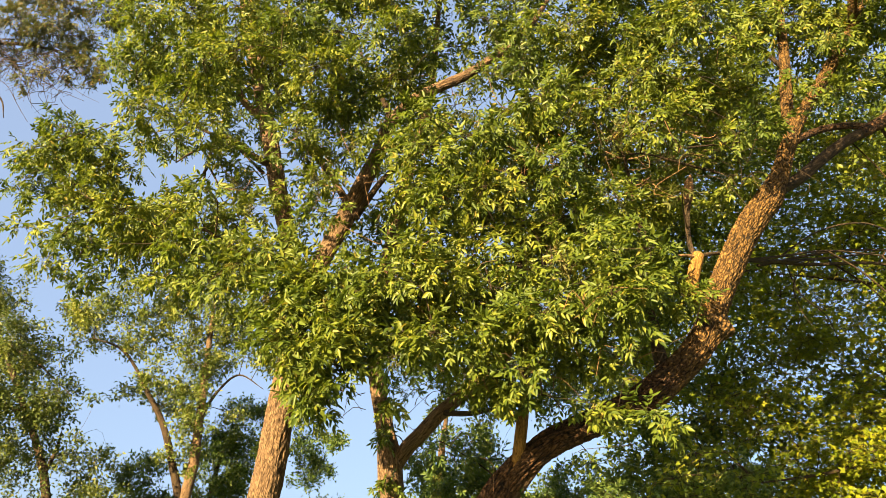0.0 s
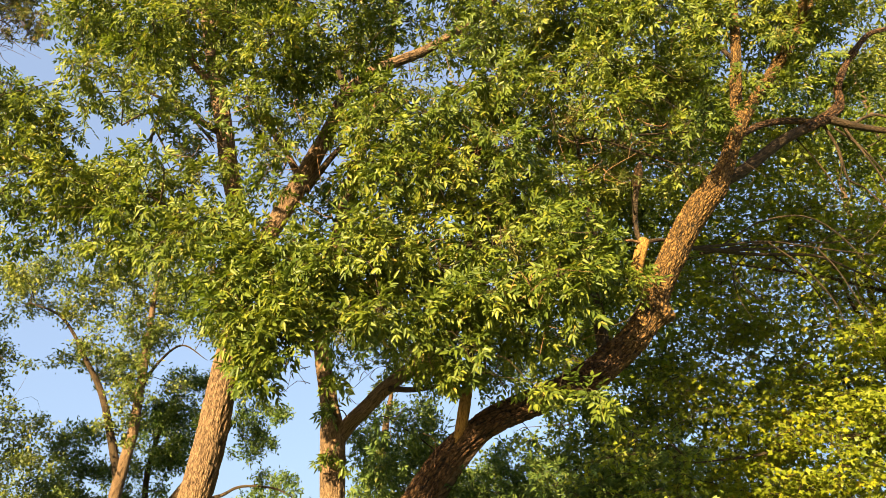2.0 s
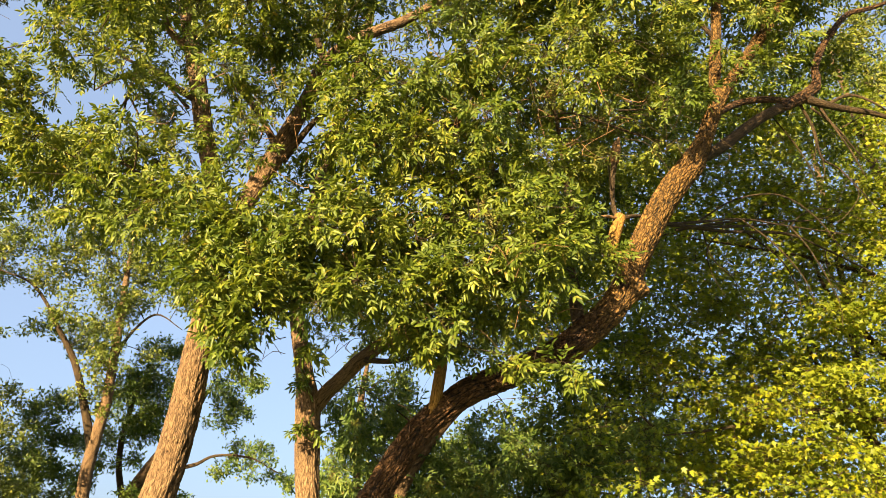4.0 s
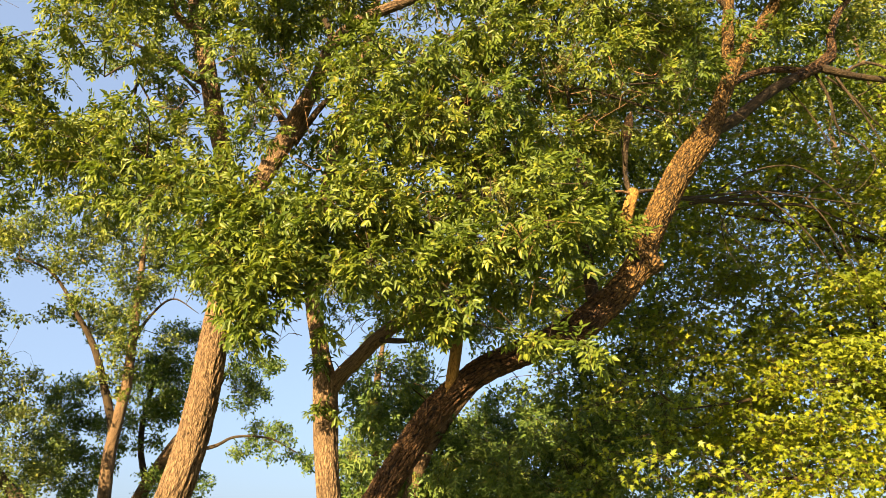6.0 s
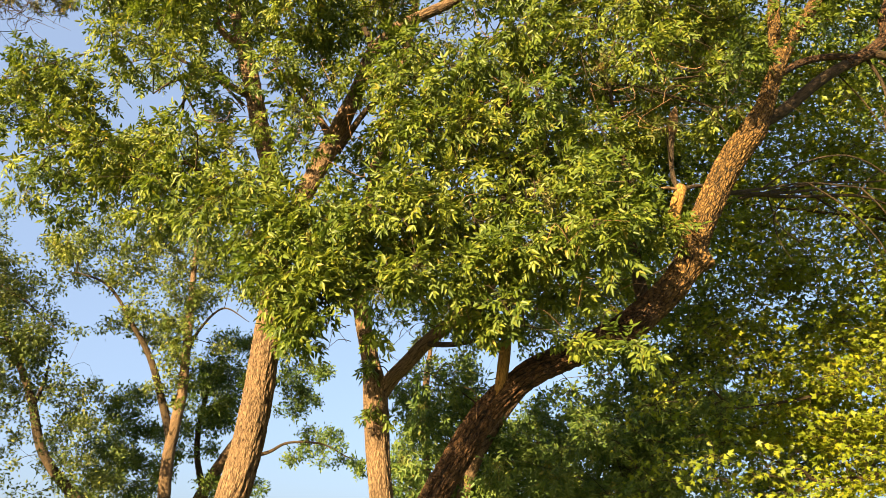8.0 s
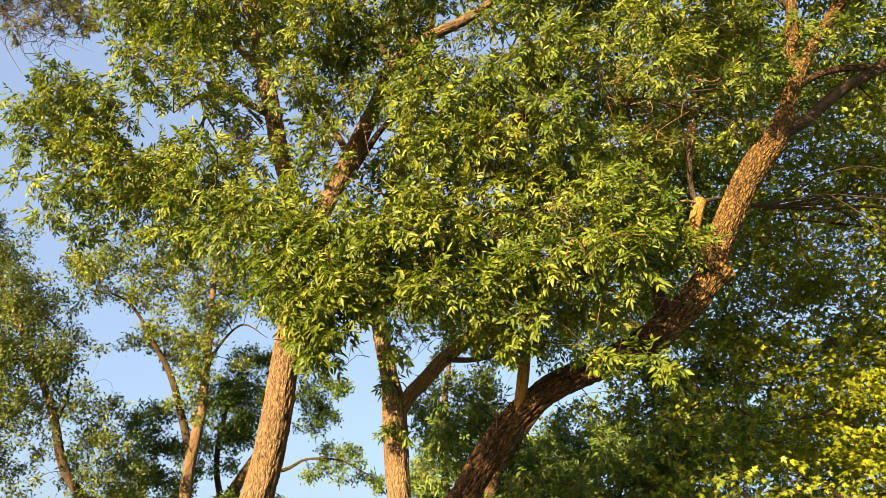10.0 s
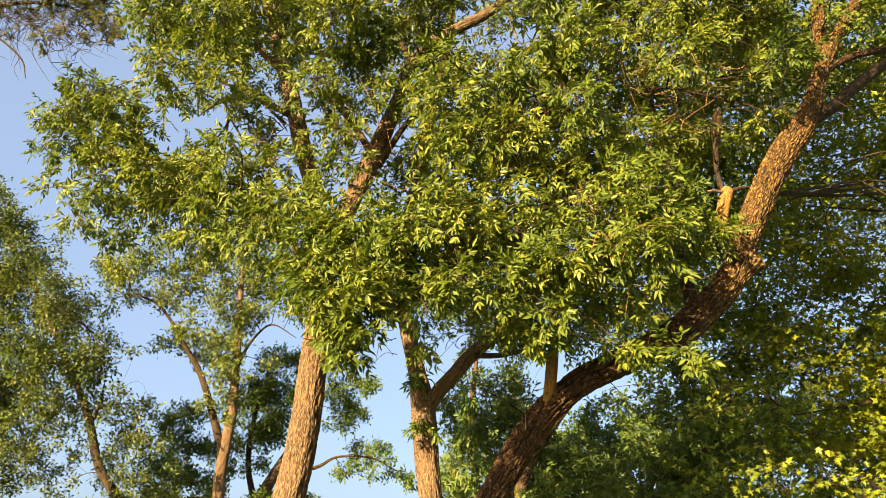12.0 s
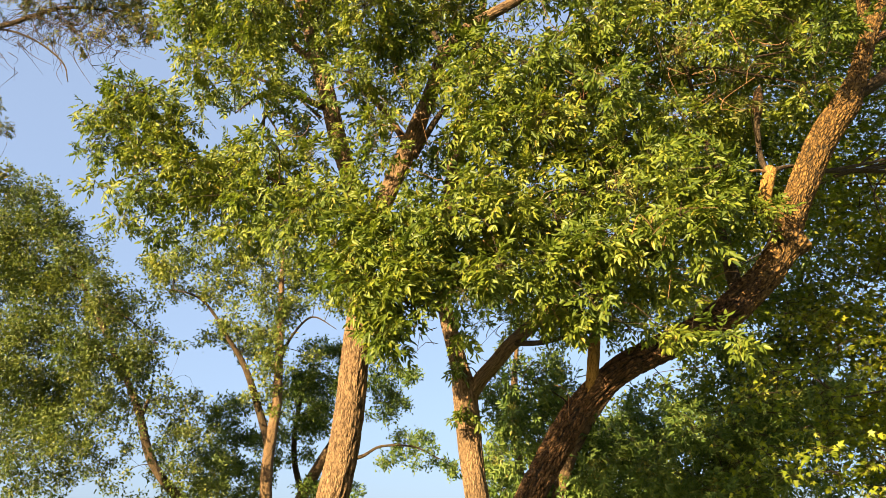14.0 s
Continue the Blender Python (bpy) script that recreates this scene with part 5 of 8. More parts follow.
for x, y, z, r, d in [(-4.04, 7.47, 5.77, 0.27, 1.0), (-4.76, 7.23, 6.6, 0.28, 1.0), (-5.37, 7.41, 7.18, 0.29, 1.0), (-5.86, 7.64, 7.36, 0.27, 0.8),
                      (-5.0, 7.24, 7.22, 0.29, 1.0), (-5.79, 7.68, 7.87, 0.26, 0.8), (-5.3, 7.43, 6.08, 0.23, 0.8), (-4.86, 7.34, 5.94, 0.23, 0.8),
                      (-4.27, 7.1, 5.43, 0.22, 0.8), (-3.6, 7.33, 5.54, 0.24, 1.0), (-2.89, 7.21, 5.53, 0.23, 0.8), (-6.0, 7.49, 7.35, 0.18, 0.7)]:
    spray(ash_a, (x, y, z), r, 0.9 * d, "oval", 1.0)
for x, y, z, r, d in [(-0.2, 5.09, 3.57, 0.11, 1.0), (-0.12, 4.97, 3.73, 0.13, 1.0), (0.14, 5.13, 3.74, 0.13, 1.0), (0.23, 4.97, 3.9, 0.13, 1.0), (0.49, 5.17, 3.86, 0.13, 1.0), (0.57, 5.01, 4.02, 0.13, 1.0), (0.84, 5.21, 4.02, 0.12, 1.0), (0.92, 5.05, 4.23, 0.13, 1.0), (1.16, 5.21, 4.28, 0.11, 1.0)]:
    spray(ash_c, (x, y, z), r, 2.6 * d, "ash", 1.0)
# bare pale twigs and withered leaves inside the crowns
for k, (tree, c, spread) in enumerate((
    (ash_c, (0.67, 5.5, 4.2), 0.35),
    (ash_c, (1.29, 5.8, 6.01), 0.4),
    (ash_c, (0.35, 5.7, 5.13), 0.4),
    (ash_b, (-0.46, 5.5, 4.32), 0.3),
    (ash_b, (-0.27, 5.6, 4.16), 0.3),
    (ash_c, (1.04, 5.8, 5.41), 0.35),
    (ash_c, (0.67, 6.2, 6.72), 0.4),
    (ash_a, (-1.58, 5.9, 5.56), 0.35),
    (ash_c, (1.79, 5.8, 6.67), 0.35),
    (ash_c, (0.42, 5.3, 3.71), 0.25),
    (ash_c, (1.98, 5.7, 6.03), 0.3),
    (ash_c, (0.02, 6.0, 6.03), 0.4),
)):
    dead_twigs(tree, c, (spread, 0.3, spread * 0.7), 30, 70 + k, 0.34, 0.1, DEADWOOD if k % 2 else BARK_TWIG_SHADE, 0.95)
for tree, c in (
    (ash_a, (-2.14, 5.3, 4.62)),
    (ash_a, (-0.97, 4.9, 3.51)),
    (ash_b, (-0.52, 5.2, 4.07)),
    (ash_c, (1.17, 5.6, 5.98)),
    (ash_c, (0.65, 5.2, 3.92)),
    (ash_c, (1.7, 5.6, 5.31)),
    (ash_c, (-0.01, 5.4, 5.1)),
    (ash_c, (0.51, 5.3, 4.51)),
    (ash_a, (-1.5, 5.2, 4.18)),
    (ash_c, (-0.6, 5.4, 5.14)),
):
    spray(tree, c, 0.055, 3.0, "ash", 0.75, mat=LEAF_OLD)
dead_twigs(ash_b, (-0.39, 5.90, 3.46), (0.40, 0.25, 0.22), 24, 31, 0.32, 0.3, DEADWOOD)
dead_twigs(ash_c, (1.52, 5.50, 5.75), (0.55, 0.4, 0.3), 46, 32, 0.5)
dead_twigs(ash_c, (0.34, 5.40, 3.86), (0.6, 0.4, 0.35), 50, 33, 0.35)
dead_twigs(ash_a, (-2.49, 5.90, 4.84), (0.5, 0.4, 0.3), 40, 34, 0.35)
dead_twigs(ash_a, (-0.96, 6.00, 6.68), (0.5, 0.4, 0.3), 30, 35, 0.4)
# unseen bough added to the forked ash to shade the leaning trunk's foot
ash_b.limb("limb", [(-0.68, 7.4, 9.9, 0.06), (-0.9, 6.0, 9.9, 0.05), (-1.3, 4.0, 9.0, 0.042), (-1.9, 2.4, 7.6, 0.032), (-2.6, 1.5, 5.7, 0.02), (-2.8, 1.4, 4.2, 0.01)], sides=12)
over_rng = np.random.default_rng(5)
for k in range(15):
    f = k / 14
    if min(abs(f - g) for g in (0.08, 0.29, 0.50, 0.64, 0.86)) > 0.06:
        spray(ash_b, np.array((-3.18, 1.4, 3.72)) + f * np.array((0.74, 0.0, 0.76)) + over_rng.normal(0, 0.03, 3), over_rng.uniform(0.06, 0.09), 6.0, "oval", 0.9)

# foliage of the two-stemmed ash that shades the fork beside it
for x, y, z, r, d in [(-1.9, 5.34, 4.05, 0.12, 1.0), (-2.09, 5.13, 4.41, 0.12, 1.0), (-2.07, 5.26, 4.64, 0.12, 1.0), (-1.69, 5.29, 3.87, 0.12, 1.0), (-1.66, 5.03, 4.08, 0.12, 1.0), (-1.41, 5.06, 4.2, 0.12, 1.0), (-1.12, 5.04, 4.34, 0.12, 1.0)]:
    spray(ash_a, (x, y, z), r, 2.6 * d, "ash", 0.95)
# unseen bough added to the leaning ash, over the view, to shade its fork limb
ash_c.limb("limb", [(3.93, 6.0, 7.71, 0.05), (3.6, 5.2, 7.9, 0.04), (2.7, 4.2, 7.4, 0.028), (2.1, 3.6, 6.9, 0.015), (1.5, 3.5, 6.5, 0.006)], sides=12)
for x, y, z, r, d in [(1.4, 3.51, 6.45, 0.085, 1.0), (1.49, 3.43, 6.6, 0.085, 1.0), (1.71, 3.61, 6.64, 0.085, 1.0), (1.8, 3.55, 6.78, 0.085, 1.0), (1.89, 3.49, 6.92, 0.085, 1.0), (2.11, 3.66, 6.97, 0.085, 1.0), (2.2, 3.6, 7.1, 0.085, 1.0), (2.31, 3.54, 7.22, 0.085, 1.0)]:
    spray(ash_c, (x, y, z), r, 6.5 * d, "oval", 0.9)
# tops of the ash crowns, above the view
high = lambda p: p[2] > 1.9 + 1.22 * p[1]
for tree, c, radii, count, seed in ((ash_a, (-1.9, 6.5, 10.3), (1.9, 1.4, 2.0), 36, 11), (ash_c, (1.9, 6.0, 11.0), (3.3, 1.8, 2.6), 64, 12), (ash_b, (0.0, 6.8, 10.8), (1.6, 1.3, 2.2), 40, 13)):
    crown(tree, c, radii, count, 0.45, 1.3, seed, "oval", 1.2, keep=high)
ash_a.close()
ash_b.close()
ash_c.close()

# ---- trees further off ----
far_f = Tree("elm_tree", (-6.45, 16.00, 0.0), "slim forked tree with thin sunlit crown behind the ashes", BARK, LEAF_FAR, group="background trees")
far_f.limb("trunk", [(-6.45, 16.0, -0.1, 0.3), (-6.53, 16.0, 2.21, 0.14), (-6.64, 16.0, 3.06, 0.135), (-6.69, 16.0, 3.99, 0.133), (-6.65, 16.0, 4.7, 0.127), (-6.61, 16.0, 5.44, 0.115), (-6.64, 16.0, 6.21, 0.097), (-6.69, 16.0, 7.28, 0.085), (-6.76, 16.0, 8.26, 0.066), (-6.81, 16.0, 9.45, 0.013)], sides=20, step=0.1, furrow=0.01)
far_f.limb("limb", [(-6.68, 16.0, 4.34, 0.093), (-6.96, 15.9, 5.17, 0.085), (-7.23, 15.8, 5.89, 0.076), (-7.51, 15.8, 6.41, 0.068), (-7.89, 15.7, 6.96, 0.054), (-8.26, 15.7, 7.5, 0.04), (-8.69, 15.6, 7.95, 0.03), (-9.4, 15.6, 8.22, 0.012)], sides=12, step=0.1, bark=BARK_TWIG_SHADE)
far_f.limb("limb", [(-6.66, 16.0, 6.34, 0.044), (-6.32, 15.9, 6.97, 0.03), (-5.83, 15.8, 7.35, 0.02), (-5.21, 15.8, 7.01, 0.006)], sides=8, step=0.1, bark=BARK_TWIG_SHADE)
for x, y, z, r, d in [(-10.06, 16.56, 9.33, 0.36, 0.66), (-10.05, 16.57, 9.21, 0.41, 0.66), (-10.25, 16.16, 9.03, 0.33, 0.66), (-9.94, 15.84, 8.99, 0.47, 0.66),
                      (-9.52, 15.45, 8.65, 0.27, 0.66), (-10.43, 16.26, 9.36, 0.4, 0.66), (-10.22, 16.07, 8.82, 0.27, 0.66), (-10.52, 16.3, 9.39, 0.29, 0.66),
                      (-9.14, 15.82, 9.11, 0.28, 0.66), (-9.9, 16.54, 9.63, 0.38, 0.66), (-8.68, 15.6, 8.93, 0.41, 0.66), (-9.25, 15.73, 9.49, 0.39, 0.66),
                      (-8.52, 15.67, 8.12, 0.27, 0.59), (-9.06, 16.17, 8.75, 0.28, 0.59), (-9.66, 16.56, 8.51, 0.37, 0.59), (-8.34, 15.53, 7.93, 0.26, 0.59),
                      (-9.82, 16.19, 8.65, 0.38, 0.51), (-9.83, 16.37, 8.49, 0.29, 0.51)]:
    spray(far_f, (x, y, z), r, 1.25 * d, "oval", 1.15)
for x, y, z, r, d in [(-9.98, 15.61, 8.03, 0.36, 0.51), (-8.3, 15.39, 8.4, 0.29, 0.66), (-8.42, 16.09, 9.03, 0.37, 0.66), (-8.38, 16.46, 9.22, 0.51, 0.66),
                      (-8.23, 16.53, 9.47, 0.33, 0.66), (-8.09, 16.32, 9.21, 0.33, 0.66), (-7.48, 15.88, 8.98, 0.47, 0.66), (-7.04, 15.9, 9.33, 0.45, 0.66),
                      (-7.63, 16.04, 9.2, 0.4, 0.66), (-6.95, 16.57, 9.71, 0.33, 0.66), (-6.43, 15.72, 8.87, 0.5, 0.66), (-6.28, 15.69, 8.67, 0.4, 0.66),
                      (-6.62, 16.15, 9.17, 0.37, 0.66), (-6.2, 16.65, 9.1, 0.33, 0.66), (-5.29, 15.56, 8.44, 0.32, 0.66), (-5.99, 15.34, 8.41, 0.46, 0.66),
                      (-5.89, 15.46, 8.78, 0.37, 0.66), (-5.33, 16.09, 8.54, 0.27, 0.66)]:
    spray(far_f, (x, y, z), r, 1.25 * d, "oval", 1.15)
for x, y, z, r, d in [(-5.53, 16.14, 9.05, 0.3, 0.66), (-5.31, 15.56, 8.61, 0.34, 0.66), (-5.12, 15.57, 8.64, 0.27, 0.66), (-7.33, 16.13, 8.07, 0.42, 0.66),
                      (-8.14, 16.2, 8.72, 0.35, 0.66), (-7.59, 16.27, 8.46, 0.41, 0.66), (-8.36, 16.32, 8.36, 0.48, 0.66), (-6.44, 15.39, 7.48, 0.38, 0.66),
                      (-6.85, 15.98, 7.67, 0.48, 0.66), (-6.98, 16.47, 8.5, 0.51, 0.66), (-7.19, 16.64, 8.88, 0.49, 0.66), (-5.7, 15.75, 7.88, 0.42, 0.66),
                      (-6.28, 16.49, 8.49, 0.39, 0.66), (-6.54, 16.2, 7.82, 0.36, 0.66), (-6.41, 16.6, 8.55, 0.43, 0.66), (-5.34, 15.62, 7.61, 0.35, 0.55),
                      (-5.36, 16.28, 7.78, 0.38, 0.55), (-5.17, 16.48, 7.92, 0.35, 0.55)]:
    spray(far_f, (x, y, z), r, 1.25 * d, "oval", 1.15)
for x, y, z, r, d in [(-8.53, 15.97, 7.93, 0.25, 0.55), (-7.55, 15.44, 7.57, 0.33, 0.55), (-8.27, 15.57, 7.92, 0.28, 0.55), (-7.18, 15.52, 6.8, 0.24, 0.66),
                      (-7.74, 15.43, 7.1, 0.38, 0.66), (-7.14, 15.51, 6.96, 0.25, 0.66), (-8.07, 16.16, 7.25, 0.38, 0.66), (-6.38, 15.45, 6.85, 0.29, 0.66),
                      (-7.56, 16.36, 7.03, 0.44, 0.66), (-7.16, 16.33, 7.24, 0.29, 0.66), (-7.22, 16.44, 7.35, 0.43, 0.66), (-6.5, 16.43, 7.9, 0.41, 0.55),
                      (-6.85, 16.3, 7.78, 0.34, 0.55), (-6.71, 16.59, 7.71, 0.34, 0.55), (-7.23, 16.64, 6.68, 0.33, 0.66), (-7.09, 16.18, 6.34, 0.29, 0.66),
                      (-7.46, 16.65, 6.83, 0.29, 0.66), (-6.78, 15.44, 6.1, 0.33, 0.66)]:
    spray(far_f, (x, y, z), r, 1.25 * d, "oval", 1.15)
for x, y, z, r, d in [(-6.57, 15.44, 6.14, 0.3, 0.66), (-6.19, 15.39, 6.03, 0.25, 0.66), (-6.76, 15.59, 6.56, 0.27, 0.66), (-6.65, 15.82, 6.57, 0.32, 0.66),
                      (-6.61, 15.94, 5.64, 0.26, 0.63), (-6.78, 16.25, 5.75, 0.2, 0.63), (-6.71, 16.34, 5.74, 0.28, 0.63), (-6.69, 15.42, 5.69, 0.2, 0.63),
                      (-8.05, 15.86, 6.89, 0.23, 0.55), (-8.32, 16.06, 7.35, 0.2, 0.55), (-7.96, 15.83, 7.13, 0.23, 0.55), (-8.43, 15.46, 6.83, 0.17, 0.51),
                      (-8.5, 16.14, 7.15, 0.18, 0.51), (-8.43, 15.82, 7.06, 0.16, 0.51), (-7.61, 16.26, 6.79, 0.2, 0.55), (-7.6, 15.99, 6.7, 0.23, 0.55),
                      (-7.79, 16.65, 6.77, 0.26, 0.55), (-7.11, 16.62, 5.27, 0.17, 0.59)]:
    spray(far_f, (x, y, z), r, 1.25 * d, "oval", 1.15)
for x, y, z, r, d in [(-6.39, 15.4, 5.06, 0.13, 0.59), (-6.68, 16.36, 5.3, 0.16, 0.59), (-6.75, 16.31, 5.34, 0.13, 0.59), (-7.25, 15.71, 5.43, 0.14, 0.59),
                      (-7.05, 15.46, 5.43, 0.15, 0.59), (-6.97, 15.97, 5.46, 0.15, 0.59), (-7.08, 15.8, 5.58, 0.16, 0.59), (-5.93, 16.33, 6.55, 0.21, 0.47),
                      (-6.34, 16.59, 6.61, 0.23, 0.47), (-5.69, 15.83, 6.37, 0.2, 0.47), (-7.72, 15.71, 9.75, 0.26, 0.66), (-7.22, 16.0, 9.69, 0.34, 0.66),
                      (-7.75, 16.28, 9.61, 0.41, 0.66), (-8.14, 16.4, 9.97, 0.36, 0.66), (-6.66, 16.11, 9.84, 0.37, 0.66), (-6.9, 15.71, 9.76, 0.28, 0.66),
                      (-6.42, 15.77, 9.96, 0.3, 0.66), (-6.79, 16.49, 10.02, 0.36, 0.66)]:
    spray(far_f, (x, y, z), r, 1.25 * d, "oval", 1.15)
for x, y, z, r, d in [(-8.58, 16.03, 9.68, 0.33, 0.59), (-8.48, 15.37, 9.64, 0.26, 0.59), (-8.91, 15.89, 9.74, 0.29, 0.59), (-8.71, 15.63, 9.43, 0.28, 0.59)]:
    spray(far_f, (x, y, z), r, 1.25 * d, "oval", 1.15)
far_f.close()
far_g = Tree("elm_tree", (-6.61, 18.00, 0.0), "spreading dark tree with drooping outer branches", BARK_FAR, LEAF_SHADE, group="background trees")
far_g.limb("trunk", [(-6.61, 18.0, -0.1, 0.35), (-6.66, 18.0, 2.29, 0.197), (-6.69, 18.0, 3.14, 0.171), (-6.31, 18.0, 4.03, 0.144), (-5.87, 18.0, 4.76, 0.115), (-5.31, 18.0, 5.65, 0.075), (-4.97, 18.0, 6.36, 0.014)], sides=16, step=0.1, furrow=0.01)
far_g.limb("limb", [(-6.08, 18.0, 4.3, 0.057), (-5.1, 17.8, 4.4, 0.046), (-4.56, 17.7, 4.62, 0.031), (-3.74, 17.6, 4.58, 0.023), (-3.03, 17.5, 4.24, 0.013)], sides=8, step=0.1, bark=BARK_TWIG_SHADE)
far_g.limb("limb", [(-6.56, 18.0, 3.52, 0.081), (-6.94, 18.2, 4.59, 0.074), (-6.94, 18.3, 5.71, 0.06), (-6.79, 18.3, 6.58, 0.014)], sides=8, step=0.1, bark=BARK_TWIG_SHADE)
for x, y, z, r, d in [(-6.43, 18.27, 6.69, 0.32, 0.75), (-6.27, 17.32, 6.96, 0.38, 0.75), (-6.56, 17.63, 6.47, 0.39, 0.75), (-6.24, 17.35, 6.27, 0.26, 0.75),
                      (-5.61, 17.96, 7.12, 0.36, 0.75), (-6.52, 18.78, 7.53, 0.32, 0.75), (-5.78, 18.07, 7.04, 0.36, 0.75), (-5.67, 17.82, 7.05, 0.31, 0.75),
                      (-6.99, 18.69, 6.46, 0.36, 0.75), (-6.52, 17.35, 6.03, 0.35, 0.75), (-6.99, 17.77, 6.18, 0.48, 0.75), (-7.27, 18.5, 6.16, 0.35, 0.75),
                      (-5.78, 17.21, 6.08, 0.29, 0.75), (-6.51, 18.43, 6.02, 0.36, 0.75), (-6.12, 17.78, 6.14, 0.35, 0.75), (-5.39, 17.23, 6.17, 0.31, 0.75),
                      (-4.94, 17.6, 6.74, 0.24, 0.75), (-5.52, 17.93, 6.53, 0.25, 0.75)]:
    spray(far_g, (x, y, z), r, 1.9 * d, "oval", 1.15)
for x, y, z, r, d in [(-5.26, 17.81, 7.06, 0.36, 0.75), (-5.34, 18.03, 7.13, 0.24, 0.75), (-6.69, 17.29, 5.42, 0.33, 0.75), (-6.38, 17.55, 5.13, 0.32, 0.75),
                      (-7.36, 18.76, 5.21, 0.3, 0.75), (-6.37, 17.91, 5.2, 0.42, 0.75), (-6.45, 17.96, 5.33, 0.38, 0.75), (-6.1, 17.34, 5.51, 0.25, 0.75),
                      (-6.09, 17.65, 5.51, 0.32, 0.75), (-6.32, 18.73, 5.64, 0.43, 0.75), (-4.64, 18.3, 6.58, 0.37, 0.67), (-4.59, 18.01, 5.98, 0.35, 0.67),
                      (-4.79, 17.28, 6.1, 0.23, 0.67), (-4.66, 17.83, 6.2, 0.3, 0.67), (-4.14, 18.45, 5.87, 0.21, 0.67), (-4.19, 17.9, 5.69, 0.28, 0.67),
                      (-4.56, 18.15, 5.87, 0.3, 0.67), (-4.46, 18.64, 6.17, 0.27, 0.67)]:
    spray(far_g, (x, y, z), r, 1.9 * d, "oval", 1.15)
for x, y, z, r, d in [(-4.02, 18.23, 6.59, 0.22, 0.67), (-4.06, 18.22, 6.41, 0.2, 0.67), (-3.95, 17.26, 6.27, 0.21, 0.67), (-3.73, 17.24, 6.13, 0.26, 0.67),
                      (-4.65, 18.43, 5.6, 0.28, 0.58), (-4.79, 17.86, 5.43, 0.18, 0.58), (-4.55, 18.6, 5.55, 0.19, 0.58), (-4.3, 18.52, 4.78, 0.18, 0.67),
                      (-4.37, 18.66, 5.04, 0.22, 0.67), (-4.25, 17.81, 4.45, 0.2, 0.67), (-4.2, 18.8, 4.98, 0.24, 0.67), (-3.79, 18.41, 4.74, 0.19, 0.67),
                      (-3.77, 18.63, 4.98, 0.26, 0.67), (-3.35, 17.44, 4.53, 0.2, 0.67), (-3.6, 18.45, 5.0, 0.24, 0.67), (-2.92, 17.88, 4.2, 0.16, 0.67),
                      (-3.31, 18.76, 4.41, 0.15, 0.67), (-3.48, 18.79, 4.35, 0.17, 0.67)]:
    spray(far_g, (x, y, z), r, 1.9 * d, "oval", 1.15)
for x, y, z, r, d in [(-2.84, 17.55, 4.22, 0.16, 0.67), (-2.82, 17.87, 3.95, 0.15, 0.63), (-2.75, 17.63, 3.99, 0.12, 0.63), (-2.92, 17.95, 4.05, 0.12, 0.63),
                      (-3.71, 17.66, 4.37, 0.18, 0.58), (-4.02, 18.27, 4.41, 0.18, 0.58), (-3.64, 17.4, 4.1, 0.15, 0.58), (-4.42, 17.47, 4.17, 0.14, 0.58),
                      (-4.56, 17.93, 4.31, 0.18, 0.58), (-4.32, 17.32, 4.23, 0.15, 0.58), (-6.46, 17.81, 4.49, 0.16, 0.58), (-6.78, 18.64, 4.76, 0.23, 0.58),
                      (-6.74, 18.62, 4.65, 0.21, 0.58), (-6.25, 17.51, 3.53, 0.24, 0.67), (-5.68, 17.23, 3.59, 0.28, 0.67), (-6.33, 18.53, 3.71, 0.31, 0.67),
                      (-6.49, 18.74, 3.92, 0.25, 0.67), (-6.35, 18.16, 3.91, 0.16, 0.58)]:
    spray(far_g, (x, y, z), r, 1.9 * d, "oval", 1.15)
for x, y, z, r, d in [(-6.14, 17.42, 3.72, 0.17, 0.58), (-6.45, 17.58, 3.77, 0.19, 0.58), (-5.49, 18.67, 3.84, 0.17, 0.63), (-5.67, 18.7, 3.77, 0.25, 0.63),
                      (-4.95, 17.25, 3.52, 0.18, 0.63), (-6.95, 17.5, 4.42, 0.26, 0.58), (-7.41, 17.89, 4.47, 0.27, 0.58), (-7.29, 17.63, 4.36, 0.19, 0.58),
                      (-9.05, 18.41, 5.44, 0.32, 0.75), (-8.46, 17.8, 4.91, 0.29, 0.75), (-9.23, 18.44, 5.5, 0.34, 0.75), (-8.38, 17.44, 4.85, 0.28, 0.75),
                      (-8.81, 18.03, 5.89, 0.34, 0.75), (-8.88, 18.76, 6.04, 0.32, 0.75), (-8.43, 18.32, 5.82, 0.24, 0.75), (-8.24, 17.34, 5.29, 0.22, 0.75),
                      (-7.53, 17.38, 4.69, 0.26, 0.75), (-8.08, 18.23, 5.04, 0.29, 0.75)]:
    spray(far_g, (x, y, z), r, 1.9 * d, "oval", 1.15)
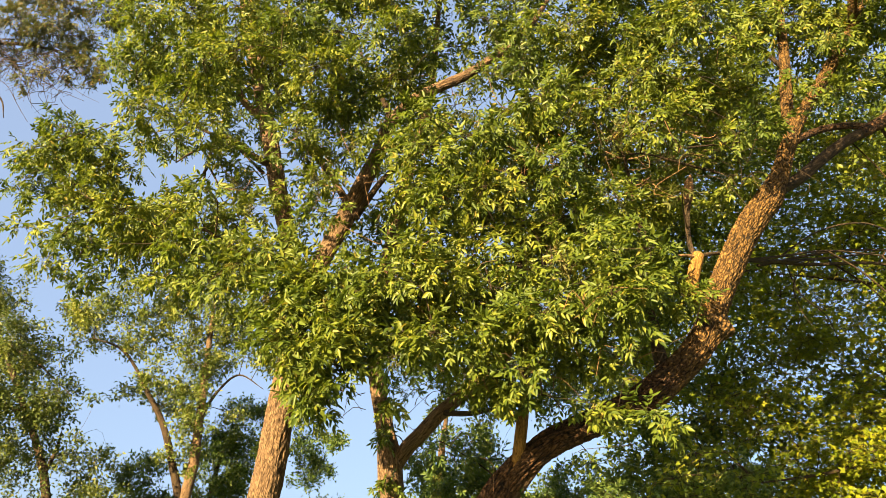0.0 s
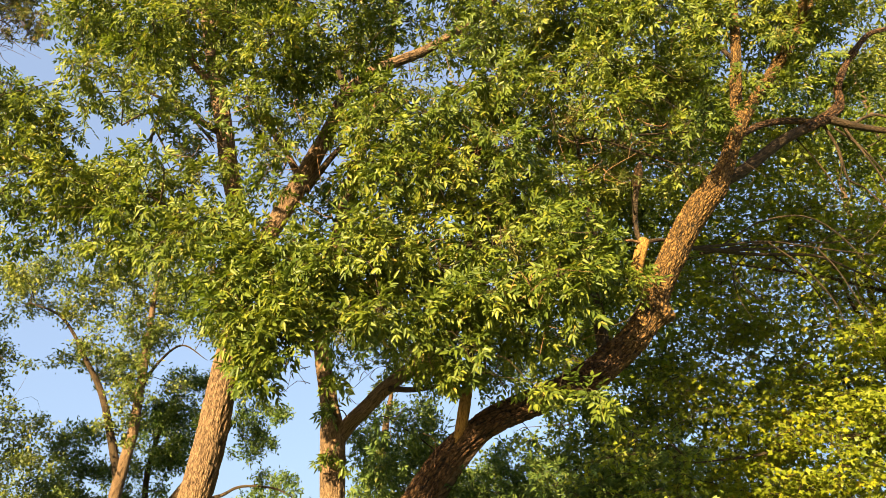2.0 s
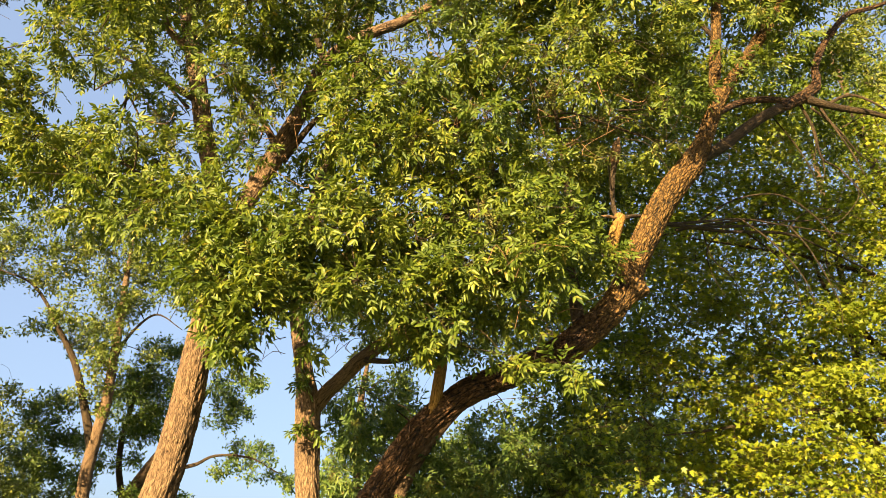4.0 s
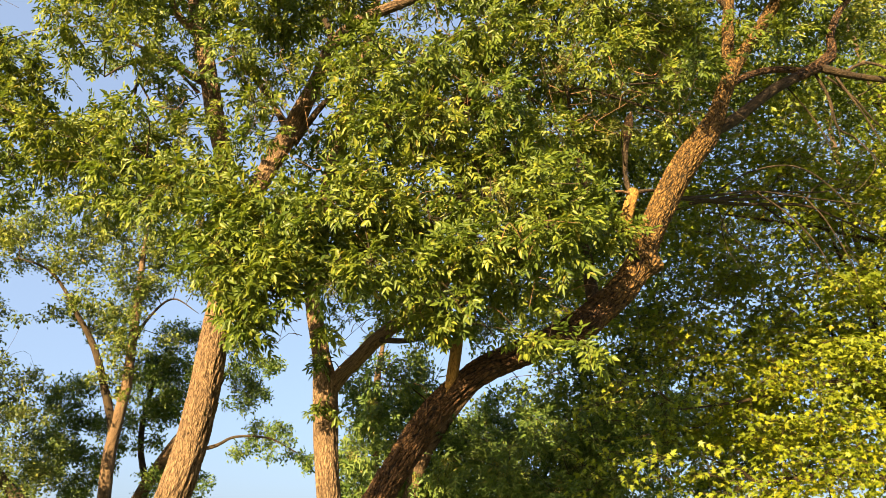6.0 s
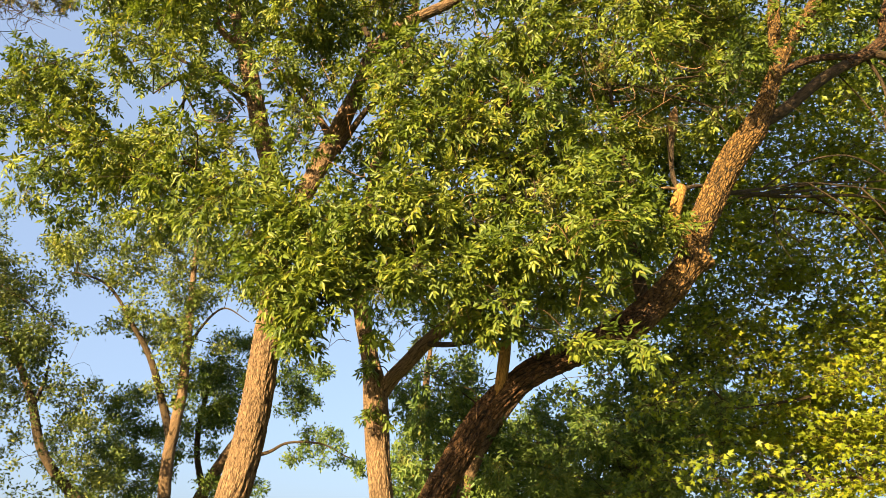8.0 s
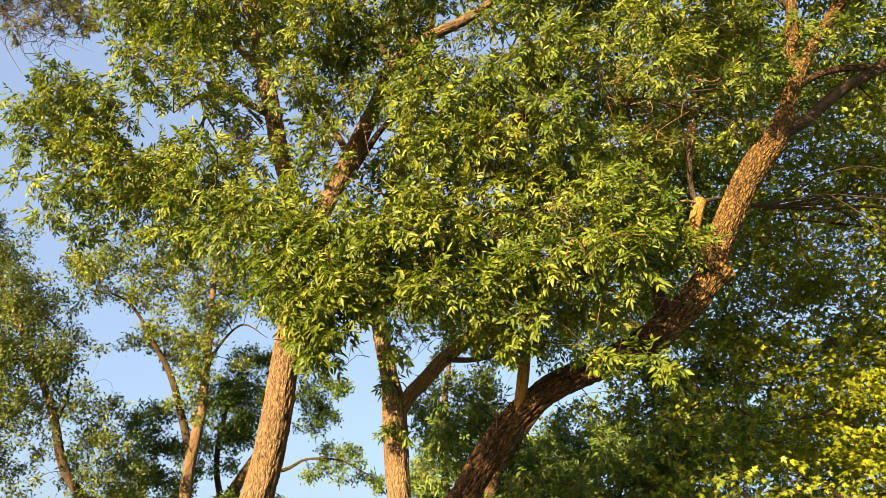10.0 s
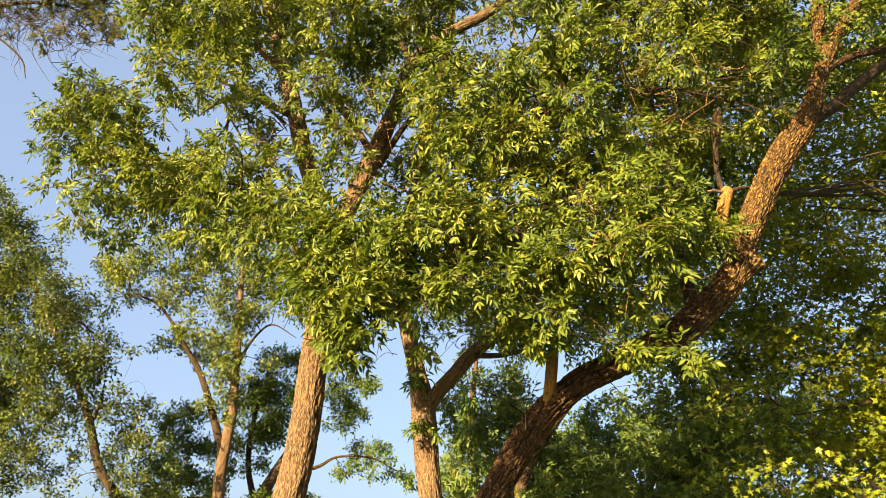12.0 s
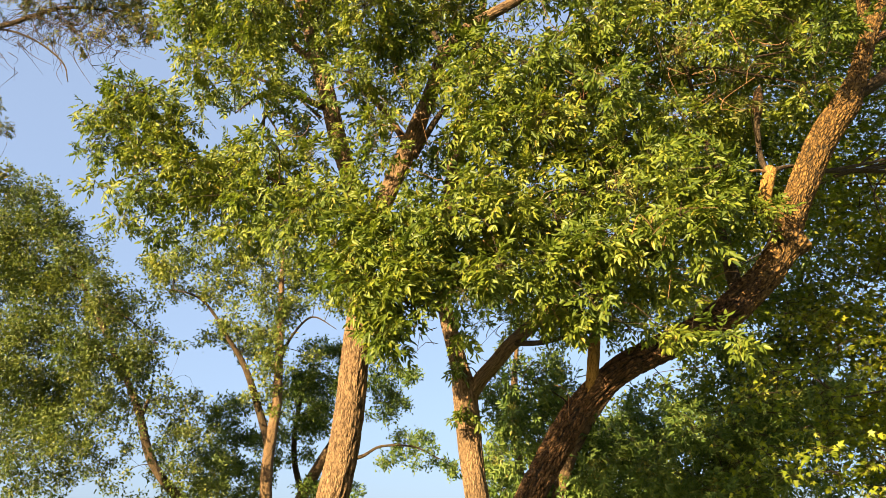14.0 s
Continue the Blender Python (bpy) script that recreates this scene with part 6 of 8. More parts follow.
for x, y, z, r, d in [(-7.77, 17.8, 4.81, 0.24, 0.75), (-8.11, 17.79, 4.98, 0.26, 0.75), (-8.99, 17.96, 4.46, 0.28, 0.75), (-8.83, 18.13, 4.63, 0.35, 0.75),
                      (-9.57, 18.75, 4.9, 0.33, 0.75), (-9.03, 17.59, 4.39, 0.26, 0.75), (-8.3, 18.11, 4.28, 0.26, 0.75), (-8.29, 17.62, 4.21, 0.32, 0.75),
                      (-8.58, 18.07, 4.36, 0.36, 0.75), (-8.77, 18.37, 4.35, 0.34, 0.75), (-8.5, 17.41, 3.77, 0.24, 0.75), (-8.82, 17.97, 3.97, 0.3, 0.75),
                      (-9.22, 18.33, 3.87, 0.25, 0.75), (-8.74, 17.21, 3.71, 0.34, 0.75), (-8.31, 18.43, 3.35, 0.31, 0.75), (-8.1, 17.87, 3.41, 0.35, 0.75),
                      (-7.96, 18.01, 3.73, 0.29, 0.75), (-8.15, 18.18, 3.58, 0.36, 0.75)]:
    spray(far_g, (x, y, z), r, 1.9 * d, "oval", 1.15)
for x, y, z, r, d in [(-8.13, 18.47, 4.18, 0.36, 0.75), (-7.31, 17.29, 3.99, 0.29, 0.75), (-7.47, 18.0, 4.09, 0.21, 0.75), (-7.28, 17.26, 3.82, 0.21, 0.75),
                      (-9.36, 17.82, 3.55, 0.23, 0.63), (-9.43, 17.75, 3.29, 0.26, 0.63), (-9.03, 17.23, 3.33, 0.23, 0.63), (-8.84, 17.68, 5.63, 0.18, 0.63),
                      (-9.03, 17.92, 5.75, 0.2, 0.63), (-9.36, 18.25, 5.57, 0.14, 0.63), (-6.81, 18.68, 3.28, 0.3, 0.63), (-6.39, 17.79, 3.1, 0.22, 0.63),
                      (-6.6, 18.05, 3.2, 0.24, 0.63), (-5.85, 18.34, 3.17, 0.27, 0.63), (-5.59, 18.7, 3.34, 0.26, 0.63), (-5.64, 18.72, 3.08, 0.23, 0.63),
                      (-7.65, 18.78, 5.31, 0.23, 0.63), (-7.1, 17.68, 4.82, 0.18, 0.63)]:
    spray(far_g, (x, y, z), r, 1.9 * d, "oval", 1.15)
for x, y, z, r, d in [(-7.21, 17.47, 5.04, 0.22, 0.63)]:
    spray(far_g, (x, y, z), r, 1.9 * d, "oval", 1.15)
far_g.close()
far_h = Tree("elm_tree", (-6.29, 14.50, 0.0), "tall dense tree in half shade with slanting trunk", BARK_TWIG_SHADE, LEAF_TALL, group="background trees")
far_h.limb("trunk", [(-6.29, 14.5, -0.1, 0.34), (-6.92, 14.5, 2.14, 0.16), (-7.76, 14.5, 3.04, 0.113), (-8.35, 14.5, 3.6, 0.098), (-8.73, 14.5, 4.12, 0.086), (-9.03, 14.5, 4.83, 0.079), (-9.36, 14.5, 5.45, 0.071), (-9.97, 14.5, 6.37, 0.063), (-10.8, 14.5, 7.64, 0.056), (-11.84, 14.5, 9.02, 0.042), (-12.98, 14.5, 10.52, 0.014)], sides=16, step=0.1, furrow=0.01)
far_h.limb("limb", [(-9.01, 14.5, 4.83, 0.042), (-8.9, 14.5, 5.31, 0.033), (-8.83, 14.4, 5.65, 0.012)], sides=8, step=0.1, bark=BARK_TWIG_SHADE)
far_h.limb("limb", [(-9.92, 14.5, 6.11, 0.034), (-11.49, 14.6, 6.62, 0.03), (-13.18, 14.8, 6.9, 0.026), (-14.65, 15.0, 7.19, 0.011)], sides=8, step=0.1, bark=BARK_TWIG_SHADE)
far_h.limb("limb", [(-10.97, 14.5, 7.79, 0.041), (-9.71, 14.3, 7.09, 0.024), (-8.71, 14.2, 6.35, 0.009)], sides=6, step=0.1, bark=BARK_TWIG_SHADE)
for x, y, z, r, d in [(-13.36, 15.19, 10.01, 0.52, 0.8), (-13.13, 13.82, 9.16, 0.65, 0.8), (-13.85, 14.42, 9.92, 0.44, 0.8), (-12.61, 14.88, 9.72, 0.61, 0.8),
                      (-11.9, 14.55, 9.6, 0.46, 0.8), (-12.34, 14.32, 9.91, 0.61, 0.8), (-14.12, 15.18, 9.04, 0.58, 0.8), (-13.26, 14.18, 8.79, 0.63, 0.8),
                      (-13.39, 14.58, 8.9, 0.75, 0.8), (-13.02, 15.03, 8.68, 0.68, 0.8), (-12.45, 13.92, 8.9, 0.59, 0.8), (-11.78, 14.26, 8.91, 0.54, 0.8),
                      (-11.37, 14.49, 8.49, 0.51, 0.8), (-11.07, 14.61, 8.72, 0.42, 0.8), (-11.08, 14.03, 8.51, 0.48, 0.8), (-10.77, 14.43, 8.15, 0.33, 0.8),
                      (-10.03, 13.8, 7.81, 0.3, 0.8), (-10.36, 13.84, 7.87, 0.28, 0.8)]:
    loose(far_h, (x, y, z), r, 1.08 * d, 1.05)
for x, y, z, r, d in [(-13.03, 14.25, 8.33, 0.65, 0.8), (-11.65, 13.93, 7.24, 0.64, 0.8), (-13.02, 15.25, 8.31, 0.62, 0.8), (-12.03, 14.12, 8.04, 0.64, 0.8),
                      (-11.44, 14.14, 7.65, 0.54, 0.8), (-12.11, 14.95, 8.15, 0.65, 0.8), (-10.58, 14.89, 7.43, 0.55, 0.8), (-10.21, 14.12, 7.37, 0.46, 0.8),
                      (-10.7, 15.03, 7.44, 0.59, 0.8), (-10.1, 14.7, 7.26, 0.31, 0.8), (-9.41, 14.32, 7.09, 0.41, 0.8), (-10.15, 14.71, 7.48, 0.4, 0.8),
                      (-11.98, 14.09, 6.94, 0.52, 0.8), (-12.32, 14.12, 6.45, 0.57, 0.8), (-13.1, 15.1, 6.95, 0.51, 0.8), (-11.36, 14.4, 6.71, 0.49, 0.8),
                      (-12.18, 15.14, 7.39, 0.59, 0.8), (-11.66, 13.98, 6.7, 0.6, 0.8)]:
    loose(far_h, (x, y, z), r, 1.08 * d, 1.05)
for x, y, z, r, d in [(-9.99, 13.92, 6.19, 0.39, 0.8), (-10.31, 13.78, 6.14, 0.54, 0.8), (-10.71, 14.88, 6.75, 0.57, 0.8), (-9.62, 14.6, 6.31, 0.33, 0.8),
                      (-8.91, 13.72, 6.0, 0.43, 0.8), (-9.51, 13.77, 6.49, 0.33, 0.8), (-9.35, 15.02, 6.87, 0.24, 0.67), (-9.22, 14.49, 6.65, 0.32, 0.67),
                      (-9.74, 15.09, 6.66, 0.3, 0.67), (-11.41, 13.76, 5.77, 0.46, 0.8), (-12.66, 14.64, 6.17, 0.58, 0.8), (-11.65, 13.89, 5.38, 0.6, 0.8),
                      (-11.12, 14.85, 6.21, 0.43, 0.8), (-11.29, 14.68, 5.51, 0.54, 0.8), (-10.94, 14.68, 5.7, 0.45, 0.8), (-10.09, 14.05, 5.71, 0.49, 0.8),
                      (-10.99, 15.22, 5.55, 0.55, 0.8), (-9.9, 13.88, 5.22, 0.39, 0.8)]:
    loose(far_h, (x, y, z), r, 1.08 * d, 1.05)
for x, y, z, r, d in [(-8.91, 13.8, 5.67, 0.33, 0.8), (-9.74, 14.79, 5.95, 0.33, 0.8), (-8.82, 13.85, 5.73, 0.37, 0.8), (-8.63, 13.81, 5.98, 0.28, 0.62),
                      (-8.83, 14.44, 6.03, 0.28, 0.62), (-12.16, 14.74, 5.38, 0.59, 0.8), (-11.96, 15.13, 5.05, 0.55, 0.8), (-12.23, 14.85, 4.93, 0.48, 0.8),
                      (-10.87, 13.81, 4.69, 0.51, 0.8), (-11.32, 14.73, 5.18, 0.52, 0.8), (-11.64, 15.05, 5.41, 0.47, 0.8), (-9.61, 13.89, 4.63, 0.29, 0.76),
                      (-10.66, 14.91, 5.0, 0.47, 0.76), (-10.18, 14.11, 4.89, 0.37, 0.76), (-9.49, 14.18, 4.85, 0.34, 0.8), (-9.09, 13.7, 5.08, 0.31, 0.8),
                      (-10.05, 14.91, 5.22, 0.38, 0.8), (-11.01, 14.53, 3.94, 0.43, 0.76)]:
    loose(far_h, (x, y, z), r, 1.08 * d, 1.05)
for x, y, z, r, d in [(-11.75, 15.14, 4.44, 0.51, 0.76), (-11.17, 14.44, 4.29, 0.39, 0.76), (-10.05, 13.95, 4.24, 0.33, 0.72), (-10.63, 14.05, 4.23, 0.27, 0.72),
                      (-10.02, 14.12, 4.12, 0.27, 0.72), (-13.01, 15.21, 4.48, 0.43, 0.76), (-11.8, 14.03, 4.16, 0.46, 0.76), (-11.62, 13.84, 3.81, 0.37, 0.76),
                      (-9.87, 14.26, 4.03, 0.27, 0.67), (-9.61, 13.83, 4.23, 0.19, 0.67), (-10.04, 14.38, 4.33, 0.28, 0.67), (-9.89, 14.69, 3.71, 0.16, 0.62),
                      (-10.27, 14.74, 3.73, 0.19, 0.62), (-11.01, 13.98, 3.48, 0.27, 0.67), (-11.12, 13.92, 3.28, 0.29, 0.67), (-11.52, 14.49, 3.75, 0.43, 0.67),
                      (-10.73, 14.8, 3.51, 0.21, 0.67), (-10.7, 14.42, 3.66, 0.24, 0.67)]:
    loose(far_h, (x, y, z), r, 1.08 * d, 1.05)
for x, y, z, r, d in [(-10.71, 14.62, 3.68, 0.25, 0.67), (-9.28, 15.16, 5.34, 0.28, 0.72), (-8.88, 13.93, 5.04, 0.27, 0.72), (-8.67, 14.13, 5.38, 0.27, 0.72),
                      (-8.46, 14.49, 5.1, 0.2, 0.8), (-8.26, 14.56, 4.91, 0.3, 0.8), (-8.85, 15.14, 5.33, 0.24, 0.8), (-7.89, 14.59, 5.06, 0.3, 0.8),
                      (-8.0, 14.76, 5.16, 0.29, 0.8), (-7.96, 14.37, 5.1, 0.2, 0.8), (-8.52, 14.95, 4.68, 0.28, 0.8), (-8.56, 15.04, 4.59, 0.2, 0.8),
                      (-8.08, 14.17, 4.36, 0.24, 0.8), (-7.61, 13.87, 4.32, 0.28, 0.8), (-7.71, 14.11, 4.37, 0.23, 0.8), (-7.93, 14.27, 4.47, 0.24, 0.8),
                      (-8.69, 15.12, 4.06, 0.2, 0.72), (-8.16, 14.12, 4.11, 0.26, 0.72)]:
    loose(far_h, (x, y, z), r, 1.08 * d, 1.05)
for x, y, z, r, d in [(-8.51, 14.71, 4.11, 0.25, 0.72), (-7.79, 14.73, 3.83, 0.25, 0.8), (-8.05, 15.23, 4.17, 0.31, 0.8), (-7.59, 13.89, 3.77, 0.23, 0.8),
                      (-8.4, 14.93, 3.54, 0.29, 0.72), (-7.66, 14.24, 3.58, 0.31, 0.72), (-7.64, 13.86, 3.29, 0.23, 0.72), (-7.25, 14.71, 3.41, 0.3, 0.8),
                      (-7.52, 15.05, 3.35, 0.37, 0.8), (-7.38, 14.63, 3.2, 0.35, 0.8), (-7.1, 13.78, 4.25, 0.14, 0.67), (-8.02, 15.26, 4.64, 0.17, 0.67),
                      (-7.23, 14.31, 4.38, 0.18, 0.67), (-9.7, 14.72, 3.4, 0.19, 0.57), (-9.75, 14.86, 3.48, 0.19, 0.57), (-9.15, 14.12, 5.92, 0.23, 0.72),
                      (-9.14, 14.35, 5.86, 0.25, 0.72), (-9.21, 14.23, 6.18, 0.28, 0.72)]:
    loose(far_h, (x, y, z), r, 1.08 * d, 1.05)
for x, y, z, r, d in [(-8.0, 13.85, 5.28, 0.14, 0.57), (-8.24, 13.8, 5.45, 0.17, 0.57), (-13.17, 14.85, 11.04, 0.38, 0.8), (-12.46, 14.36, 10.26, 0.33, 0.8),
                      (-13.37, 15.09, 10.88, 0.53, 0.8), (-13.18, 13.8, 10.63, 0.43, 0.8), (-13.11, 14.18, 10.24, 0.47, 0.8), (-13.06, 13.99, 10.38, 0.4, 0.8),
                      (-15.88, 15.21, 9.64, 0.93, 0.8), (-14.02, 14.96, 9.49, 0.63, 0.8), (-16.01, 15.13, 10.09, 0.73, 0.8), (-14.4, 14.51, 8.32, 0.63, 0.8),
                      (-13.25, 13.87, 6.79, 0.7, 0.8), (-13.87, 14.37, 7.5, 0.66, 0.8), (-13.81, 14.06, 6.33, 0.51, 0.8), (-12.72, 13.74, 5.96, 0.64, 0.8),
                      (-13.13, 14.6, 6.07, 0.61, 0.8), (-12.96, 14.16, 4.48, 0.42, 0.8)]:
    loose(far_h, (x, y, z), r, 1.08 * d, 1.05)
for x, y, z, r, d in [(-12.61, 13.87, 4.6, 0.53, 0.8), (-13.14, 14.52, 4.1, 0.41, 0.8), (-12.05, 15.19, 9.78, 0.25, 0.62), (-12.43, 15.21, 10.03, 0.21, 0.62),
                      (-10.43, 14.45, 7.85, 0.22, 0.67), (-10.2, 13.86, 7.79, 0.2, 0.67), (-10.62, 14.93, 8.06, 0.16, 0.67)]:
    loose(far_h, (x, y, z), r, 1.08 * d, 1.05)
far_h.close()
far_i = Tree("dying_tree", (-9.72, 9.00, 0.0), "half-dead tree with bare hanging twigs and browned leaves", BARK_FAR, LEAF_OLD, group="background trees")
far_i.limb("trunk", [(-9.72, 9.0, -0.1, 0.32), (-10.45, 9.0, 3.31, 0.184), (-11.31, 9.0, 5.93, 0.178), (-12.15, 9.0, 8.63, 0.166), (-12.73, 9.0, 11.08, 0.14), (-13.38, 9.0, 13.51, 0.089), (-14.01, 9.0, 15.61, 0.012)], sides=20, step=0.1, furrow=0.012)
far_i.limb("limb", [(-12.64, 9.0, 10.67, 0.089), (-10.95, 8.9, 10.74, 0.059), (-9.46, 8.8, 10.61, 0.046), (-8.83, 8.8, 10.75, 0.038), (-8.19, 8.8, 10.83, 0.031), (-7.19, 8.7, 10.48, 0.019), (-6.57, 8.7, 9.93, 0.007)], sides=10, step=0.06, bark=BARK_TWIG_SHADE)
far_i.limb("limb", [(-11.76, 9.0, 10.74, 0.048), (-10.23, 8.9, 10.63, 0.031), (-9.55, 8.9, 10.63, 0.023), (-8.79, 8.9, 10.29, 0.019), (-8.11, 8.9, 9.71, 0.015), (-7.9, 8.9, 9.27, 0.007)], sides=8, step=0.06, bark=BARK_TWIG_SHADE)
far_i.limb("limb", [(-9.24, 8.8, 10.63, 0.009), (-8.61, 8.8, 10.31, 0.007), (-8.17, 8.8, 9.82, 0.006), (-7.94, 8.8, 9.37, 0.003)], sides=5, step=0.05, bark=BARK_TWIG_SHADE)
far_i.limb("limb", [(-8.4, 8.8, 10.78, 0.009), (-7.69, 8.8, 10.05, 0.007), (-7.22, 8.8, 9.81, 0.005), (-6.55, 8.8, 9.48, 0.003)], sides=5, step=0.05, bark=BARK_TWIG_SHADE)
far_i.limb("limb", [(-8.83, 8.8, 10.75, 0.009), (-8.19, 8.8, 10.37, 0.007), (-7.65, 8.8, 9.87, 0.006), (-7.39, 8.8, 9.36, 0.003)], sides=5, step=0.05, bark=BARK_TWIG_SHADE)
far_i.limb("limb", [(-7.75, 8.7, 10.62, 0.009), (-7.1, 8.7, 10.0, 0.007), (-6.61, 8.7, 9.58, 0.004), (-6.22, 8.7, 9.35, 0.002)], sides=5, step=0.05, bark=BARK_TWIG_SHADE)
far_i.limb("limb", [(-9.99, 8.9, 10.6, 0.009), (-9.39, 8.9, 10.07, 0.007), (-9.15, 8.9, 9.79, 0.005), (-8.92, 8.9, 9.6, 0.003)], sides=5, step=0.05, bark=BARK_TWIG_SHADE)
far_i.limb("limb", [(-8.68, 8.9, 10.28, 0.007), (-8.13, 8.9, 10.02, 0.006), (-7.75, 8.9, 9.54, 0.004), (-7.46, 8.9, 9.16, 0.003)], sides=5, step=0.05, bark=BARK_TWIG_SHADE)
far_i.limb("limb", [(-9.46, 8.8, 10.61, 0.009), (-9.09, 8.8, 10.89, 0.007), (-8.71, 8.8, 11.15, 0.005)], sides=5, step=0.05, bark=BARK_TWIG_SHADE)
far_i.limb("limb", [(-8.11, 8.9, 9.71, 0.006), (-8.16, 8.9, 9.48, 0.004), (-8.0, 8.9, 9.23, 0.003)], sides=5, step=0.05, bark=BARK_TWIG_SHADE)
far_i.limb("limb", [(-7.53, 8.7, 10.56, 0.007), (-7.03, 8.7, 10.17, 0.005), (-6.14, 8.7, 9.75, 0.004)], sides=5, step=0.05, bark=BARK_TWIG_SHADE)
far_i.limb("limb", [(-9.12, 8.9, 10.28, 0.007), (-8.69, 8.9, 9.91, 0.005), (-8.31, 8.9, 9.68, 0.003)], sides=5, step=0.05, bark=BARK_TWIG_SHADE)
for x, y, z, r, d in [(-7.75, 8.65, 10.79, 0.21, 0.7), (-7.4, 8.81, 10.64, 0.19, 0.8), (-6.82, 8.63, 10.39, 0.23, 0.9), (-6.79, 8.99, 10.21, 0.16, 0.7),
                      (-7.79, 8.82, 9.96, 0.11, 0.7), (-8.52, 8.77, 10.91, 0.16, 0.6), (-9.1, 8.71, 11.2, 0.22, 0.7), (-9.24, 8.82, 8.98, 0.16, 0.8),
                      (-9.06, 8.99, 8.62, 0.19, 0.8), (-8.71, 8.77, 7.58, 0.19, 0.8), (-9.86, 8.68, 11.16, 0.33, 1.0), (-10.35, 8.81, 9.82, 0.4, 1.0),
                      (-11.57, 8.97, 11.7, 0.44, 1.0), (-12.48, 8.75, 12.79, 0.54, 1.0), (-8.91, 8.85, 10.91, 0.18, 0.8), (-8.3, 8.97, 10.79, 0.16, 0.8),
                      (-7.42, 8.73, 10.2, 0.13, 0.7), (-7.11, 8.92, 10.13, 0.11, 0.7)]:
    spray(far_i, (x, y, z), r, 3.07 * d, "ash", 0.8, mat=LEAF_OLD)
for x, y, z, r, d in [(-8.34, 8.81, 10.28, 0.11, 0.6)]:
    spray(far_i, (x, y, z), r, 3.07 * d, "ash", 0.8, mat=LEAF_OLD)
for x, y, z, r, d in [(-7.89, 8.36, 10.98, 0.31, 1.0), (-7.22, 8.32, 10.78, 0.31, 1.0), (-6.92, 8.68, 10.81, 0.27, 1.0), (-6.44, 8.49, 10.08, 0.23, 0.8),
                      (-6.07, 8.48, 9.75, 0.15, 0.7), (-7.7, 8.67, 10.57, 0.14, 0.5), (-6.46, 8.53, 11.23, 0.32, 1.0), (-7.21, 8.5, 11.44, 0.36, 1.0),
                      (-7.85, 8.41, 11.73, 0.36, 1.0), (-7.59, 8.6, 9.87, 0.09, 0.6)]:
    spray(far_i, (x, y, z), r, 2.67 * d, "ash", 0.8, mat=LEAF_OLD)
dead_twigs(far_i, (-8.77, 8.80, 10.52), (0.28, 0.2, 0.12), 60, 41, 0.42, 0.8, None, 1.7)
dead_twigs(far_i, (-7.75, 8.80, 10.31), (0.28, 0.2, 0.12), 74, 42, 0.42, 0.8, None, 1.7)
dead_twigs(far_i, (-7.00, 8.80, 10.26), (0.28, 0.2, 0.12), 60, 43, 0.42, 0.8, None, 1.7)
dead_twigs(far_i, (-9.15, 8.80, 10.26), (0.28, 0.2, 0.12), 40, 44, 0.42, 0.8, None, 1.7)
dead_twigs(far_i, (-8.28, 8.80, 10.76), (0.28, 0.2, 0.12), 60, 45, 0.42, 0.8, None, 1.7)
dead_twigs(far_i, (-7.24, 8.80, 9.87), (0.28, 0.2, 0.12), 40, 46, 0.42, 0.8, None, 1.7)
far_i.close()
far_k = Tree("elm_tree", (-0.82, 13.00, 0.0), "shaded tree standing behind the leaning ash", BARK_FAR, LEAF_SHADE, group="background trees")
far_k.limb("trunk", [(-0.82, 13.0, -0.1, 0.24), (-0.85, 13.0, 2.12, 0.093), (-0.9, 13.0, 3.1, 0.081), (-0.95, 13.0, 4.05, 0.068), (-0.94, 13.0, 4.85, 0.058), (-0.88, 13.0, 5.37, 0.04), (-0.82, 13.0, 6.02, 0.01)], sides=14, step=0.1, furrow=0.008)
for x, y, z, r, d in [(-0.86, 12.61, 2.78, 0.33, 0.85), (-1.1, 12.95, 3.23, 0.26, 0.85), (-1.35, 13.41, 2.9, 0.28, 0.85), (-0.47, 13.17, 3.03, 0.23, 0.85),
                      (-0.63, 12.41, 2.93, 0.25, 0.85), (-0.33, 12.52, 2.87, 0.22, 0.85), (-1.43, 13.31, 3.42, 0.25, 0.85), (-1.57, 13.37, 3.6, 0.3, 0.85),
                      (-1.27, 12.36, 3.31, 0.22, 0.85), (-0.67, 13.8, 3.68, 0.24, 0.85), (-1.05, 12.41, 3.56, 0.3, 0.85), (-0.61, 12.47, 3.5, 0.24, 0.85),
                      (-0.55, 12.34, 3.67, 0.27, 0.85), (-0.29, 12.91, 3.62, 0.22, 0.85), (-0.41, 13.19, 3.64, 0.22, 0.85), (-1.27, 13.57, 4.18, 0.23, 0.85),
                      (-0.98, 12.46, 4.06, 0.17, 0.85), (-1.09, 13.32, 4.04, 0.24, 0.85)]:
    spray(far_k, (x, y, z), r, 2.04 * d, "oval", 1.0)
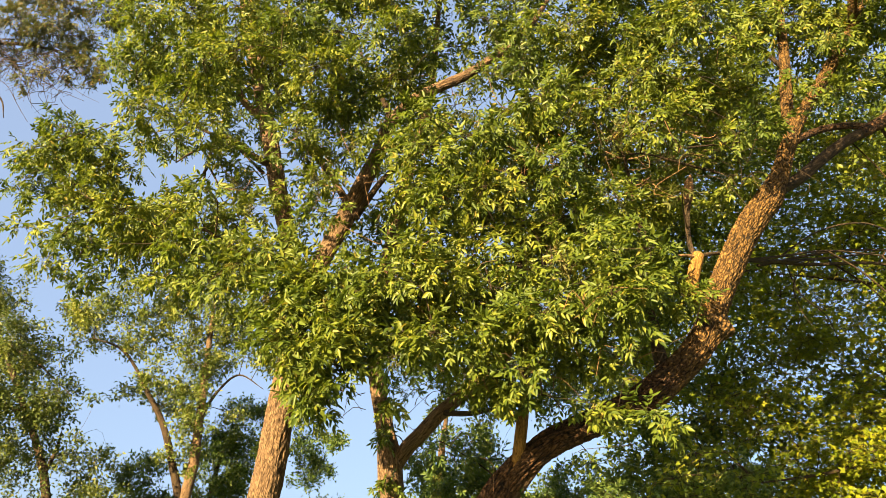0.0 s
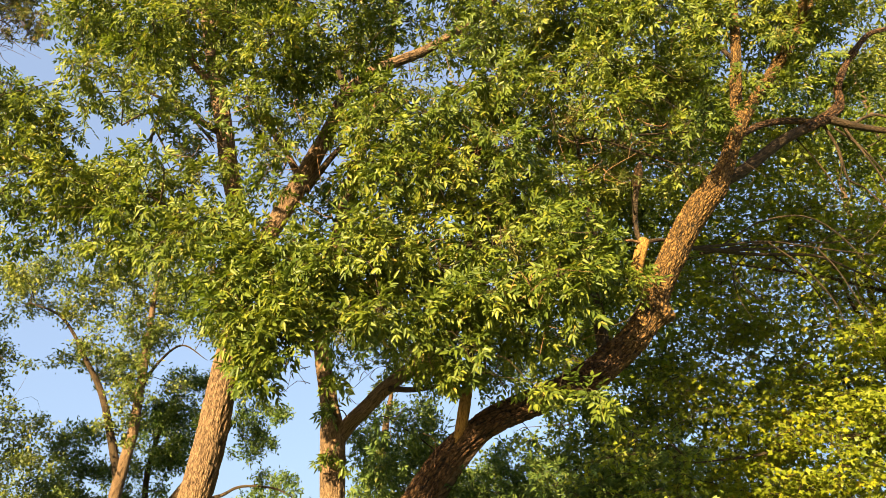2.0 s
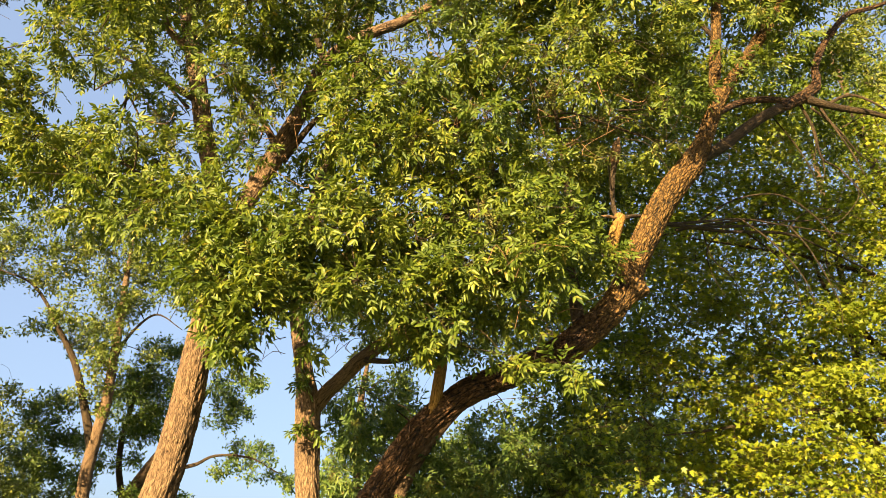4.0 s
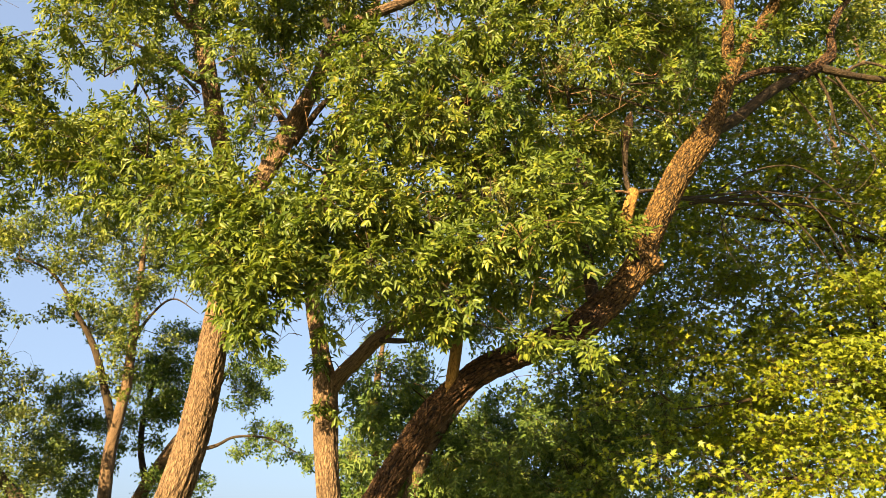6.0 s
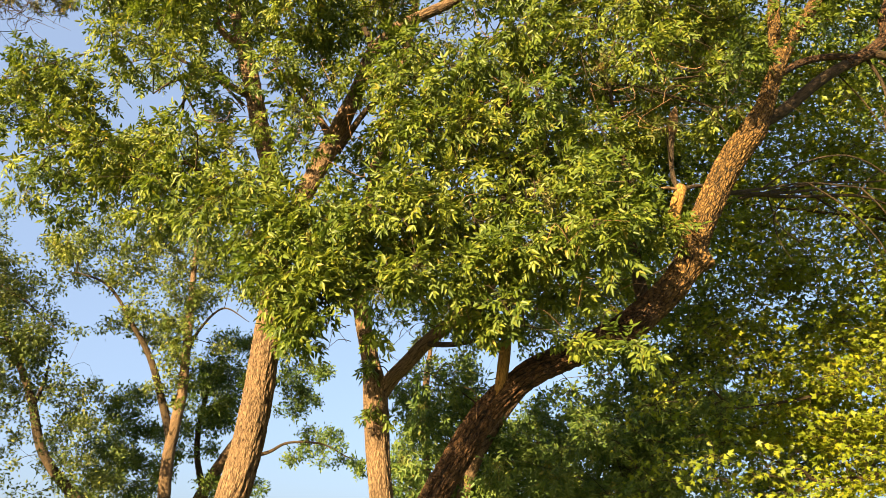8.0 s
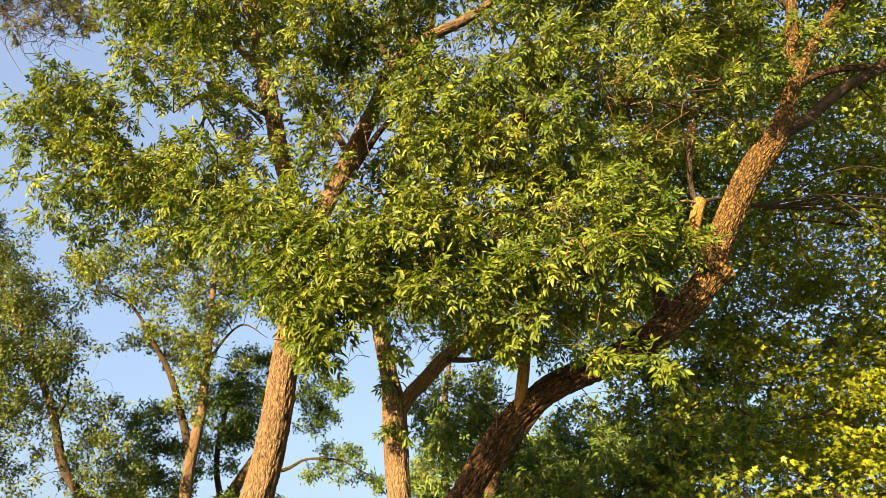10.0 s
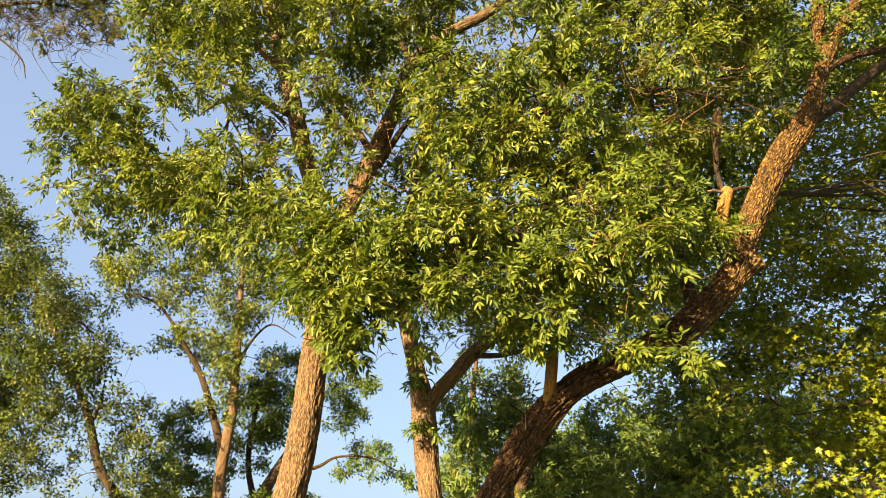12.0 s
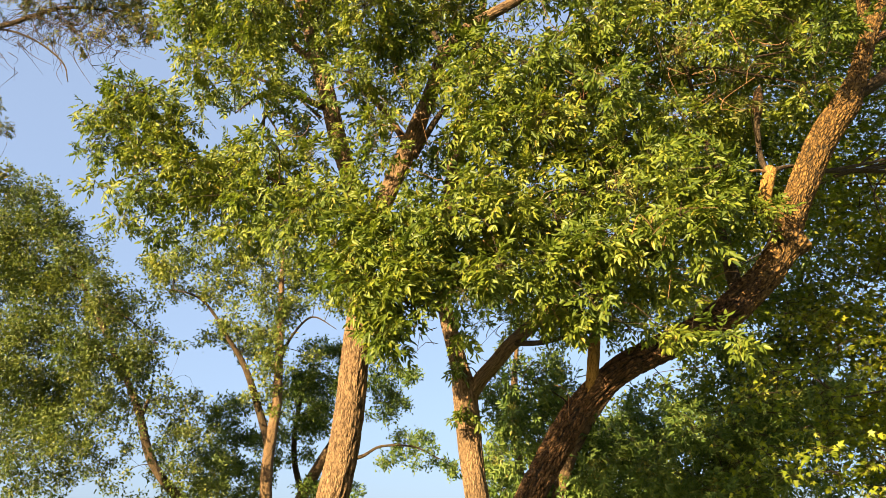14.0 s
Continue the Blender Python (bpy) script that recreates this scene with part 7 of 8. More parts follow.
for x, y, z, r, d in [(-1.01, 12.37, 4.2, 0.29, 0.85), (-0.91, 13.13, 4.55, 0.26, 0.85), (-0.9, 12.6, 4.14, 0.23, 0.85), (-1.03, 12.77, 5.09, 0.13, 0.66),
                      (-0.84, 12.28, 4.98, 0.16, 0.66), (-0.52, 13.35, 5.3, 0.17, 0.66), (-0.58, 12.4, 4.91, 0.18, 0.66), (-0.59, 13.42, 4.66, 0.22, 0.76),
                      (-0.34, 12.74, 4.66, 0.25, 0.76), (-0.44, 13.15, 4.39, 0.18, 0.76), (-0.18, 13.22, 5.11, 0.22, 0.71), (-0.25, 12.98, 5.19, 0.23, 0.71),
                      (-0.1, 13.6, 5.18, 0.21, 0.71), (-1.38, 13.67, 4.82, 0.15, 0.66), (-1.31, 12.65, 4.48, 0.14, 0.66), (0.13, 12.73, 3.16, 0.22, 0.85),
                      (0.05, 13.6, 3.44, 0.29, 0.85), (0.28, 12.41, 3.04, 0.33, 0.85)]:
    spray(far_k, (x, y, z), r, 2.04 * d, "oval", 1.0)
for x, y, z, r, d in [(0.45, 12.87, 3.26, 0.24, 0.85), (0.47, 12.86, 3.01, 0.3, 0.85), (0.39, 13.76, 3.38, 0.3, 0.85), (0.63, 12.41, 3.89, 0.24, 0.85),
                      (0.45, 13.25, 3.98, 0.37, 0.85), (0.66, 13.41, 3.79, 0.31, 0.85), (1.1, 13.37, 3.8, 0.25, 0.85), (1.0, 12.2, 3.67, 0.21, 0.85),
                      (0.7, 13.71, 3.73, 0.34, 0.85), (1.0, 12.7, 3.32, 0.31, 0.85), (1.08, 13.56, 3.44, 0.35, 0.85), (1.17, 13.26, 3.09, 0.32, 0.85),
                      (1.28, 12.87, 3.4, 0.34, 0.85), (1.7, 13.54, 3.31, 0.25, 0.85), (1.35, 13.28, 3.54, 0.25, 0.85), (0.96, 12.74, 4.29, 0.16, 0.76),
                      (0.93, 13.37, 4.15, 0.25, 0.76), (0.79, 13.01, 4.14, 0.19, 0.76)]:
    spray(far_k, (x, y, z), r, 2.04 * d, "oval", 1.0)
for x, y, z, r, d in [(1.4, 13.34, 3.92, 0.29, 0.85), (1.14, 13.18, 4.09, 0.27, 0.85), (1.33, 13.47, 3.85, 0.29, 0.85), (1.77, 12.45, 3.64, 0.26, 0.85),
                      (1.75, 12.99, 4.13, 0.24, 0.85), (1.7, 12.2, 3.71, 0.2, 0.85), (0.09, 13.47, 3.02, 0.24, 0.85), (-0.22, 13.43, 2.91, 0.3, 0.85),
                      (-0.07, 13.54, 3.05, 0.24, 0.85), (0.1, 12.27, 5.43, 0.2, 0.66), (0.06, 13.06, 5.59, 0.15, 0.66), (-1.21, 12.97, 3.07, 0.15, 0.85),
                      (-1.41, 12.39, 3.04, 0.18, 0.85), (-1.4, 12.52, 2.97, 0.17, 0.85)]:
    spray(far_k, (x, y, z), r, 2.04 * d, "oval", 1.0)
for x, y, z, r, d in [(-1.37, 12.57, 6.3, 0.35, 0.8), (-0.85, 12.42, 6.36, 0.37, 1.0), (-0.32, 11.69, 6.18, 0.35, 1.0), (0.17, 12.39, 6.24, 0.36, 1.0),
                      (0.66, 12.18, 6.38, 0.36, 1.0), (-0.6, 11.86, 5.58, 0.31, 0.8), (-0.03, 12.17, 5.69, 0.33, 1.0), (0.44, 11.67, 5.62, 0.32, 1.0),
                      (0.91, 11.73, 5.5, 0.32, 1.0), (1.35, 11.41, 5.49, 0.31, 1.0), (1.76, 12.19, 6.18, 0.36, 1.0), (1.15, 12.1, 6.14, 0.36, 1.0),
                      (-0.91, 12.29, 5.37, 0.22, 0.5), (1.5, 12.0, 5.24, 0.23, 0.6), (-0.22, 11.92, 5.11, 0.23, 0.6), (1.91, 11.77, 5.61, 0.32, 1.0),
                      (2.27, 12.28, 6.21, 0.36, 1.0), (0.82, 11.85, 5.14, 0.21, 0.5)]:
    spray(far_k, (x, y, z), r, 2.16 * d, "oval", 1.0)
far_k.close()
far_l = Tree("elm_tree", (-0.07, 9.50, 0.0), "thin dark trunk behind the leaning ash", BARK_FAR, LEAF_FAR_DARK, group="background trees")
far_l.limb("trunk", [(-0.07, 9.5, -0.1, 0.2), (-0.31, 9.5, 1.98, 0.099), (-0.23, 9.5, 2.48, 0.091), (-0.07, 9.5, 2.97, 0.082), (0.2, 9.6, 3.41, 0.062), (0.5, 9.7, 3.8, 0.046), (0.91, 9.9, 4.24, 0.007)], sides=16, step=0.06, furrow=0.01)
for x, y, z, r, d in [(1.6, 10.6, 3.85, 0.29, 0.9), (2.06, 10.76, 4.13, 0.33, 1.0), (2.42, 10.44, 4.31, 0.33, 1.0), (2.92, 10.69, 4.54, 0.34, 1.0),
                      (1.71, 10.06, 4.21, 0.24, 0.7), (2.25, 10.26, 4.59, 0.28, 1.0), (1.42, 10.84, 2.78, 0.32, 1.0), (1.72, 10.15, 3.0, 0.33, 1.0),
                      (2.11, 10.06, 3.43, 0.33, 1.0), (2.61, 10.01, 3.88, 0.32, 1.0), (0.98, 10.77, 4.13, 0.2, 0.5), (1.23, 10.11, 3.98, 0.19, 0.5),
                      (3.28, 10.46, 4.65, 0.33, 1.0), (2.91, 10.44, 5.08, 0.3, 1.0), (3.54, 10.8, 5.29, 0.33, 1.0)]:
    spray(far_l, (x, y, z), r, 2.31 * d, "oval", 1.0, mat=LEAF_FAR_DARK)
young_rng = np.random.default_rng(23)
for k in range(58):
    p = np.array((young_rng.uniform(-0.2, 3.1), young_rng.uniform(8.8, 10.6), 0.0))
    p[2] = young_rng.uniform(2.5, 3.0 + 0.32 * (p[0] + 0.3)) * (p[1] / 9.5) ** 0.6
    spray(far_l, p, young_rng.uniform(0.18, 0.3), 0.85, "ash", 1.15, mat=LEAF_SHADE)
for k in range(34):
    p = np.array((young_rng.uniform(-1.0, 0.25), young_rng.uniform(8.8, 10.2), young_rng.uniform(2.4, 4.1)))
    spray(far_l, p, young_rng.uniform(0.15, 0.26), 0.8, "ash", 1.1, mat=LEAF_SHADE)
far_l.close()
maple = Tree("maple_tree", (8.90, 11.40, 0.0), "broad maple with yellow-green sunlit lower boughs", BARK_FAR, LEAF_MAPLE, group="background trees")
maple.limb("trunk", [(8.9, 11.4, -0.1, 0.3), (8.85, 11.3, 2.0, 0.15), (8.75, 11.2, 4.0, 0.13), (8.5, 11.1, 6.0, 0.11), (8.2, 11.0, 8.5, 0.085), (7.9, 11.0, 11.5, 0.04)], sides=20, step=0.08, furrow=0.008)
maple.limb("limb", [(7.62, 10.6, 4.64, 0.06), (6.99, 10.45, 5.29, 0.05), (6.63, 10.3, 5.6, 0.04), (6.22, 10.15, 6.08, 0.03), (6.0, 10.0, 6.68, 0.02)], sides=10, bark=BARK_TWIG_SHADE)
maple.limb("limb", [(6.98, 10.4, 3.36, 0.05), (6.21, 10.28, 4.2, 0.0405), (5.89, 10.15, 4.74, 0.031), (5.63, 10.03, 5.21, 0.0215), (5.38, 9.9, 5.51, 0.012)], sides=10, bark=BARK_TWIG_SHADE)
maple.limb("limb", [(7.06, 9.9, 2.56, 0.045), (5.51, 9.68, 2.86, 0.0357), (4.15, 9.45, 2.74, 0.0265), (3.79, 9.22, 2.84, 0.0173), (3.31, 9.0, 2.95, 0.008)], sides=10, bark=BARK_TWIG_SHADE)
maple.limb("limb", [(7.58, 10.2, 3.64, 0.05), (6.01, 9.8, 4.08, 0.0395), (4.69, 9.4, 3.88, 0.029), (3.83, 9.0, 3.63, 0.0185), (2.9, 8.6, 3.43, 0.008)], sides=10, bark=BARK_TWIG_SHADE)
maple.limb("limb", [(8.35, 10.6, 6.03, 0.05), (7.16, 10.3, 6.36, 0.0395), (6.05, 10.0, 6.49, 0.029), (4.88, 9.7, 6.5, 0.0185), (3.92, 9.4, 6.46, 0.008)], sides=10, bark=BARK_TWIG_SHADE)
maple.limb("limb", [(8.94, 10.6, 8.12, 0.05), (7.81, 10.35, 8.95, 0.0395), (6.63, 10.1, 9.08, 0.029), (5.5, 9.85, 8.75, 0.0185), (4.43, 9.6, 8.43, 0.008)], sides=10, bark=BARK_TWIG_SHADE)
for x, y, z, r, d in [(4.35, 8.99, 4.01, 0.28, 1.0), (4.63, 9.01, 3.95, 0.31, 1.0), (4.7, 8.71, 3.67, 0.3, 1.0), (4.57, 9.18, 3.63, 0.31, 1.0),
                      (4.25, 9.16, 3.84, 0.27, 1.0), (3.84, 9.07, 3.75, 0.25, 1.0), (3.55, 9.2, 3.81, 0.24, 1.0), (3.99, 9.07, 3.4, 0.29, 1.0),
                      (4.34, 9.13, 3.28, 0.3, 1.0), (4.81, 9.21, 3.36, 0.31, 1.0), (5.07, 9.07, 3.27, 0.32, 1.0), (5.16, 8.71, 3.34, 0.29, 1.0),
                      (3.94, 9.23, 3.15, 0.25, 1.0), (4.28, 9.29, 2.96, 0.28, 1.0), (4.46, 8.82, 2.9, 0.29, 1.0), (4.8, 8.74, 2.82, 0.3, 1.0),
                      (5.22, 8.9, 2.85, 0.3, 1.0), (4.3, 8.76, 2.57, 0.26, 1.0)]:
    tiers(maple, (x, y, z), r * 1.1, 3, 30 * d, 0.066, LEAF_MAPLE_SUN, MAPLE)
for x, y, z, r, d in [(4.76, 8.92, 2.53, 0.29, 1.0), (3.85, 8.75, 2.57, 0.19, 0.7), (5.15, 8.83, 2.46, 0.3, 1.0), (5.49, 8.7, 3.07, 0.33, 1.0),
                      (3.55, 8.96, 3.51, 0.18, 0.8), (5.47, 8.88, 2.59, 0.33, 1.0), (4.61, 9.14, 4.28, 0.17, 0.7)]:
    tiers(maple, (x, y, z), r * 1.1, 3, 30 * d, 0.066, LEAF_MAPLE_SUN, MAPLE)
for x, y, z, r, d in [(1.95, 7.63, 3.58, 0.16, 0.8), (2.02, 7.5, 3.37, 0.16, 0.8), (2.34, 7.97, 3.61, 0.17, 0.8), (2.49, 7.94, 3.35, 0.18, 0.8),
                      (2.55, 7.81, 3.15, 0.18, 0.8), (1.73, 7.53, 3.32, 0.13, 0.7), (1.85, 7.64, 3.17, 0.16, 0.8), (1.56, 7.67, 3.11, 0.15, 0.7),
                      (2.08, 7.65, 3.05, 0.17, 0.8), (2.21, 7.42, 2.79, 0.19, 0.9), (1.77, 7.67, 2.83, 0.21, 0.9), (2.65, 7.86, 2.92, 0.2, 0.9),
                      (2.02, 7.82, 2.63, 0.22, 0.9), (2.45, 7.92, 2.58, 0.22, 0.9), (2.85, 7.81, 2.8, 0.21, 0.9), (2.93, 7.86, 2.47, 0.22, 0.9),
                      (1.63, 7.92, 2.58, 0.21, 0.9), (1.48, 7.95, 2.87, 0.18, 0.8)]:
    tiers(maple, (x, y, z), r * 1.1, 3, 17 * d, 0.066, LEAF_MAPLE, MAPLE)
for x, y, z, r, d in [(2.71, 7.88, 2.47, 0.21, 1.0), (3.1, 7.65, 2.55, 0.17, 1.0), (2.75, 7.8, 3.38, 0.17, 0.8)]:
    tiers(maple, (x, y, z), r * 1.1, 3, 17 * d, 0.066, LEAF_MAPLE, MAPLE)
maple_rng = np.random.default_rng(61)
for k in range(26):   # thinner fans in the sun-tinted leaf, reaching up from the lower boughs
    p = np.array((maple_rng.uniform(2.5, 4.6), maple_rng.uniform(8.5, 9.1), 3.8 + 1.0 * maple_rng.uniform(0, 1) ** 1.3))
    tier(maple, p, maple_rng.uniform(0.16, 0.30), 26, 0.062, LEAF_MAPLE_SUN, MAPLE)
for k in range(780):
    w = unit(maple_rng.normal(0, 1, 3)) * maple_rng.uniform(0.15, 1.0) ** 0.6
    p = np.array((5.6, 9.9, 6.1)) + w * (3.9, 1.4, 4.3)
    tier(maple, p, maple_rng.uniform(0.32, 0.55), 62, 0.093, None)
for k in range(80):   # shaded leaves behind the sun-tinted boughs
    p = np.array((maple_rng.uniform(3.4, 7.2), maple_rng.uniform(9.5, 10.4), maple_rng.uniform(2.3, 4.6)))
    tier(maple, p, maple_rng.uniform(0.35, 0.55), 60, 0.09, None)
dead_twigs(maple, (5.92, 9.50, 6.26), (0.9, 0.6, 0.9), 70, 36, 0.9)
dead_twigs(maple, (4.39, 9.50, 6.03), (0.9, 0.6, 0.7), 50, 37, 0.8)
maple.close()
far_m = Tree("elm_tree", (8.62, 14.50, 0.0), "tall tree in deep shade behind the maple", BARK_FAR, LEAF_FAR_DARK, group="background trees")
far_m.limb("trunk", [(8.62, 14.5, -0.1, 0.18), (8.77, 14.5, 2.21, 0.081), (9.08, 14.5, 4.92, 0.077), (9.3, 14.5, 7.97, 0.067), (9.33, 14.5, 10.81, 0.054), (9.22, 14.5, 14.1, 0.032), (9.18, 14.5, 16.14, 0.008)], sides=14, step=0.12, furrow=0.008)
far_m.limb("limb", [(9.26, 14.5, 7.32, 0.074), (10.7, 14.2, 7.72, 0.055), (12.18, 14.0, 8.42, 0.011)], sides=8, step=0.1, bark=BARK_TWIG_SHADE)
far_m.limb("limb", [(9.36, 14.5, 9.2, 0.067), (7.63, 14.2, 10.17, 0.049), (6.11, 14.0, 10.62, 0.012)], sides=8, step=0.1, bark=BARK_TWIG_SHADE)
far_m.limb("limb", [(9.11, 14.5, 5.49, 0.061), (7.32, 14.2, 5.98, 0.044), (6.07, 14.0, 6.38, 0.011)], sides=8, step=0.1, bark=BARK_TWIG_SHADE)
for x, y, z, r, d in [(3.86, 14.67, 13.93, 0.73, 0.75), (4.28, 14.57, 12.4, 0.71, 0.75), (3.32, 13.51, 10.45, 0.64, 0.75), (3.44, 13.34, 9.21, 0.61, 0.75),
                      (3.22, 13.54, 8.31, 0.6, 0.75), (3.21, 13.13, 7.19, 0.57, 0.75), (3.29, 13.35, 6.19, 0.56, 0.75), (3.26, 14.44, 5.64, 0.59, 0.75),
                      (3.04, 13.98, 4.13, 0.55, 0.75), (2.8, 13.02, 3.54, 0.51, 0.75), (4.84, 13.61, 12.8, 0.68, 0.75), (4.94, 14.7, 12.75, 0.72, 0.75),
                      (4.84, 14.7, 11.1, 0.69, 0.75), (4.83, 14.46, 10.11, 0.66, 0.75), (4.93, 14.46, 8.74, 0.64, 0.75), (4.79, 14.82, 7.67, 0.64, 0.75),
                      (4.57, 14.11, 6.57, 0.59, 0.75), (3.98, 13.77, 5.35, 0.56, 0.75)]:
    spray(far_m, (x, y, z), r, 0.62 * d, "oval", 1.35)
for x, y, z, r, d in [(3.98, 14.15, 4.22, 0.56, 0.75), (3.87, 13.56, 3.5, 0.52, 0.75), (5.82, 13.07, 12.44, 0.65, 0.75), (5.91, 13.52, 11.78, 0.66, 0.75),
                      (5.94, 13.92, 10.65, 0.65, 0.75), (5.36, 13.24, 9.18, 0.6, 0.75), (5.02, 13.16, 8.03, 0.58, 0.75), (5.43, 13.49, 7.22, 0.58, 0.75),
                      (5.07, 13.74, 6.13, 0.57, 0.75), (5.53, 14.91, 5.73, 0.61, 0.75), (4.93, 13.97, 4.24, 0.55, 0.75), (4.88, 14.67, 3.79, 0.57, 0.75),
                      (7.8, 14.49, 13.58, 0.72, 0.75), (7.05, 14.18, 12.59, 0.69, 0.75), (6.9, 13.64, 10.72, 0.64, 0.75), (6.81, 13.79, 9.77, 0.63, 0.75),
                      (6.41, 13.63, 8.45, 0.61, 0.75), (6.39, 14.27, 7.3, 0.61, 0.75)]:
    spray(far_m, (x, y, z), r, 0.62 * d, "oval", 1.35)
for x, y, z, r, d in [(6.5, 14.71, 6.3, 0.61, 0.75), (6.48, 14.58, 5.39, 0.59, 0.75), (5.93, 13.59, 4.46, 0.54, 0.75), (5.46, 13.3, 3.49, 0.51, 0.75),
                      (8.11, 13.02, 12.99, 0.66, 0.75), (8.68, 14.17, 12.35, 0.69, 0.75), (7.84, 13.46, 10.13, 0.63, 0.75), (7.52, 13.01, 9.08, 0.59, 0.75),
                      (7.51, 13.6, 7.9, 0.6, 0.75), (6.85, 13.46, 6.95, 0.58, 0.75), (7.0, 13.41, 6.11, 0.56, 0.75), (7.06, 14.33, 5.58, 0.59, 0.75),
                      (6.79, 14.17, 4.18, 0.56, 0.75), (6.4, 13.56, 3.56, 0.53, 0.75), (10.14, 14.46, 13.98, 0.73, 0.75), (9.1, 13.41, 11.72, 0.65, 0.75),
                      (9.61, 14.84, 11.74, 0.7, 0.75), (8.53, 13.24, 9.04, 0.6, 0.75)]:
    spray(far_m, (x, y, z), r, 0.62 * d, "oval", 1.35)
for x, y, z, r, d in [(8.56, 14.18, 8.51, 0.63, 0.75), (8.65, 14.41, 7.49, 0.62, 0.75), (8.59, 14.46, 6.28, 0.6, 0.75), (7.81, 13.97, 5.39, 0.57, 0.75),
                      (8.22, 14.74, 4.72, 0.59, 0.75), (7.94, 14.26, 3.78, 0.55, 0.75), (11.22, 14.38, 14.06, 0.73, 0.75), (9.99, 13.16, 11.84, 0.65, 0.75),
                      (9.5, 13.37, 10.06, 0.62, 0.75), (10.08, 13.93, 9.74, 0.64, 0.75), (9.73, 14.09, 8.78, 0.63, 0.75), (8.64, 13.19, 7.18, 0.57, 0.75),
                      (9.71, 14.48, 6.57, 0.61, 0.75), (8.58, 13.69, 5.47, 0.56, 0.75), (8.32, 13.95, 4.12, 0.55, 0.75), (8.5, 14.04, 3.31, 0.54, 0.75)]:
    spray(far_m, (x, y, z), r, 0.62 * d, "oval", 1.35)
for x, y, z, r, d in [(1.43, 14.18, 9.42, 0.62, 0.5), (1.96, 13.1, 7.95, 0.56, 0.5), (0.87, 13.62, 7.93, 0.58, 0.4), (2.6, 13.71, 9.59, 0.6, 0.5),
                      (3.01, 13.81, 8.29, 0.59, 0.6), (2.35, 13.12, 6.99, 0.54, 0.6), (2.97, 13.06, 6.74, 0.54, 0.7), (1.73, 13.44, 6.88, 0.5, 0.5),
                      (2.5, 13.7, 6.28, 0.5, 0.6), (1.3, 13.79, 6.3, 0.44, 0.4), (3.29, 12.77, 8.66, 0.56, 0.6), (3.34, 13.39, 10.52, 0.61, 0.5),
                      (2.44, 13.62, 11.26, 0.63, 0.4)]:
    spray(far_m, (x, y, z), r, 1.8 * d, "oval", 1.0)
for x, y, z, r, d in [(-0.14, 15.23, 4.95, 0.36, 0.85), (-0.02, 15.93, 4.99, 0.42, 0.85), (0.5, 15.55, 4.24, 0.47, 0.85), (0.21, 15.77, 4.36, 0.35, 0.85),
                      (0.67, 15.72, 3.21, 0.3, 0.85), (0.3, 16.08, 3.26, 0.37, 0.85), (0.2, 15.84, 2.68, 0.43, 0.85), (-0.15, 16.25, 3.02, 0.31, 0.85),
                      (1.09, 15.49, 4.51, 0.36, 0.85), (1.12, 15.49, 4.81, 0.38, 0.85), (1.7, 15.75, 4.24, 0.35, 0.85), (1.59, 15.6, 4.13, 0.5, 0.85),
                      (0.74, 14.78, 2.96, 0.38, 0.85), (1.23, 16.23, 3.39, 0.41, 0.85), (1.26, 15.21, 3.11, 0.46, 0.85), (1.17, 15.5, 2.75, 0.41, 0.85),
                      (1.9, 14.77, 4.89, 0.34, 0.85), (1.4, 15.0, 4.65, 0.45, 0.85)]:
    spray(far_m, (x, y, z), r, 1.0 * d, "oval", 1.2)
for x, y, z, r, d in [(2.14, 16.19, 4.35, 0.47, 0.85), (1.85, 15.14, 4.14, 0.35, 0.85), (1.44, 15.18, 3.45, 0.47, 0.85), (1.71, 16.0, 3.5, 0.47, 0.85),
                      (1.56, 15.09, 2.58, 0.38, 0.85), (1.93, 15.77, 3.09, 0.34, 0.85), (2.81, 15.61, 5.04, 0.34, 0.85), (2.51, 16.13, 4.9, 0.47, 0.85),
                      (2.65, 15.46, 3.78, 0.35, 0.85), (2.66, 15.23, 4.27, 0.3, 0.85), (2.83, 15.11, 3.29, 0.4, 0.85), (2.8, 15.28, 2.99, 0.36, 0.85),
                      (2.46, 14.7, 2.81, 0.35, 0.85), (2.77, 14.89, 2.69, 0.37, 0.85), (3.43, 14.94, 4.81, 0.38, 0.85), (3.28, 15.2, 4.68, 0.38, 0.85),
                      (3.54, 15.93, 4.25, 0.4, 0.85), (3.74, 16.21, 4.22, 0.4, 0.85)]:
    spray(far_m, (x, y, z), r, 1.0 * d, "oval", 1.2)
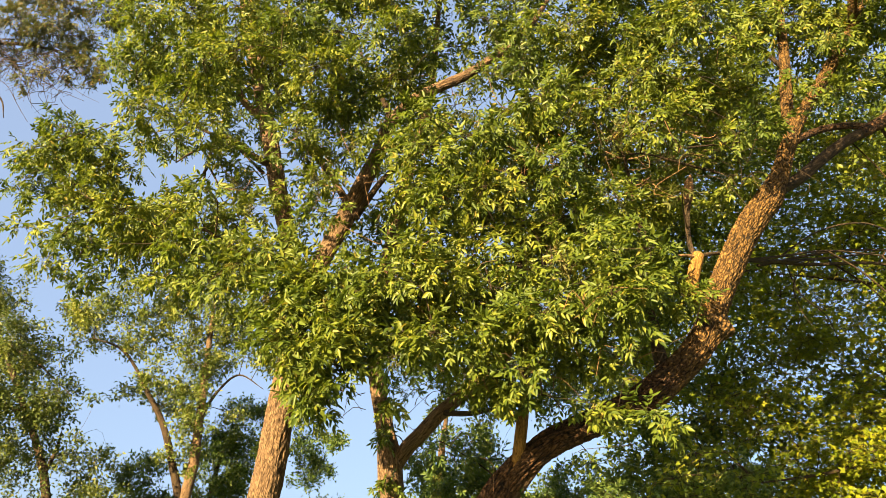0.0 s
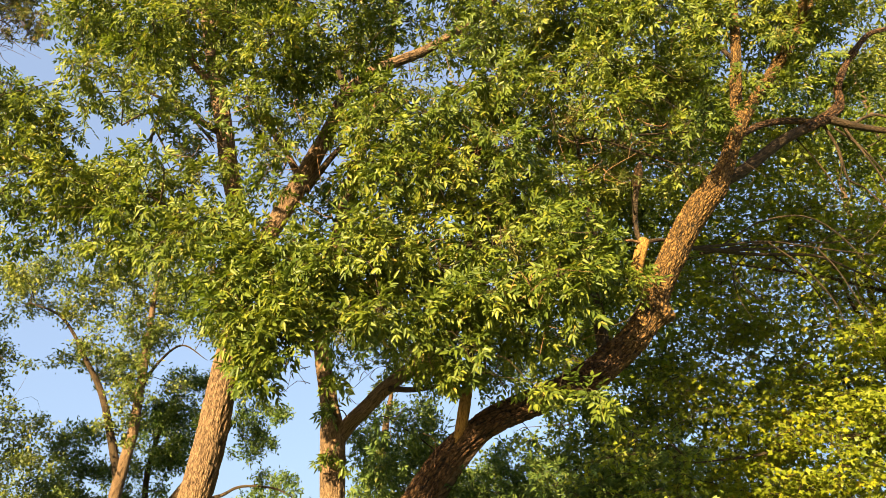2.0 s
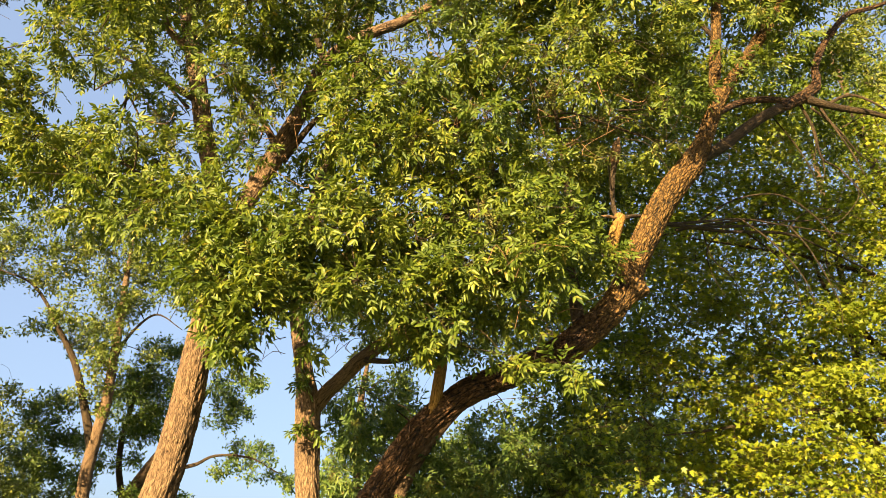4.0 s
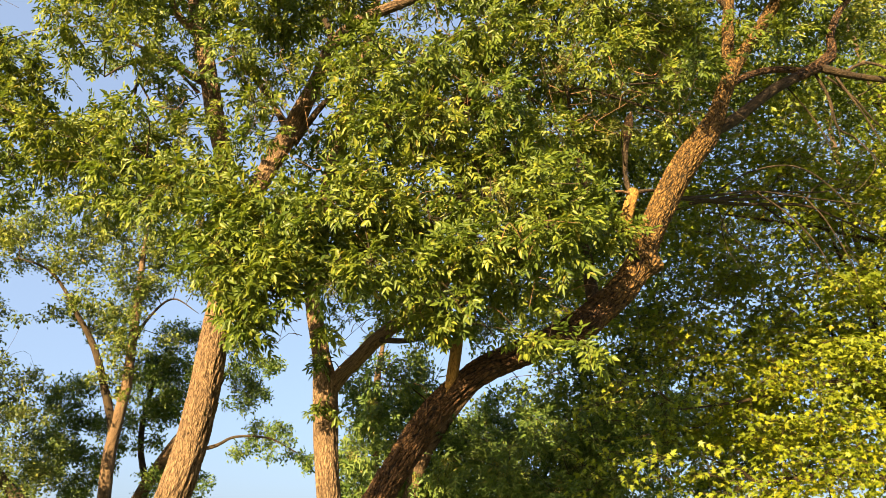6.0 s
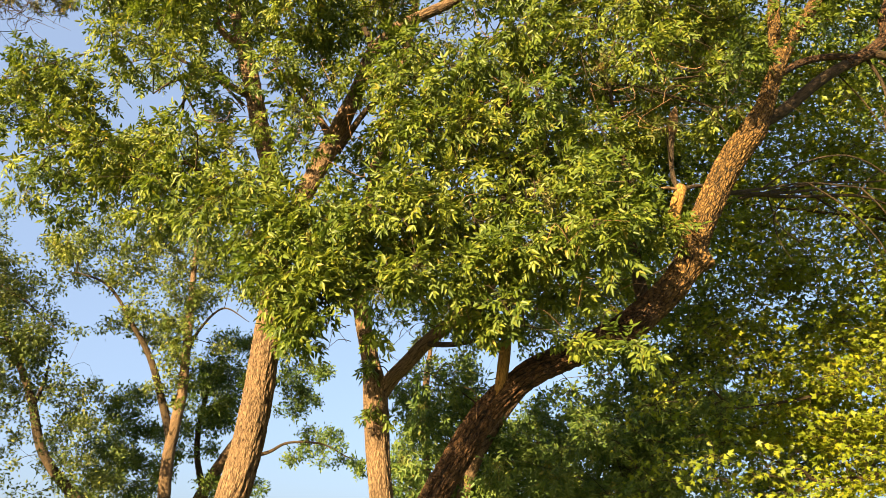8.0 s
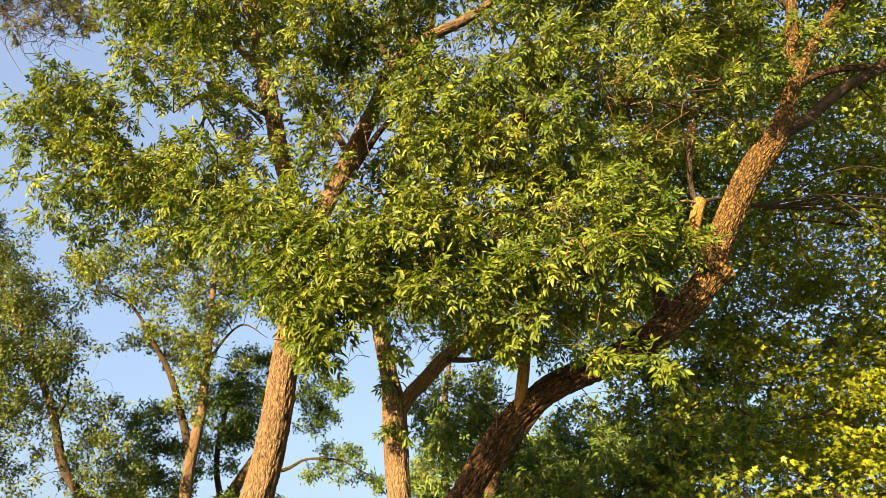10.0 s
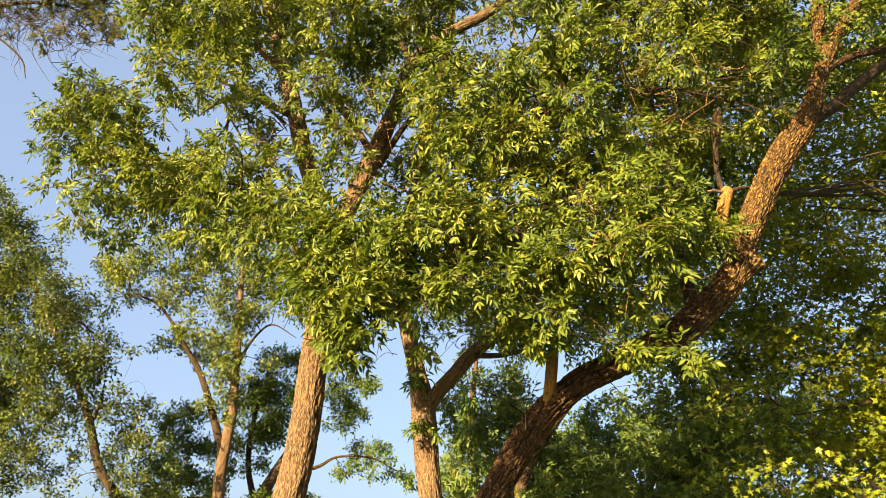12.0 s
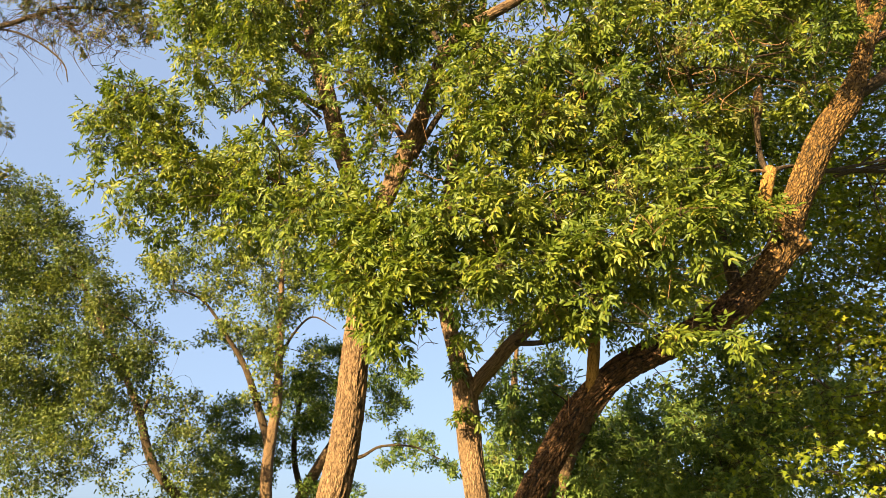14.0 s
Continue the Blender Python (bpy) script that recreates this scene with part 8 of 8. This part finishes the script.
for x, y, z, r, d in [(3.3, 15.27, 3.41, 0.42, 0.85), (3.37, 15.1, 3.52, 0.29, 0.85), (3.1, 15.17, 2.55, 0.37, 0.85), (3.1, 15.71, 2.68, 0.4, 0.85),
                      (4.47, 15.47, 4.93, 0.35, 0.85), (4.08, 14.89, 4.34, 0.32, 0.85), (3.88, 15.54, 4.07, 0.44, 0.85), (4.25, 15.13, 3.87, 0.37, 0.85),
                      (3.77, 14.93, 3.33, 0.31, 0.85), (3.54, 15.96, 3.29, 0.38, 0.85), (3.63, 14.87, 2.92, 0.33, 0.85), (3.72, 15.4, 2.78, 0.37, 0.85),
                      (5.03, 15.93, 4.76, 0.37, 0.85), (5.43, 15.57, 5.05, 0.39, 0.85), (5.01, 16.1, 4.29, 0.39, 0.85), (4.95, 15.21, 4.23, 0.49, 0.85),
                      (4.94, 16.21, 3.36, 0.44, 0.85), (4.46, 14.77, 3.01, 0.3, 0.85)]:
    spray(far_m, (x, y, z), r, 1.0 * d, "oval", 1.2)
for x, y, z, r, d in [(5.06, 16.13, 2.63, 0.46, 0.85), (4.17, 15.38, 2.61, 0.37, 0.85), (5.32, 14.7, 4.58, 0.37, 0.85), (5.78, 15.12, 4.89, 0.38, 0.85),
                      (6.04, 16.28, 4.26, 0.47, 0.85), (6.07, 15.85, 4.44, 0.37, 0.85), (5.85, 15.88, 3.44, 0.49, 0.85), (5.92, 16.0, 3.38, 0.34, 0.85),
                      (4.81, 14.71, 2.65, 0.3, 0.85), (5.02, 15.19, 2.57, 0.43, 0.85), (6.37, 15.45, 4.76, 0.4, 0.85), (6.63, 16.15, 4.73, 0.35, 0.85),
                      (6.57, 16.15, 3.95, 0.38, 0.85), (6.14, 14.94, 4.09, 0.36, 0.85), (5.94, 16.28, 3.5, 0.41, 0.85), (6.23, 15.59, 3.51, 0.4, 0.85),
                      (5.9, 15.19, 2.69, 0.34, 0.85), (5.67, 14.83, 2.72, 0.44, 0.85)]:
    spray(far_m, (x, y, z), r, 1.0 * d, "oval", 1.2)
for x, y, z, r, d in [(7.04, 15.38, 4.32, 0.38, 0.85), (7.03, 15.53, 4.4, 0.4, 0.85), (7.21, 15.43, 4.33, 0.45, 0.85), (6.96, 15.2, 4.19, 0.48, 0.85),
                      (7.21, 16.22, 3.07, 0.45, 0.85), (6.44, 15.46, 3.01, 0.38, 0.85), (7.08, 15.19, 2.71, 0.41, 0.85), (7.43, 15.94, 2.58, 0.43, 0.85),
                      (-1.18, 15.09, 2.92, 0.29, 0.9), (-1.57, 15.38, 2.95, 0.39, 0.9), (-0.41, 14.87, 2.64, 0.33, 0.9), (-0.76, 15.08, 2.71, 0.28, 0.9),
                      (-0.09, 16.3, 2.99, 0.29, 0.9), (0.05, 15.69, 2.91, 0.3, 0.9), (-1.12, 15.54, 3.52, 0.31, 0.8), (-1.38, 15.78, 3.52, 0.3, 0.8),
                      (-0.41, 15.78, 3.97, 0.25, 0.8), (-0.35, 15.53, 3.82, 0.33, 0.8)]:
    spray(far_m, (x, y, z), r, 1.0 * d, "oval", 1.2)
far_m.close()
far_n = Tree("elm_tree", (6.95, 12.00, 0.0), "thin tree with bare slanting stems at the edge", BARK_FAR, LEAF_MAPLE, group="background trees")
far_n.limb("trunk", [(7.35, 12.0, -0.1, 0.2), (7.54, 12.0, 3.35, 0.076), (7.59, 12.0, 4.32, 0.064), (7.37, 12.0, 4.88, 0.055), (7.12, 12.0, 5.26, 0.044), (6.94, 12.0, 5.75, 0.034), (6.9, 12.0, 6.26, 0.01)], sides=12, step=0.08, furrow=0.006)
far_n.limb("limb", [(7.54, 12.0, 3.7, 0.049), (7.68, 12.0, 5.77, 0.041), (7.68, 12.0, 6.61, 0.035), (7.68, 12.0, 7.5, 0.024), (7.79, 12.0, 8.45, 0.01)], sides=8, step=0.08, bark=BARK_TWIG_SHADE)
far_n.limb("limb", [(7.63, 12.0, 5.98, 0.03), (8.21, 12.0, 7.29, 0.028), (8.67, 12.0, 8.48, 0.021), (9.05, 12.0, 10.44, 0.011)], sides=8, step=0.08, bark=BARK_TWIG_SHADE)
for x, y, z, r, d in [(8.66, 11.89, 10.49, 0.45, 0.7), (9.01, 11.72, 10.93, 0.45, 0.7), (9.0, 11.62, 11.57, 0.46, 0.7), (8.56, 11.7, 9.17, 0.43, 0.6),
                      (8.23, 11.92, 8.18, 0.38, 0.5), (7.33, 11.61, 6.87, 0.34, 0.5), (8.19, 12.14, 6.68, 0.37, 0.5), (7.6, 11.87, 5.73, 0.29, 0.4),
                      (7.22, 11.79, 5.99, 0.29, 0.4), (8.42, 11.85, 7.45, 0.41, 0.6)]:
    spray(far_n, (x, y, z), r, 1.35 * d, "oval", 1.0, mat=LEAF_FAR)
for x, y, z, r, d in [(8.97, 11.6, 12.21, 0.45, 1.0), (9.43, 11.9, 11.67, 0.45, 1.0), (8.85, 11.8, 12.76, 0.45, 1.0), (8.95, 11.6, 10.64, 0.4, 1.0), (8.75, 11.9, 10.04, 0.4, 1.0), (9.55, 11.6, 13.14, 0.5, 1.0), (8.57, 12.0, 12.09, 0.4, 1.0)]:
    spray(far_n, (x, y, z), r, 1.3 * d, "oval", 1.3, mat=LEAF_FAR)
far_n.close()
